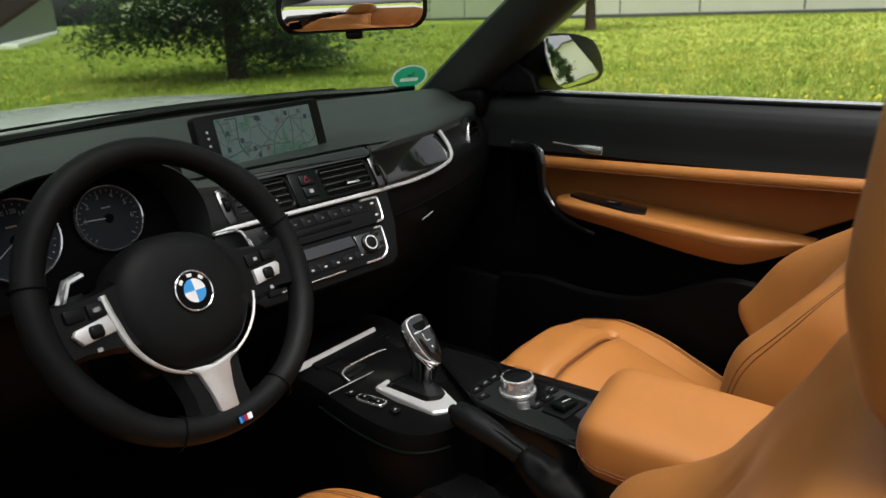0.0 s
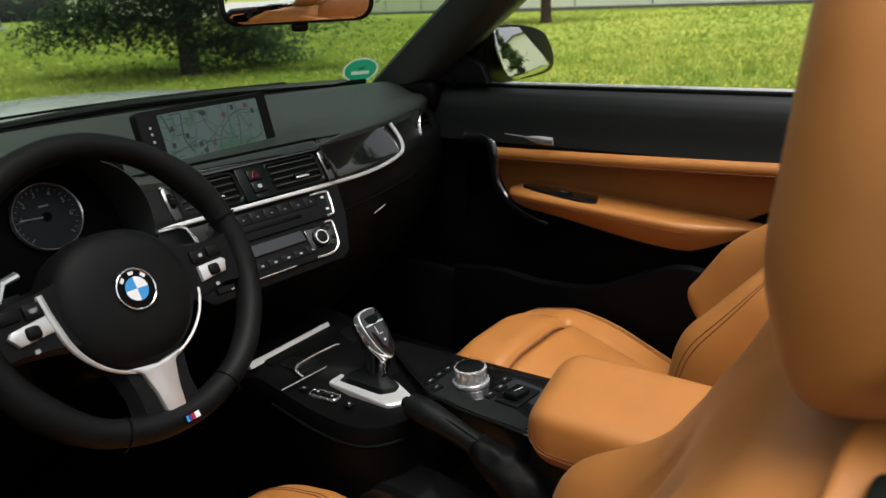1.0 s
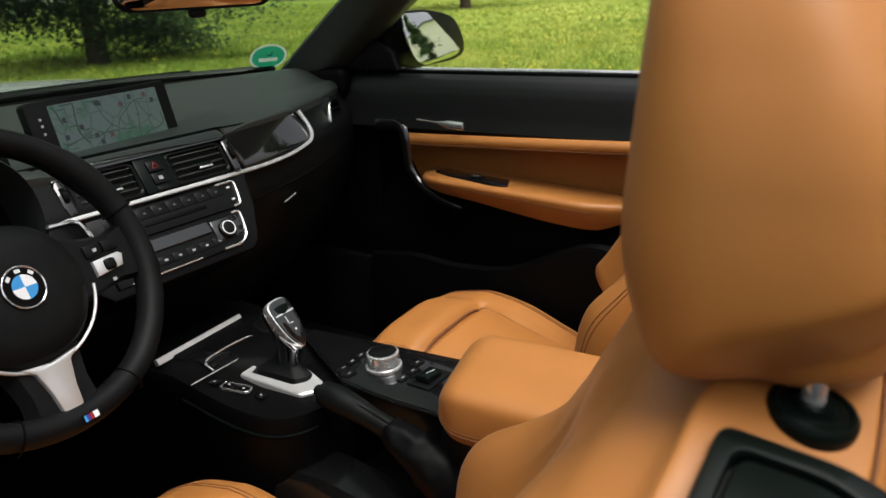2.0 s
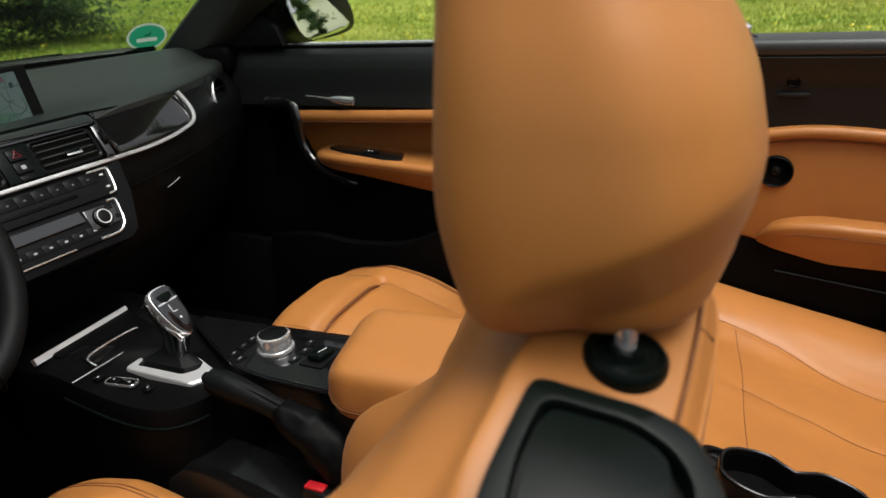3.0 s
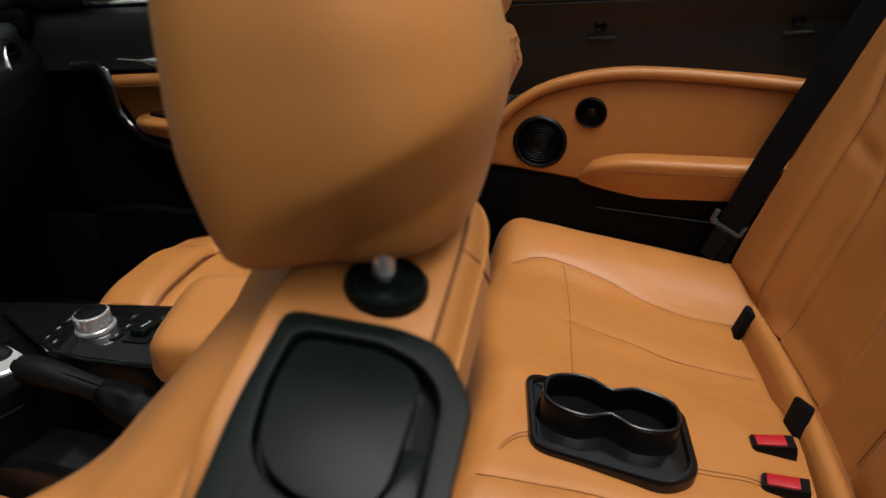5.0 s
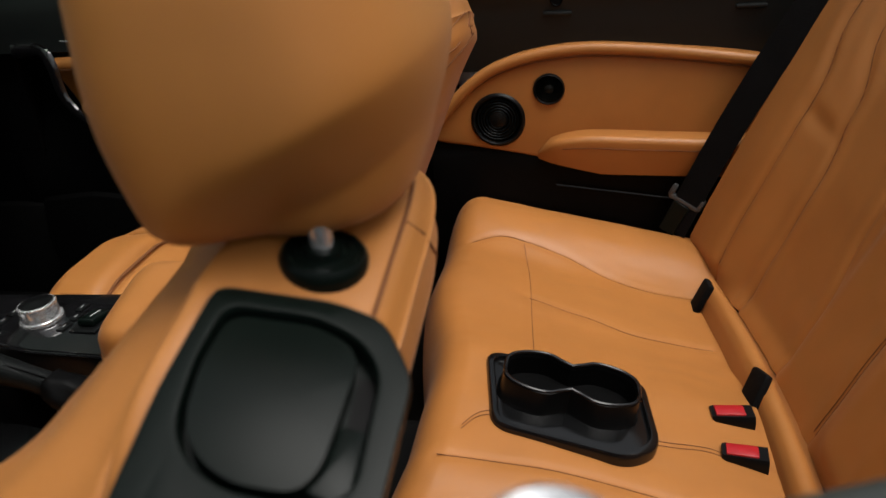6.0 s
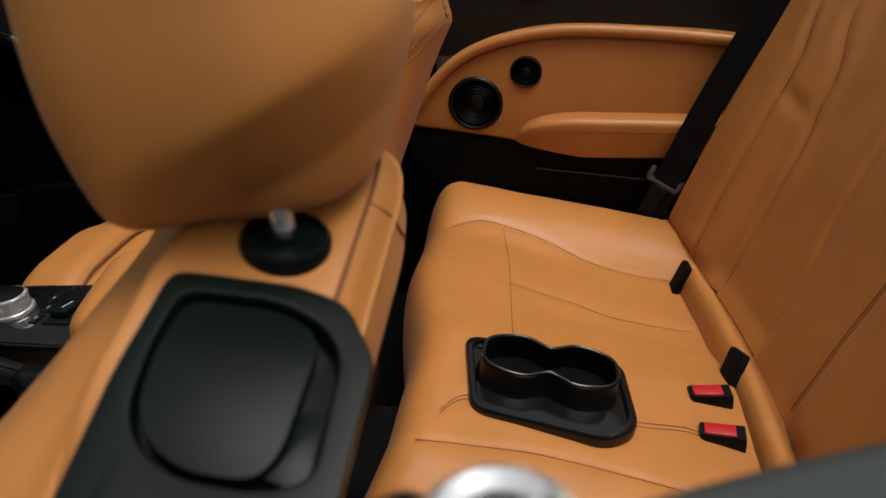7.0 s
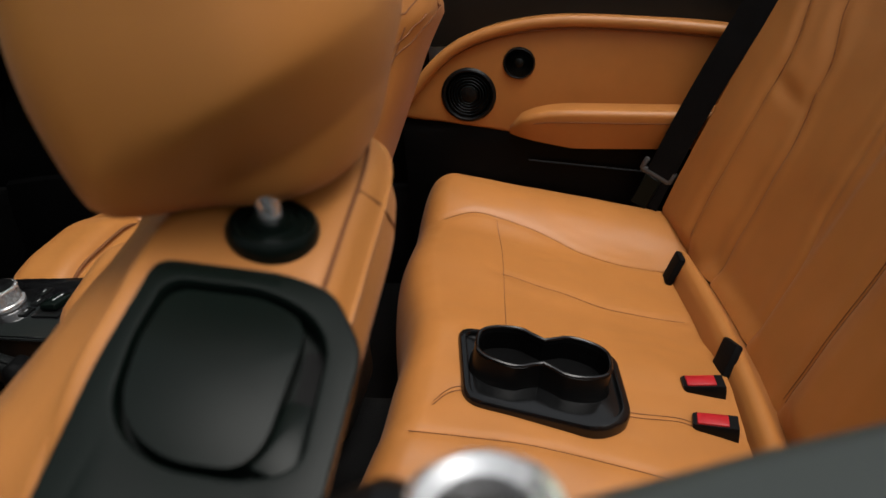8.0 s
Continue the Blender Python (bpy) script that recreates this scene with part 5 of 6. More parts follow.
for x, y, w in ((-0.098, 0.070, 0.012), (-0.092, 0.046, 0.020), (-0.088, 0.021, 0.020), (-0.090, -0.016, 0.014)):
    bt = part("button", rbox((x, y, 0.5885 + 0.09 * max(0, y - 0.02)), (0.013, w, 0.003), 0.001, 2), GLOSS, con, "small black button")
    part("icon_bar", rbox((x, y, 0.5905 + 0.09 * max(0, y - 0.02)), (0.003, 0.003, 0.0005), 0, 1), GREY_MARK, bt)
part("button_frame", ring(rounded(0.018, 0.050, 0.005), 0.0012, 0.004, m=Matrix.Translation((-0.090, 0.034, 0.587)) @ Matrix.Rotation(radians(8), 4, "Z")), BRIGHT, con)

# gear selector
gs = thing("gear_selector", (-0.012, 0.0, 0.585), "gear selector lever with a chrome framed gloss black head", "gear selector")
GP = Matrix.Translation((0, 0.0, 0.587)) @ Matrix.Rotation(radians(3.0), 4, "X")
po_ = cornered([(-0.066, 0.052), (0.006, 0.054), (-0.001, -0.030), (-0.021, -0.080), (-0.036, -0.083), (-0.062, -0.066)], 0.006)
pi_ = cornered([(-0.052, 0.044), (-0.001, 0.046), (-0.006, -0.022), (-0.017, -0.048), (-0.030, -0.048), (-0.046, -0.036)], 0.005)


def plate_loop(q, k, z):
    return [GP @ Vector((-0.022 + (x + 0.022) * k, 0.004 + (y - 0.004) * k, z)) for x, y in q]


part("base_plate", loft([plate_loop(po_, 1.0, -0.005), plate_loop(po_, 1.0, 0.0035), plate_loop(po_, 0.97, 0.0055), plate_loop(pi_, 1.04, 0.0050), plate_loop(pi_, 1.0, 0.0030), plate_loop(pi_, 1.0, -0.005)]), BRIGHT_PLATE, gs, "bright metal base frame", sharp=30)
part("gaiter", loft([[GP @ Vector((-0.014 + (x + 0.020) * k, 0.006 + y0 + (y - 0.008) * k, z)) for x, y in pi_] for k, z, y0 in ((1.0, 0.0, 0), (0.92, 0.008, 0.0), (0.62, 0.014, 0.0), (0.40, 0.024, -0.004), (0.30, 0.04, -0.006))]), BLACK, gs)
lever = spline([(-0.018, -0.002, 0.592), (-0.018, -0.003, 0.615), (-0.019, -0.004, 0.645), (-0.020, 0.0, 0.675), (-0.020, 0.010, 0.696)], 4)
hw = [0.011 + 0.009 * step(0.35, 0.85, i / (len(lever) - 1)) for i in range(len(lever))]
ll = []
for i, q in enumerate(lever):
    t = (lever[min(i + 1, len(lever) - 1)] - lever[max(i - 1, 0)]).normalized()
    s = Vector((1, 0, 0))
    u = s.cross(t)
    k = hw[i] if i < len(lever) - 1 else hw[i] * 0.6
    ll.append([q + s * k * sp(math.cos(a), 0.7) + u * k * 0.95 * sp(math.sin(a), 0.7) for a in (2 * math.pi * j / 24 for j in range(24))])
part("lever", loft(ll), SATIN, gs, "satin black and metal lever", sharp=60)
GH = axes((-0.020, -0.018, 0.672), (1, 0, 0), Vector((0, 0.60, 0.80)).normalized(), Vector((0, -0.80, 0.60)).normalized()) @ Matrix.Diagonal((1.06, 1.10, 1.0, 1))
ho = [(p.x, p.y) for p in spline([(-0.0175, 0.034, 0), (0.0, 0.039, 0), (0.0175, 0.034, 0), (0.0195, 0.008, 0), (0.013, -0.022, 0), (0.0, -0.036, 0), (-0.013, -0.022, 0), (-0.0195, 0.008, 0)], 5, True)]
part("head_frame", loft([[GH @ Vector((x * k, y * k, z)) for x, y in ho] for k, z in ((0.75, -0.020), (0.98, -0.010), (1.02, 0.0), (0.99, 0.004), (0.90, 0.005))]), BRIGHT, gs, "bright chrome head frame")
hd = part("head_face", prism([(x * 0.935, y * 0.945) for x, y in ho], 0.0034, 0.0008, GH @ Matrix.Translation((0, 0, 0.0042))), PIANO, gs, "gloss black face")
part("head_bar", rbox((0, 0.016, 0.0075), (0.034, 0.0022, 0.001), 0, 1, GH), BRIGHT, hd)
for x, y, wd, hh in ((0, 0.026, 0.004, 0.002), (-0.003, 0.006, 0.001, 0.012), (0.002, 0.000, 0.006, 0.001), (0.002, -0.010, 0.003, 0.003)):
    part("head_mark", rbox((x, y, 0.0076), (wd, hh, 0.0004), 0, 1, GH), WHITE_MARK, hd)
neck = []
for c, wd, dp in ((GH @ Vector((0, -0.012, -0.012)), 0.0165, 0.009), (GH @ Vector((0, -0.030, -0.009)), 0.0125, 0.009), (Vector((-0.019, -0.026, 0.632)), 0.0095, 0.008), (Vector((-0.0185, -0.019, 0.606)), 0.0075, 0.007), (Vector((-0.018, -0.016, 0.596)), 0.0070, 0.006)):
    neck.append([c + Vector((wd * sp(math.cos(a), 0.6), dp * sp(math.sin(a), 0.6), 0)) for a in (2 * math.pi * j / 24 for j in range(24))])
part("neck_face", loft(neck), STEEL, gs, "polished metal neck", sharp=50)

# rotary controller panel
rc = thing("controller_panel", (0.045, -0.16, 0.58), "gloss black console panel with a rotary controller", "control panel")
CT = Matrix.Translation((0, -0.16, 0.606)) @ Matrix.Rotation(radians(-2), 4, "X")
pp = [(0.072, 0.205), (0.095, 0.205), (0.095, -0.12), (-0.048, -0.14), (-0.038, -0.019), (-0.024, 0.046), (0.024, 0.128)]
part("panel_body", prism(pp, 0.06, 0.003, CT @ Matrix.Translation((0.005, 0, -0.064))), HARD, rc)
part("panel", prism(pp, 0.006, 0.002, CT @ Matrix.Translation((0.005, 0, -0.006))), LACQUER, rc, "gloss black panel")
part("panel_edge", tube([CT @ Vector((x + 0.005, y, -0.004)) for x, y in ((0.072, 0.206), (0.024, 0.129), (-0.025, 0.046), (-0.039, -0.019), (-0.049, -0.138))], 0.0022, 6), PIANO, rc)
DM = CT @ Matrix.Translation((0.034, 0.012, 0.0))
dl = part("dial", lathe([(0, 0.0265), (0.021, 0.0265), (0.0238, 0.0255), (0.0240, 0.0225), (0.0243, 0.0080), (0.0246, 0.0045), (0.0272, 0.0040), (0.0276, 0.0015), (0.027, 0.0), (0, 0)], DM, 48), BRIGHT, rc, "rotary dial with bright metal rings")
for h, r in ((0.0235, 0.0240), (0.0035, 0.0272)):
    part("dial_ring", lathe([(r - 0.002, h + 0.0022), (r, h + 0.0018), (r + 0.0005, h), (r - 0.001, h - 0.0012)], DM, 48), BRIGHT, dl, "bright metal ring")
part("dial_top", lathe([(0, 0.0278), (0.019, 0.0276), (0.0212, 0.0266)], DM, 40), HARD, dl, "black dial top")
for j, (x, y) in enumerate(((-0.004, 0.066), (0.018, 0.070), (0.040, 0.073), (0.062, 0.060), (-0.012, 0.045), (0.020, -0.032), (0.044, -0.030), (0.066, -0.020))):
    bt = part("button", rbox((x, y, 0.0), (0.019, 0.012, 0.005), 0.0012, 2, CT @ Matrix.Rotation(radians(-8), 4, "Z")), HARD, rc, "black menu button")
    part("icon_bar", rbox((x, y, 0.0028), (0.006, 0.0014, 0.0004), 0, 1, CT @ Matrix.Rotation(radians(-8), 4, "Z")), GREY_MARK, bt)
SWM = CT @ Matrix.Translation((0.030, -0.070, 0)) @ Matrix.Rotation(radians(-4), 4, "Z")
part("switch_well", rbox((0, 0, 0.001), (0.056, 0.040, 0.004), 0.004, 2, SWM), HARD, rc)
part("switch", rbox((-0.002, 0, 0.006), (0.034, 0.024, 0.010), 0.003, 3, SWM @ Matrix.Rotation(radians(9), 4, "Y")), SATIN, rc, "satin black roof switch")
for i in range(3):
    part("switch_mark", rbox((-0.006 + 0.007 * i, -0.001, 0.0115), (0.005, 0.0016, 0.0005), 0, 1, SWM @ Matrix.Rotation(radians(9), 4, "Y")), WHITE_MARK, rc)

# handbrake
hb = thing("handbrake", (-0.075, -0.28, 0.55), "black leather handbrake lever with a gaiter", "handbrake")
gl_ = spline([(-0.072, -0.118, 0.612), (-0.074, -0.15, 0.609), (-0.077, -0.20, 0.600), (-0.079, -0.245, 0.588)], 6)
part("grip", tube(gl_, [0.0105] + [0.0165 + 0.002 * math.sin(i * 0.35) for i in range(len(gl_) - 1)], 16, 1.05), BLACK, hb, "stitched black leather grip")
part("release_button", tube([(-0.0715, -0.108, 0.613), (-0.072, -0.122, 0.612)], [0.0075, 0.009], 12), HARD, hb)
gt = spline([(-0.079, -0.235, 0.592), (-0.080, -0.26, 0.582), (-0.078, -0.285, 0.564), (-0.074, -0.31, 0.54), (-0.068, -0.33, 0.50)], 8)
bm = tube(gt, [0.0175 + 0.022 * (i / (len(gt) - 1)) ** 0.8 for i in range(len(gt))], 30, 0.95)
for v in bm.verts:
    q = v.co
    v.co = q + Vector((0.0042 * wrinkle.noise(q * 55), 0.0042 * wrinkle.noise(q * 55 + Vector((7, 3, 1))), 0.0050 * wrinkle.noise(q * 48 + Vector((2, 9, 4)))))
part("gaiter", bm, DARK, hb, "creased black leather gaiter")
part("seam", tube([q + Vector((-0.006, 0, 0.0150)) for q in gl_], 0.0011, 5), DARK, hb)


# ---- lofted upholstery ----
# centre armrest
ar = part("armrest", rbox((0.004, -0.46, 0.545), (0.15, 0.32, 0.13), 0.02, 3), BLACK, con, "padded tan leather centre armrest")
loops = []
for i in range(29):
    t = (i / 28) ** 1.8
    y = -0.285 - 0.335 * t
    g = (1 - (1 - min(1, t / 0.13)) ** 2) ** 0.5
    zt, zb = 0.636 + 0.040 * g + 0.004 * math.sin(3 * t), 0.628 - 0.034 * g
    w = 0.050 + 0.038 * g
    c, hh = (zt + zb) / 2, (zt - zb) / 2
    loops.append([Vector((0.004 + w * sp(math.cos(a), 0.36), y + 0.22 * w * sp(math.cos(a), 0.36) * (1 - t), c + hh * sp(math.sin(a), 0.44))) for a in (2 * math.pi * j / 36 for j in range(36))])
part("cushion", loft(loops), LEATHER, ar, "tan leather cushion", sharp=60)
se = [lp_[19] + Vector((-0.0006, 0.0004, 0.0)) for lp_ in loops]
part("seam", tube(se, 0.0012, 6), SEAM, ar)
part("stitching", tube([lp_[19] + Vector((-0.0004, 0, 0.0045)) for lp_ in loops[1:]], 0.0006, 5), STITCH, ar)


class Back:
    """A reclined backrest: sections up a spine, across its width, with bolsters."""

    def __init__(self, cx, y0, z0, y1, z1, c0, c1, inner=1, far=0.0, low=0.0, w0=0.225, w1=0.20):
        self.inner, self.far, self.low = inner, far, low
        self.c0, self.c1 = c0, c1
        self.cx, self.a, self.b = cx, Vector((0, y0, z0)), Vector((0, y1, z1))
        self.up = (self.b - self.a).normalized()
        self.fw = Vector((0, self.up.z, -self.up.y))
        self.w0, self.w1 = w0, w1

    def width(self, v):
        return (self.w0 + (self.w1 - self.w0) * step(0.35, 1, v)) * (1 - 0.10 * step(0.93, 1.0, v)) * (1 - 0.10 * step(0.15, 0, v))

    def at(self, v, a):
        w = self.width(v)
        c, s = math.cos(a), math.sin(a)
        soft = step(0.55, 0.9, v)
        x = w * sp(c, 0.62 + 0.14 * soft)
        q = abs(x) / w
        end = (1 - step(0.93, 1.0, v) * 0.22) * (1 - 0.3 * step(0.1, 0, v))
        front = (0.052 + (0.0 if self.far else 0.016 * step(0.55, 0.82, v) * (1 - step(0.94, 1.0, v)))) * end
        rear = 0.085 * end
        bol = max(0.004, self.c0 - self.c1 * v) * step(0.38, 0.82, q) * (1 - 0.5 * step(0.95, 1, v)) * (1 - 0.5 * step(0.12, 0, v)) * (1 - (self.low if x * self.inner > 0 else self.low * 0.3) * step(0.42, 0.15, v))
        d = sp(s, 0.55 + 0.25 * soft) * (front if s > 0 else rear)
        if s > 0:
            d += bol * min(1, s * 1.8) - 0.012 * (1 - step(0.0, 0.45, q))
            for qs in (0.50, 0.90):
                e = abs(q - qs) * w
                d += 0.0045 * (0.4 * math.exp(-((e - 0.016) / 0.010) ** 2) - math.exp(-(e / 0.005) ** 2)) * step(0.05, 0.12, v) * (1 - step(0.60, 0.72, v))
            if not self.far and x * self.inner > 0:
                d += (0.037 * math.exp(-((v - 0.25) / 0.13) ** 2) - 0.026 * step(0.34, 0.58, v) * (1 - step(0.75, 0.95, v)) - 0.040 * step(0.20, 0.0, v)) * min(1, s * 1.8) * step(0.38, 0.82, q)
            d += 0.0020 * wrinkle.noise(Vector((x * 14 + self.cx * 9, v * 8, 0.7)))
        xi = x * self.inner
        if xi > 0 or self.far:
            x *= 1 - 0.30 * step(0.55, 0.97, v)
            xi = x * self.inner
        if s > 0 and xi < 0:
            d += self.far * step(0.38, 0.82, q) * (1 - step(0.3, 0.75, v)) * min(1, s * 1.8) * step(0.02, 0.15, v)
        p = self.a + (self.b - self.a) * v + Vector((self.cx + x, 0, 0)) + self.fw * d
        k = step(0.70, 0.97, v)
        p.z += (self.crown(xi, p.y) - 0.017 - (1 - v) * 0.5 - p.z) * k
        return p

    def crown(self, xi, y):
        """Height of the backrest's rounded top."""
        return 0.955 + 0.30 * (y - self.b.y + 0.023) - 1.5 * (xi - 0.062) ** 2

    def front(self, v, q, lift=0.0):
        c = sp(q, 1 / (0.62 + 0.14 * step(0.55, 0.9, v)))
        return self.at(v, math.acos(max(-1, min(1, c)))) + self.fw * lift

    def side(self, y, z):
        """The point of the inboard flank at a height and a place along the car."""
        best = None
        for i in range(60):
            for j in range(40):
                q = self.at(0.45 + 0.55 * i / 59, math.pi * (0.6 + 0.9 * j / 39))
                e = (q.y - y) ** 2 + (q.z - z) ** 2
                if best is None or e < best[0]:
                    best = (e, q)
        return best[1] + Vector((-0.0006, 0, 0))

    def cap(self, k, a):
        """A point of the rounded top, k of the way out from its middle."""
        edge = [self.at(1.0, 2 * math.pi * j / 112) for j in range(112)]
        c, q = sum(edge, Vector()) / 112, self.at(1.0, a)
        x, y = c.x + (q.x - c.x) * k, c.y + (q.y - c.y) * k
        w = 1 - step(0.80, 1.0, k) ** 1.6
        return Vector((x, y, q.z + (self.crown((x - self.cx) * self.inner, y) - q.z) * w))

    def mesh(self, n=112, m=60):
        vs = [0, 0.015, 0.04] + [0.07 + 0.80 * i / m for i in range(m + 1)] + [0.90, 0.93, 0.955, 0.975, 0.99, 1.0]
        loops = [[self.at(v, 2 * math.pi * j / n) for j in range(n)] for v in vs]
        edge = loops[-1]
        c = sum(edge, Vector()) / n
        for k in (0.985, 0.96, 0.92, 0.86, 0.76, 0.62, 0.45, 0.28, 0.10):
            w = 1 - step(0.80, 1.0, k) ** 1.6
            row = []
            for p in edge:
                x, y = c.x + (p.x - c.x) * k, c.y + (p.y - c.y) * k
                row.append(Vector((x, y, p.z + (self.crown((x - self.cx) * self.inner, y) - p.z) * w)))
            loops.append(row)
        return loft(loops)


def cushion_half(t):
    """Half the cushion's width, rounded in at the nose."""
    return 0.225 - 0.020 * step(0.55, 1, t) - 0.085 * step(0.78, 1.04, t) ** 1.6


def cushion_h(q, t):
    nose = 1 - step(0.84, 1.0, t) ** 1.5
    return (0.026 + 0.038 * step(0.46, 0.90, q) * (1 - 0.90 * step(0.50, 0.88, t)) + 0.012 * math.sin(math.pi * t) + 0.022 * t) * (0.10 + 0.90 * nose)


def cushion_lift(q, t, half):
    """Seat pad and thigh pad, with the seams drawn in round them."""
    e, f = abs(-0.46 + 0.545 * t + 0.0825), abs(q - 0.54) * half
    inside = 1 - step(0.54, 0.62, q)
    lift = (0.010 + 0.010 * step(0.62, 0.80, t)) * (1 - step(0.20, 0.80, q)) + 0.003 * inside * math.exp(-((e - 0.032) / 0.024) ** 2)
    return lift - 0.010 * inside * math.exp(-(e / 0.0065) ** 2) - 0.0035 * math.exp(-(f / 0.006) ** 2)


def cushion_z(x, half, t, y):
    q = min(1.0, abs(x) / half)
    c = q ** (1 / 0.55)
    z = 0.455 + max(0.0, 1 - c * c) ** 0.25 * (cushion_h(q, t) + cushion_lift(q, t, half))
    return z - 0.27 * max(0.0, -0.06 - y) - 0.12 * max(0.0, -0.08 - y) * step(0.45, 0.8, q)


def seat(cx, dy, label, driver, top=-0.712, low=-0.440, c0=0.082, c1=0.080):
    """A sports front seat: cushion with bolsters and thigh pads, reclined backrest, headrest on two posts."""
    st = thing("front_seat", (cx, -0.2 + dy, 0.25), label, "car seat", "front seats")
    part("frame", rbox((cx, -0.19 + dy, 0.33), (0.42, 0.44, 0.14), 0.03, 3), DARK, st, "black seat frame")
    # cushion in one skin: side bolsters, a seat pad and a thigh pad between drawn-in seams
    loops = []
    for i in range(101):
        t = i / 100
        y = -0.46 + 0.545 * t + dy
        nose = (1 - step(0.84, 1.0, t) ** 1.5)
        half = cushion_half(t)
        row = []
        for j in range(144):
            a = 2 * math.pi * j / 144
            x = half * sp(math.cos(a), 0.55)
            q = abs(x) / half
            if math.sin(a) > 0:
                z = 0.455 + sp(math.sin(a), 0.5) * (cushion_h(q, t) + cushion_lift(q, t, half) * nose)
                z += 0.0012 * wrinkle.noise(Vector((x * 16 + cx * 7, y * 16, 1.7)))
            else:
                z = 0.455 - sp(-math.sin(a), 0.5) * 0.085 * (0.2 + 0.8 * nose)
            row.append(Vector((cx + x, y + 0.015, z - 0.27 * max(0.0, -0.06 - (y - dy)) - 0.12 * max(0.0, -0.08 - (y - dy)) * step(0.45, 0.8, q))))
        loops.append(row)
    part("cushion", loft(loops), LEATHER, st, "tan leather cushion with side bolsters and pads", sharp=70)
    tg = (0.46 - 0.0825) / 0.545
    # shade of the groove between the pads, put in as a dark tube
    part("pad_seam_shade", tube([(cx + 0.110 * k / 8, -0.0825 + dy + 0.015, cushion_z(abs(0.110 * k / 8), cushion_half(tg), tg, -0.0825) + 0.0085 * (1 - (k / 8) ** 6)) for k in range(-8, 9)], 0.0030, 6), SEAM, st)
    for s in (1, -1):
        for off in (0.0, 0.006):
            ln = []
            for i in range(6, 29):
                t = i / 30
                half = cushion_half(t)
                xr = half * 0.83 - off
                ln.append((cx + s * xr, -0.46 + 0.545 * t + dy + 0.015, cushion_z(xr, half, t, -0.46 + 0.545 * t) + 0.0006))
            part("bolster_seam", tube(ln, 0.0009, 5), SEAM, st)
        ln = []
        for i in range(10, 27):
            t = i / 30
            xr = cushion_half(t) * 0.54
            ln.append((cx + s * xr, -0.46 + 0.545 * t + dy + 0.015, cushion_z(xr, cushion_half(t), t, -0.46 + 0.545 * t) + 0.0006))
        # dark line along the side groove, its shade put into the tube's colour
        part("pad_seam_shade", tube(ln, 0.0012, 5), SEAM, st)
        part("side_cover", rbox((cx + s * 0.225, -0.20 + dy, 0.36), (0.03, 0.44, 0.12), 0.012, 3), HARD, st, "black side cover")
    # backrest
    B = Back(cx, low, 0.47, top, 0.955, c0, c1, 1 if driver else -1, 0.0 if driver else 0.050, 0.75 if driver else 0.6)
    sy = top + 0.712
    part("backrest", B.mesh(), LEATHER, st, "tan leather backrest with side bolsters", sharp=70)
    for s in (1, -1):
        for q, nm, r, mt in (() if driver else ((0.50, "insert_seam", 0.0012, SEAM),)):
            part(nm, tube([B.front(0.10 + 0.56 * i / 24, s * q, 0.0010) for i in range(25)], r, 5), mt, st)
    for v, q0 in (() if driver else ((0.34, 0.5), (0.62, 0.5))):
        part("cross_seam", tube([B.front(v + 0.02 * (1 - (k / 8) ** 2), q0 * k / 8, 0.0004) for k in range(-8, 9)], 0.0011, 5), SEAM, st)
    if driver:
        part("top_seam", tube([B.cap(0.83, math.radians(238 + 62 * i / 24)) + Vector((0, 0, 0.0004)) for i in range(25)], 0.0012, 6), SEAM, st)
        part("top_seam", tube([B.cap(0.83, math.radians(274)), B.cap(0.95, math.radians(277)), B.at(0.985, math.radians(280)), B.at(0.955, math.radians(284)), B.at(0.92, math.radians(288))], 0.0010, 6), SEAM, st)
        for deg in (33, 36):
            part("stitching", tube([B.at(0.16 + 0.44 * i / 30, math.radians(deg)) for i in range(31)], 0.0011, 6), SEAM, st)
    part("rear_seam", tube([B.at(0.12 + 0.80 * i / 20, math.radians(-38)) for i in range(21)], 0.0011, 5), SEAM, st)
    part("rear_seam", tube([B.at(0.12 + 0.80 * i / 20, math.radians(218)) for i in range(21)], 0.0011, 5), SEAM, st)
    if not driver:
        for a in (152, 156):
            part("stitching", tube([B.at(0.25 + 0.62 * i / 20, math.radians(a)) for i in range(21)], 0.0010, 5), SEAM, st)
        for line in (((-0.600, 0.828), (-0.627, 0.849), (-0.662, 0.875), (-0.692, 0.901), (-0.713, 0.926)), ((-0.606, 0.820), (-0.633, 0.841), (-0.667, 0.866), (-0.697, 0.892), (-0.719, 0.918)),
                     ((-0.620, 0.884), (-0.645, 0.896), (-0.672, 0.911), (-0.691, 0.927))):
            part("stitching", tube([B.side(q.x, q.y) for q in spline([(a, b, 0) for a, b in line], 5)], 0.0011, 5), SEAM, st)
    if driver:
        for deg, v0, v1 in ((152, 0.10, 0.72), (156, 0.10, 0.72), (196, 0.15, 0.88)):
            part("stitching", tube([B.at(v0 + (v1 - v0) * i / 24, math.radians(deg)) for i in range(25)], 0.0018, 6), SEAM, st)
    # easy-entry housing on the outer shoulder
    s = -1 if driver else 1
    hx, hy = Vector((s * 0.94, 0, -0.342)).normalized(), Vector((0, 0.97, 0.24)).normalized()
    HM = axes((cx + s * 0.150, -0.733 + sy, 0.901), hx, hy, (hx.cross(hy) * s).normalized())
    mid = s
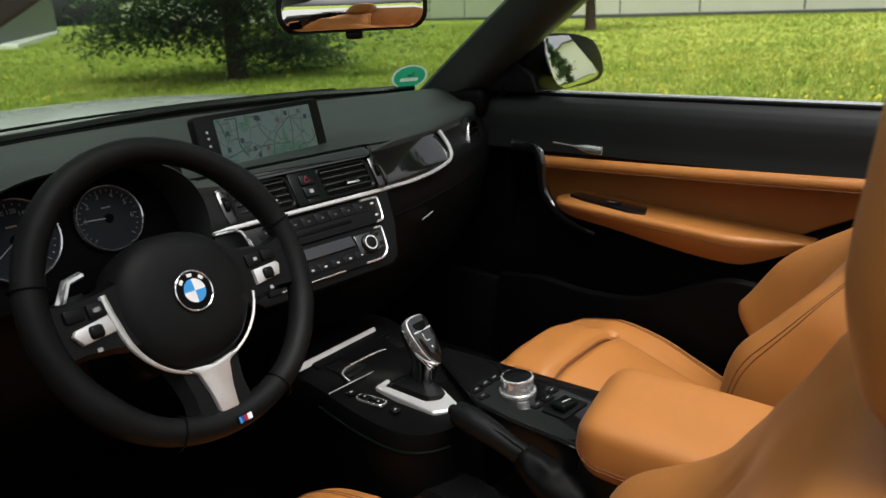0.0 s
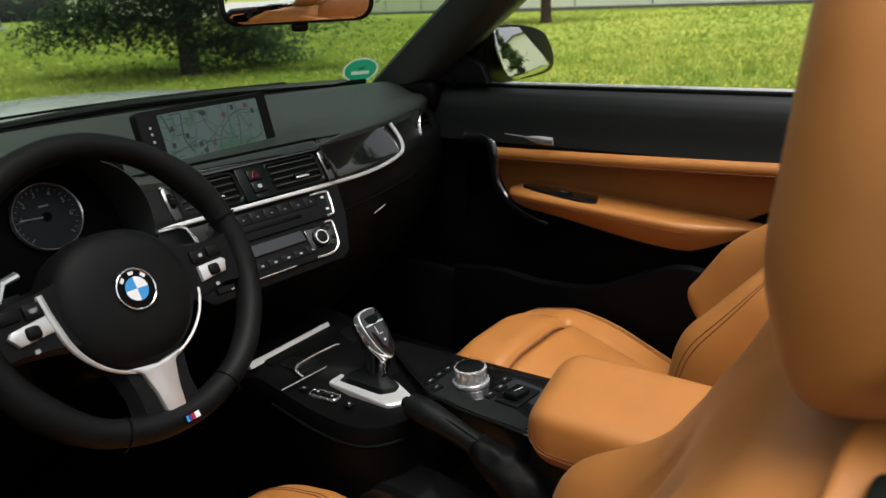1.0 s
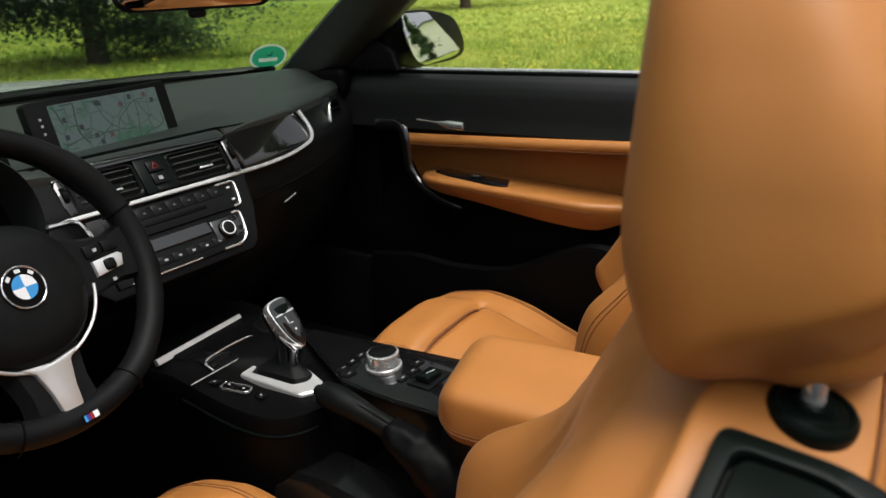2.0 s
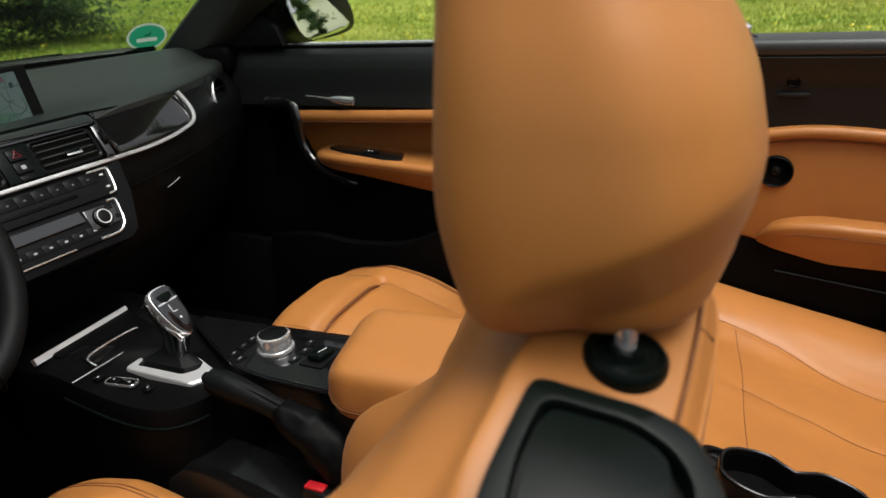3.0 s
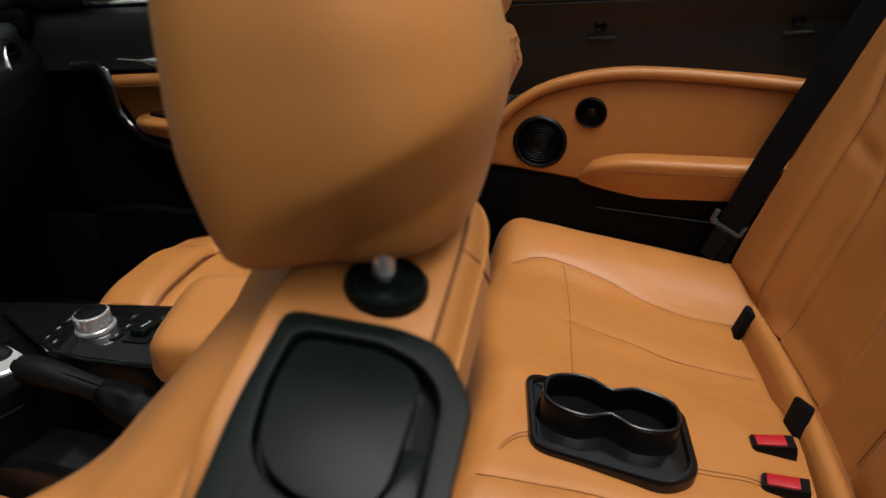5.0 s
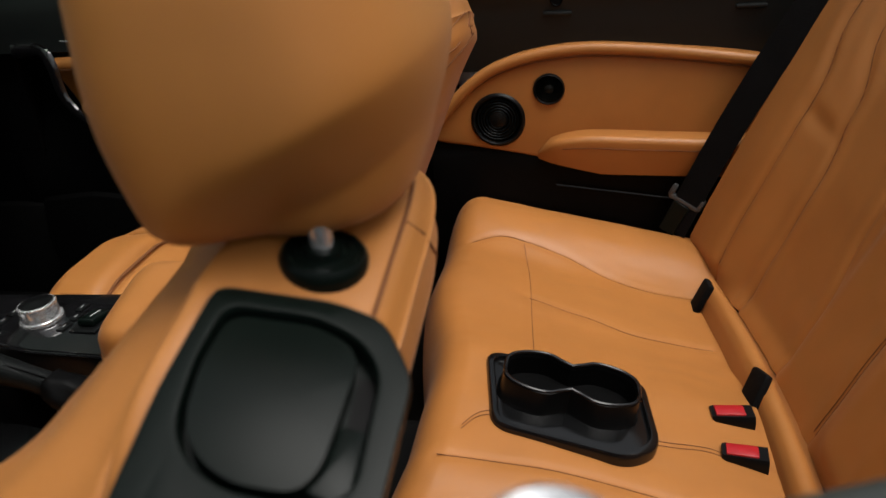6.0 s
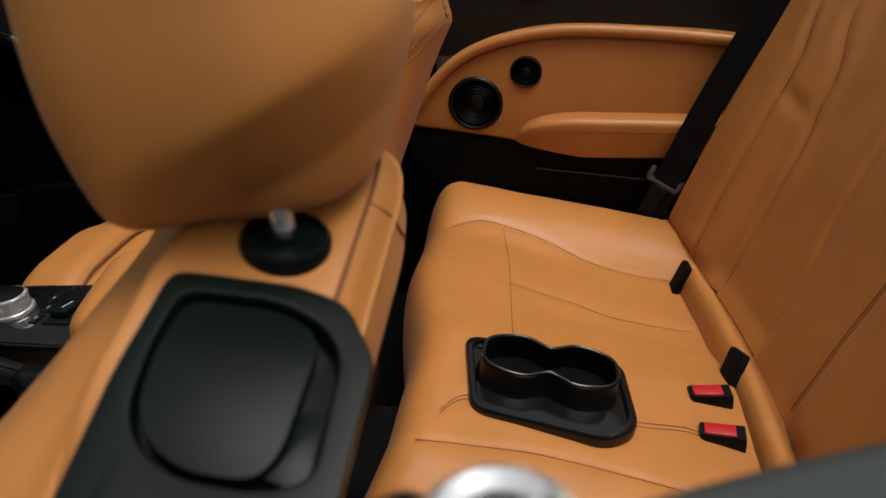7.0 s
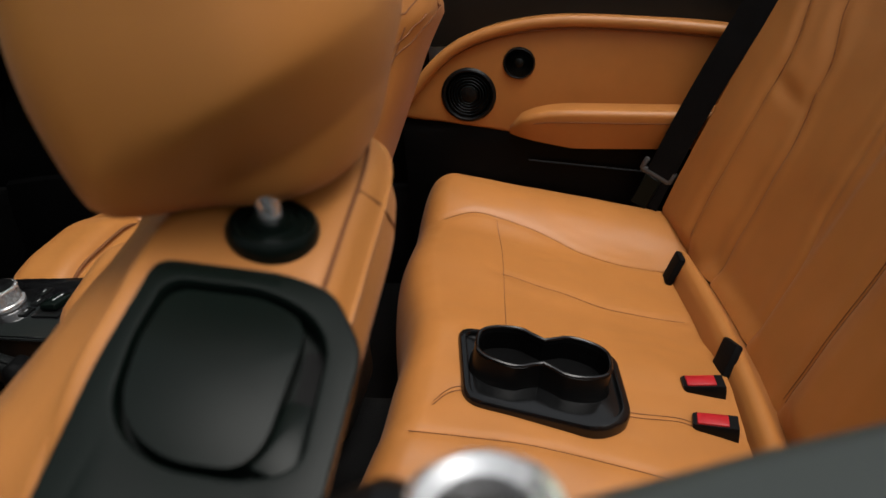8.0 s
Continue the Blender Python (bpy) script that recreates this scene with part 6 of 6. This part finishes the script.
    oo = cornered([(-0.0900, 0.0380), (-0.0960, -0.0140), (-0.0925, -0.0350), (-0.0690, -0.0510), (-0.010, -0.0480), (0.10, -0.0430), (0.10, 0.0), (0.10, 0.0430), (0.0, 0.0425), (-0.040, 0.0425)], 0.008)
    oi = cornered([(-0.0795, 0.0290), (-0.0840, -0.0080), (-0.0785, -0.0270), (-0.0660, -0.0372), (-0.0180, -0.0372), (-0.0100, -0.0200), (-0.0085, 0.0060), (-0.0150, 0.0215), (-0.0270, 0.0300), (-0.0520, 0.0320)], 0.008)
    ii = cornered([(-0.0775, 0.0270), (-0.0820, -0.0080), (-0.0770, -0.0240), (-0.0680, -0.0285), (-0.0230, -0.0250), (-0.0125, -0.0180), (-0.0105, 0.0050), (-0.0165, 0.0200), (-0.0280, 0.0280), (-0.0520, 0.0300)], 0.008)

    def dome(x, y):
        return 0.0155 - 0.0038 * ((x + 0.044) / 0.036) ** 2 - 0.0010 * ((y - 0.002) / 0.030) ** 2

    def inner(k, z):
        return [HM @ Vector((-0.047 + (x + 0.047) * k, -0.010 + (y + 0.010) * k, z if z is not None else dome(-0.047 + (x + 0.047) * k, -0.010 + (y + 0.010) * k))) for x, y in ii]

    def outer(k, z):
        return [HM @ Vector((-0.02 + (x + 0.02) * k, -0.006 + (y + 0.006) * k, z)) for x, y in oo]

    def opening(k, z):
        return [HM @ Vector((-0.047 + (x + 0.047) * k, -0.004 + (y + 0.004) * k, z)) for x, y in oi]

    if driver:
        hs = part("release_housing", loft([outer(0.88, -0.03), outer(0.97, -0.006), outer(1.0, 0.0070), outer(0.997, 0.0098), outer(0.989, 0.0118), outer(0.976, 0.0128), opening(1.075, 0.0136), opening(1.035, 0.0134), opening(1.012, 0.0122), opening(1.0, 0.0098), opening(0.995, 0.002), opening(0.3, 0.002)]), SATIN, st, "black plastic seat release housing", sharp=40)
        part("flap", loft([inner(1.0, 0.0), inner(1.0, 0.0090)] + [inner(k, None) for k in (0.985, 0.96, 0.93, 0.88, 0.8, 0.7, 0.58, 0.45, 0.3, 0.15, 0.03)]), SATIN, hs, "black release flap", sharp=50)
        # thin dark plate on the floor: shade of a deeper recess put into colour
        part("recess_shade", prism(cornered([(-0.0680, -0.0366), (-0.0680, -0.0290), (-0.0440, -0.0290), (-0.0440, -0.0366)], 0.002), 0.0006, 0.0, HM @ Matrix.Translation((0, 0, 0.0024))), DARK, hs, "dark plate painted as shade of the finger recess")
        part("finger_ledge", prism(cornered([(-0.0430, -0.0368), (-0.0430, -0.0270), (-0.0230, -0.0245), (-0.0160, -0.0200), (-0.0140, -0.0300), (-0.0180, -0.0368)], 0.002), 0.0070, 0.001, HM @ Matrix.Translation((0, 0, 0.0022))), SATIN, hs, "black finger ledge")
    # headrest
    hc = Vector((cx - mid * 0.027, top, 0))
    ctrl = [(0.0, -0.645, -0.766, 0.82), (0.02, -0.640, -0.777, 0.875), (0.045, -0.632, -0.783, 0.890), (0.065, -0.630, -0.787, 0.905), (0.12, -0.636, -0.776, 0.895), (0.17, -0.640, -0.746, 0.775), (0.22, -0.648, -0.714, 0.60)]

    def rest(h):
        for p, q in zip(ctrl, ctrl[1:]):
            if h <= q[0]:
                f = max(0.0, (h - p[0]) / (q[0] - p[0]))
                return [a + (b - a) * f for a, b in zip(p[1:], q[1:])]
        return list(ctrl[-1][1:])

    lp = []
    levels = [(0.0, 0.50), (0.0, 0.72), (0.0015, 0.86), (0.005, 0.95), (0.010, 0.99)] + [(0.016 + 0.003 * i, 1.0) for i in range(48)] + [(0.17, 1.0), (0.19, 0.98), (0.205, 0.94), (0.216, 0.87), (0.222, 0.75), (0.225, 0.5)]
    for h, k in levels:
        sm = [sum(c) / 5 for c in zip(*(rest(max(0.0, h + dd)) for dd in (-0.016, -0.008, 0, 0.008, 0.016)))]
        ya, yb, wide = sm
        row = []
        for a in (2 * math.pi * j / 120 for j in range(120)):
            x, y = 0.111 * wide * k * sp(math.cos(a), 0.90), (ya + yb) / 2 + (ya - yb) / 2 * k * sp(math.sin(a), 0.60)
            z = 0.956 + h * 1.013
            z -= 0.004 * step(-0.66, -0.73, y) * (1 - step(0.0, 0.06, h))
            # the lower rear is cut away under a slanted crease
            below = (1.000 + 0.47 * (-0.718 - y)) - z
            cut = min(0.031, 0.85 * (below + math.sqrt(below * below + 0.0025 ** 2)) / 2) * step(-0.655, -0.715, y)
            x *= 1 - cut / 0.105
            if y < (ya + yb) / 2:
                y += 0.16 * cut
            row.append(Vector((hc.x + x, sy + y, z)))
        lp.append(row)
    part("headrest", loft(lp), LEATHER, st, "rounded tan leather headrest", sharp=80)
    for s2 in (1, -1):
        po = hc + Vector((-mid * 0.045 if s2 == -mid else mid * 0.057, -0.020, 0))
        part("post", lathe([(0.0055, 0.0), (0.0055, 0.044)], Matrix.Translation(po + Vector((0, 0, 0.930))), 16), BRIGHT, st, "chrome headrest post")
        cm = Matrix.Translation(po + Vector((0, 0, 0.9430))) @ Matrix.Rotation(radians(10), 4, "X") @ Matrix.Rotation(radians(4 * s2), 4, "Y")
        part("post_collar", lathe([(0, -0.02), (0.0195, -0.02), (0.0208, -0.001), (0.0204, 0.0025), (0.0185, 0.0048), (0.0165, 0.0046), (0.0155, 0.0034), (0.0100, 0.0036), (0.0088, 0.0075), (0.0, 0.0078)], cm, 40), SATIN, st, "black post collar")
    return st


seat(-0.372, 0.0, "tan leather driver's sports seat with a black release housing", True, c1=0.048)
seat(0.365, 0.0, "tan leather passenger's sports seat beside the door", False, -0.630, -0.42, 0.122, 0.175)
for s in (-1, 1):
    bk = thing("belt_buckle", (s * 0.105, -0.30, 0.45), "front seat belt buckle with a red button", "belt buckle", "front belt buckles")
    part("stalk", tube([(s * 0.125, -0.33, 0.40), (s * 0.118, -0.315, 0.46)], 0.010, 8), DARK, bk)
    part("casing", rbox((s * 0.116, -0.305, 0.485), (0.020, 0.040, 0.06), 0.005, 2), HARD, bk)
    part("button", rbox((s * 0.114, -0.300, 0.516), (0.014, 0.028, 0.006), 0.002, 2), RED, bk, "red release button")

# ---- rear bench ----
rb = thing("rear_bench", (0, -0.9, 0.3), "tan leather rear bench with two sculpted seats", "rear bench")


def bench_z(x, y):
    t = (-0.62 - y) / 0.45
    ax = abs(x)
    out = step(0.28, 0.55, ax)
    z = 0.543 - 0.022 * out - (0.250 - 0.035 * out) * (-0.655 - y)
    z += 0.016 * (1 - step(0.09, 0.19, ax))
    z -= 0.016 * step(0.16, 0.26, ax) * (1 - step(0.42, 0.52, ax)) * (0.4 + 0.6 * step(0.1, 0.5, t))
    z += 0.028 * step(0.42, 0.56, ax)
    z -= 0.032 * step(0.57, 0.650, ax) ** 1.3
    return z


def bench_f(u, v):
    x = -0.635 + 1.27 * u
    front = -0.590 - 0.046 * (1 - step(0.06, 0.32, abs(x)))
    y0 = front - 0.075
    if v < 0.22:
        q = v / 0.22
        a = q * math.pi / 2
        return (x, front - 0.075 * (1 - math.cos(a)), bench_z(x, y0) - 0.065 * (1 - math.sin(a)) - 0.20 * (1 - q) ** 3)
    y = y0 + (-1.075 - y0) * (v - 0.22) / 0.78
    return (x, y, bench_z(x, y))


BENCH_SEAMS = []
for s in (1, -1):
    BENCH_SEAMS += [("seam", [(s * 0.444, -0.662), (s * 0.474, -0.70), (s * 0.479, -0.738), (s * 0.466, -0.82), (s * 0.436, -0.90), (s * 0.425, -0.97), (s * 0.434, -1.05)], 0.0050),
                    ("seam", [(s * 0.47, -0.750), (s * 0.40, -0.762), (s * 0.324, -0.771), (s * 0.22, -0.780), (s * 0.135, -0.788)], 0.0024),
                    ("seam", [(s * 0.300, -0.770), (s * 0.288, -0.861), (s * 0.272, -0.917), (s * 0.270, -0.97), (s * 0.279, -1.045)], 0.0036)]
BENCH_SEAMS += [("stitching", [(-0.050, -0.719), (-0.018, -0.742), (-0.008, -0.80), (0.0, -0.88), (0.004, -0.942), (0.014, -0.994), (0.011, -1.021), (0.007, -1.08)], 0.0030),
                ("seam", [(-0.100, -0.700), (-0.090, -0.764), (-0.084, -0.814), (-0.081, -0.888), (-0.085, -0.963), (-0.092, -1.05)], 0.0045)]
BENCH_LINES = [(nm, [(p.x, p.y) for p in spline([(a, b, 0) for a, b in pts], 10)], dp) for nm, pts, dp in BENCH_SEAMS]


BENCH_BOX = {id(ln): (min(a for a, b in ln) - 0.04, max(a for a, b in ln) + 0.04, min(b for a, b in ln) - 0.04, max(b for a, b in ln) + 0.04) for nm, ln, dp in BENCH_LINES}


def bench_top(x, y):
    """The cushion's height with its seams drawn in and slight puckers beside them."""
    z = bench_z(x, y)
    for nm, line, dp in BENCH_LINES:
        box = BENCH_BOX[id(line)]
        if not (box[0] < x < box[1] and box[2] < y < box[3]):
            continue
        d2 = min((x - a) ** 2 + (y - b) ** 2 for a, b in line)
        if d2 < 0.0016:
            d = math.sqrt(d2)
            z += dp * (0.10 * math.exp(-((d - 0.022) / 0.016) ** 2) - 0.5 * math.exp(-(d / 0.007) ** 2))
    return z + 0.0016 * wrinkle.noise(Vector((x * 14, y * 14, 0.3))) + 0.0006 * wrinkle.noise(Vector((x * 45, y * 30, 2.3)))


def bench_skin(u, v):
    x, y, z = bench_f(u, v)
    return (x, y, z + (bench_top(x, y) - bench_z(x, y)))


part("cushion", shell(300, 130, bench_skin, (0, 0, -0.05)), LEATHER, rb, "tan leather bench cushion", sharp=70)
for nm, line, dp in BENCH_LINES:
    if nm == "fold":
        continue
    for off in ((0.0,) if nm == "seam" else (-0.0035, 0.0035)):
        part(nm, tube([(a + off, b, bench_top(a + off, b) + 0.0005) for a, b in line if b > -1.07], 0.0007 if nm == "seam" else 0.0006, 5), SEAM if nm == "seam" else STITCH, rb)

# ledge with the child-seat anchors, and the backrest
def ledge_y(x):
    return -1.118 + 0.22 * x * x


part("rear_ledge", loft([[Vector((x, ledge_y(x) + a, b)) for a, b in ((0.005, 0.37), (0.054, 0.385), (0.046, 0.415), (0.036, 0.448), (0.030, 0.463), (0.022, 0.4685), (0.012, 0.466), (0.004, 0.450), (-0.02, 0.42), (-0.04, 0.37))]
                         for x in [-0.432, -0.43, -0.42] + [-0.40 + 0.8 * i / 20 for i in range(21)] + [0.42, 0.43, 0.432]]), LEATHER, rb, "tan leather ledge", sharp=60)


BACK_SEAMS = []
for s in (1, -1):
    for nm, xs in (("seam", (0.480, 0.486, 0.485, 0.487, 0.511)), ("seam", (0.398, 0.402, 0.406, 0.427, 0.455)), ("fold", (0.228, 0.230, 0.255, 0.262, 0.266)), ("stitching", (0.084, 0.082, 0.080, 0.078, 0.076))):
        BACK_SEAMS.append((nm, [s * x for x in xs]))


def along(xs, v):
    f = min(3.999, max(0.0, v / 0.74 * 4))
    k = int(f)
    return xs[k] + (xs[k + 1] - xs[k]) * step(0, 1, f - k)


def back_pt(x, v):
    ax = abs(x)
    y, z = ledge_y(x) - 0.012 - 0.250 * v, 0.43 + 0.58 * v
    d = 0.028 * step(0.40, 0.54, ax) - 0.018 * (1 - step(0.30, 0.42, abs(ax - 0.33) * 3.2)) * 0.6 + 0.014 * (1 - step(0.03, 0.09, ax))
    d += 0.010 * math.sin(math.pi * v)
    d *= step(0, 0.06, v) * 0.7 + 0.3
    for nm, xs in BACK_SEAMS:
        e = abs(x - along(xs, v))
        if e < 0.05:
            d += (0.0045 if nm == "seam" else 0.003) * (0.4 * math.exp(-((e - 0.016) / 0.012) ** 2) - math.exp(-(e / 0.005) ** 2))
    d += 0.0013 * wrinkle.noise(Vector((x * 14, v * 10, 4.3))) + 0.0004 * wrinkle.noise(Vector((x * 40, v * 24, 1.3)))
    d -= 0.005 * math.exp(-((v - 0.50 - 0.6 * (ax - 0.455)) / 0.022) ** 2 - ((ax - 0.455) / 0.03) ** 2)
    return Vector((x, y + d * 0.92, z + d * 0.38))


part("backrest", shell(240, 70, lambda u, v: back_pt(-0.578 + 1.156 * u, v), (0, -0.06, -0.02)), LEATHER, rb, "tan leather rear backrest", sharp=70)
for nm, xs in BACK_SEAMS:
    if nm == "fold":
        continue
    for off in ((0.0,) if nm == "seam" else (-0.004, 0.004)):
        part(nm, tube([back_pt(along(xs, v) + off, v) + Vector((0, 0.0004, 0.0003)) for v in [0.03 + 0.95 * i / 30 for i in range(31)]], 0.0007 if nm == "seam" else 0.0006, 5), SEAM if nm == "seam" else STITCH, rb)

for x, sg in ((0.405, 1), (0.150, 1), (-0.150, -1), (-0.405, -1)):
    k = 1.3 if abs(x) < 0.3 else 1.0
    fl = thing("anchor_flap", (x, -1.08, 0.40), "black fabric flap of a child-seat anchor", "anchor flap", "anchor flaps")
    part("flap", rbox((0, 0, 0), (0.036 * k, 0.012, 0.060 * k), 0.004, 2, Matrix.Translation((x, ledge_y(x) + 0.040, 0.446)) @ Matrix.Rotation(radians(24), 4, "X") @ Matrix.Rotation(radians((22 if k > 1 else 6) * sg), 4, "Y")), BELT, fl)

# rear belt buckles with red buttons
for x, y, rz in ((0.085, -1.036, 4), (0.014, -1.039, -6)):
    z = bench_z(x, y) - 0.001
    z -= 0.002
    bk = thing("belt_buckle", (x, y, z), "black rear belt buckle with a red button", "belt buckle", "rear belt buckles")
    BM = Matrix.Translation((x, y, z)) @ Matrix.Rotation(radians(rz), 4, "Z")
    part("casing", loft([[BM @ Vector((a * k * 0.85, b * 0.85, c)) for a, c in ((-0.017, -0.02), (-0.017, 0.008), (-0.013, 0.014), (0.013, 0.014), (0.017, 0.008), (0.017, -0.02))] for b, k in ((0.030, 0.8), (0.026, 1.0), (-0.03, 1.05))]), HARD, bk)
    part("button", rbox((0.0, 0.003, 0.0140), (0.019, 0.036, 0.005), 0.002, 2, BM), RED, bk, "red release button")

# cup holder on the middle of the bench
cu = thing("cup_holder", (0.02, -0.83, 0.53), "black plastic double cup holder on the rear bench", "cup holder")
CU = Matrix.Translation((0.024, -0.830, 0.519)) @ Matrix.Rotation(radians(11), 4, "X")
bo = cornered([(0.070, 0.104), (-0.066, 0.081), (-0.078, -0.075), (-0.045, -0.113), (0.070, -0.100)], 0.022, 8)
part("base", loft([[CU @ Vector((x * k, y * k, z)) for x, y in bo] for k, z in ((1.0, -0.025), (1.0, 0.002), (0.985, 0.0065), (0.965, 0.0082), (0.91, 0.0082), (0.895, 0.0065), (0.89, 0.0030), (0.87, 0.0035), (0.3, 0.0035))]), GLOSS, cu, "black base plate", sharp=40)


def peanut(k, n=56):
    out = []
    for i in range(n):
        a = 2 * math.pi * i / n
        r = 0.040 * (1 + 0.0 * a)
        y = 0.082 * sp(math.sin(a), 0.80)
        x = (0.042 - 0.018 * math.exp(-(y / 0.020) ** 2)) * sp(math.cos(a), 0.62)
        out.append((x * k, y * (1 - (1 - k) * 0.55)))
    return out


levels = ((1.06, 0.004), (1.0, 0.010), (0.985, 0.033), (0.975, 0.0362), (0.955, 0.0370), (0.915, 0.0368), (0.90, 0.034), (0.895, 0.029), (0.89, 0.025))
part("cup_insert", loft([[CU @ Vector((0.008 + x, y - 0.003, z)) for x, y in peanut(k)] for k, z in levels], cap=False), HARD, cu, "joined pair of cups", sharp=45)
part("cup_rim", tube([CU @ Vector((0.008 + x, y - 0.003, 0.0362)) for x, y in peanut(0.94)], 0.0026, 8, closed=True), GLOSS, cu, "glossy rounded rim")
# cup insides in a darker black: the shade of deeper cups put into colour
part("cup_inside_shade", loft([[CU @ Vector((0.008 + x, y - 0.003, z)) for x, y in peanut(k)] for k, z in ((0.885, 0.030), (0.87, 0.016), (0.85, 0.0065), (0.5, 0.0055), (0.02, 0.0055))], cap=False), DARK, cu, "cup insides coloured darker for the shade in them", sharp=45)

# rear seat belts
for s in (1, -1):
    sb = thing("seat_belt", (s * 0.6, -1.05, 0.5), "black rear seat belt with a latch tongue", "seat belt", "rear seat belts")
    a, b = Vector((s * 0.592, -1.013, 0.476)), Vector((s * 0.582, -1.236, 0.956))
    wv = Vector((s * 0.42, 0.82, 0.38)).normalized() * 0.0245
    nv = Vector((-s * 0.90, 0.38, 0.18)).normalized() * 0.0012
    pts = [a.lerp(b, i / 10) + Vector((0, 0.012 * math.sin(3.1 * i / 10), 0)) for i in range(11)]
    part("webbing", loft([[p - wv + nv, p + wv + nv, p + wv - nv, p - wv - nv] for p in pts]), BELT, sb, "black webbing")
    TM = axes(a.lerp(b, 0.12) + Vector((0, 0.012, 0)), wv.normalized(), (b - a).normalized(), wv.normalized().cross((b - a).normalized()))
    part("tongue", join(rbox((0, 0, 0.006), (0.060, 0.012, 0.010), 0.004, 2, TM), rbox((-0.028, 0.010, 0.006), (0.010, 0.026, 0.010), 0.004, 2, TM), rbox((0.028, 0.010, 0.006), (0.010, 0.026, 0.010), 0.004, 2, TM)), GREY_PLASTIC, sb, "grey latch tongue")
    part("tongue_plate", rbox((0, -0.034, 0.003), (0.030, 0.060, 0.010), 0.001, 1, TM), SATIN, sb)
    part("tongue_mark", rbox((0.004, -0.022, 0.0084), (0.014, 0.003, 0.0006), 0, 1, TM), WHITE_MARK, sb)
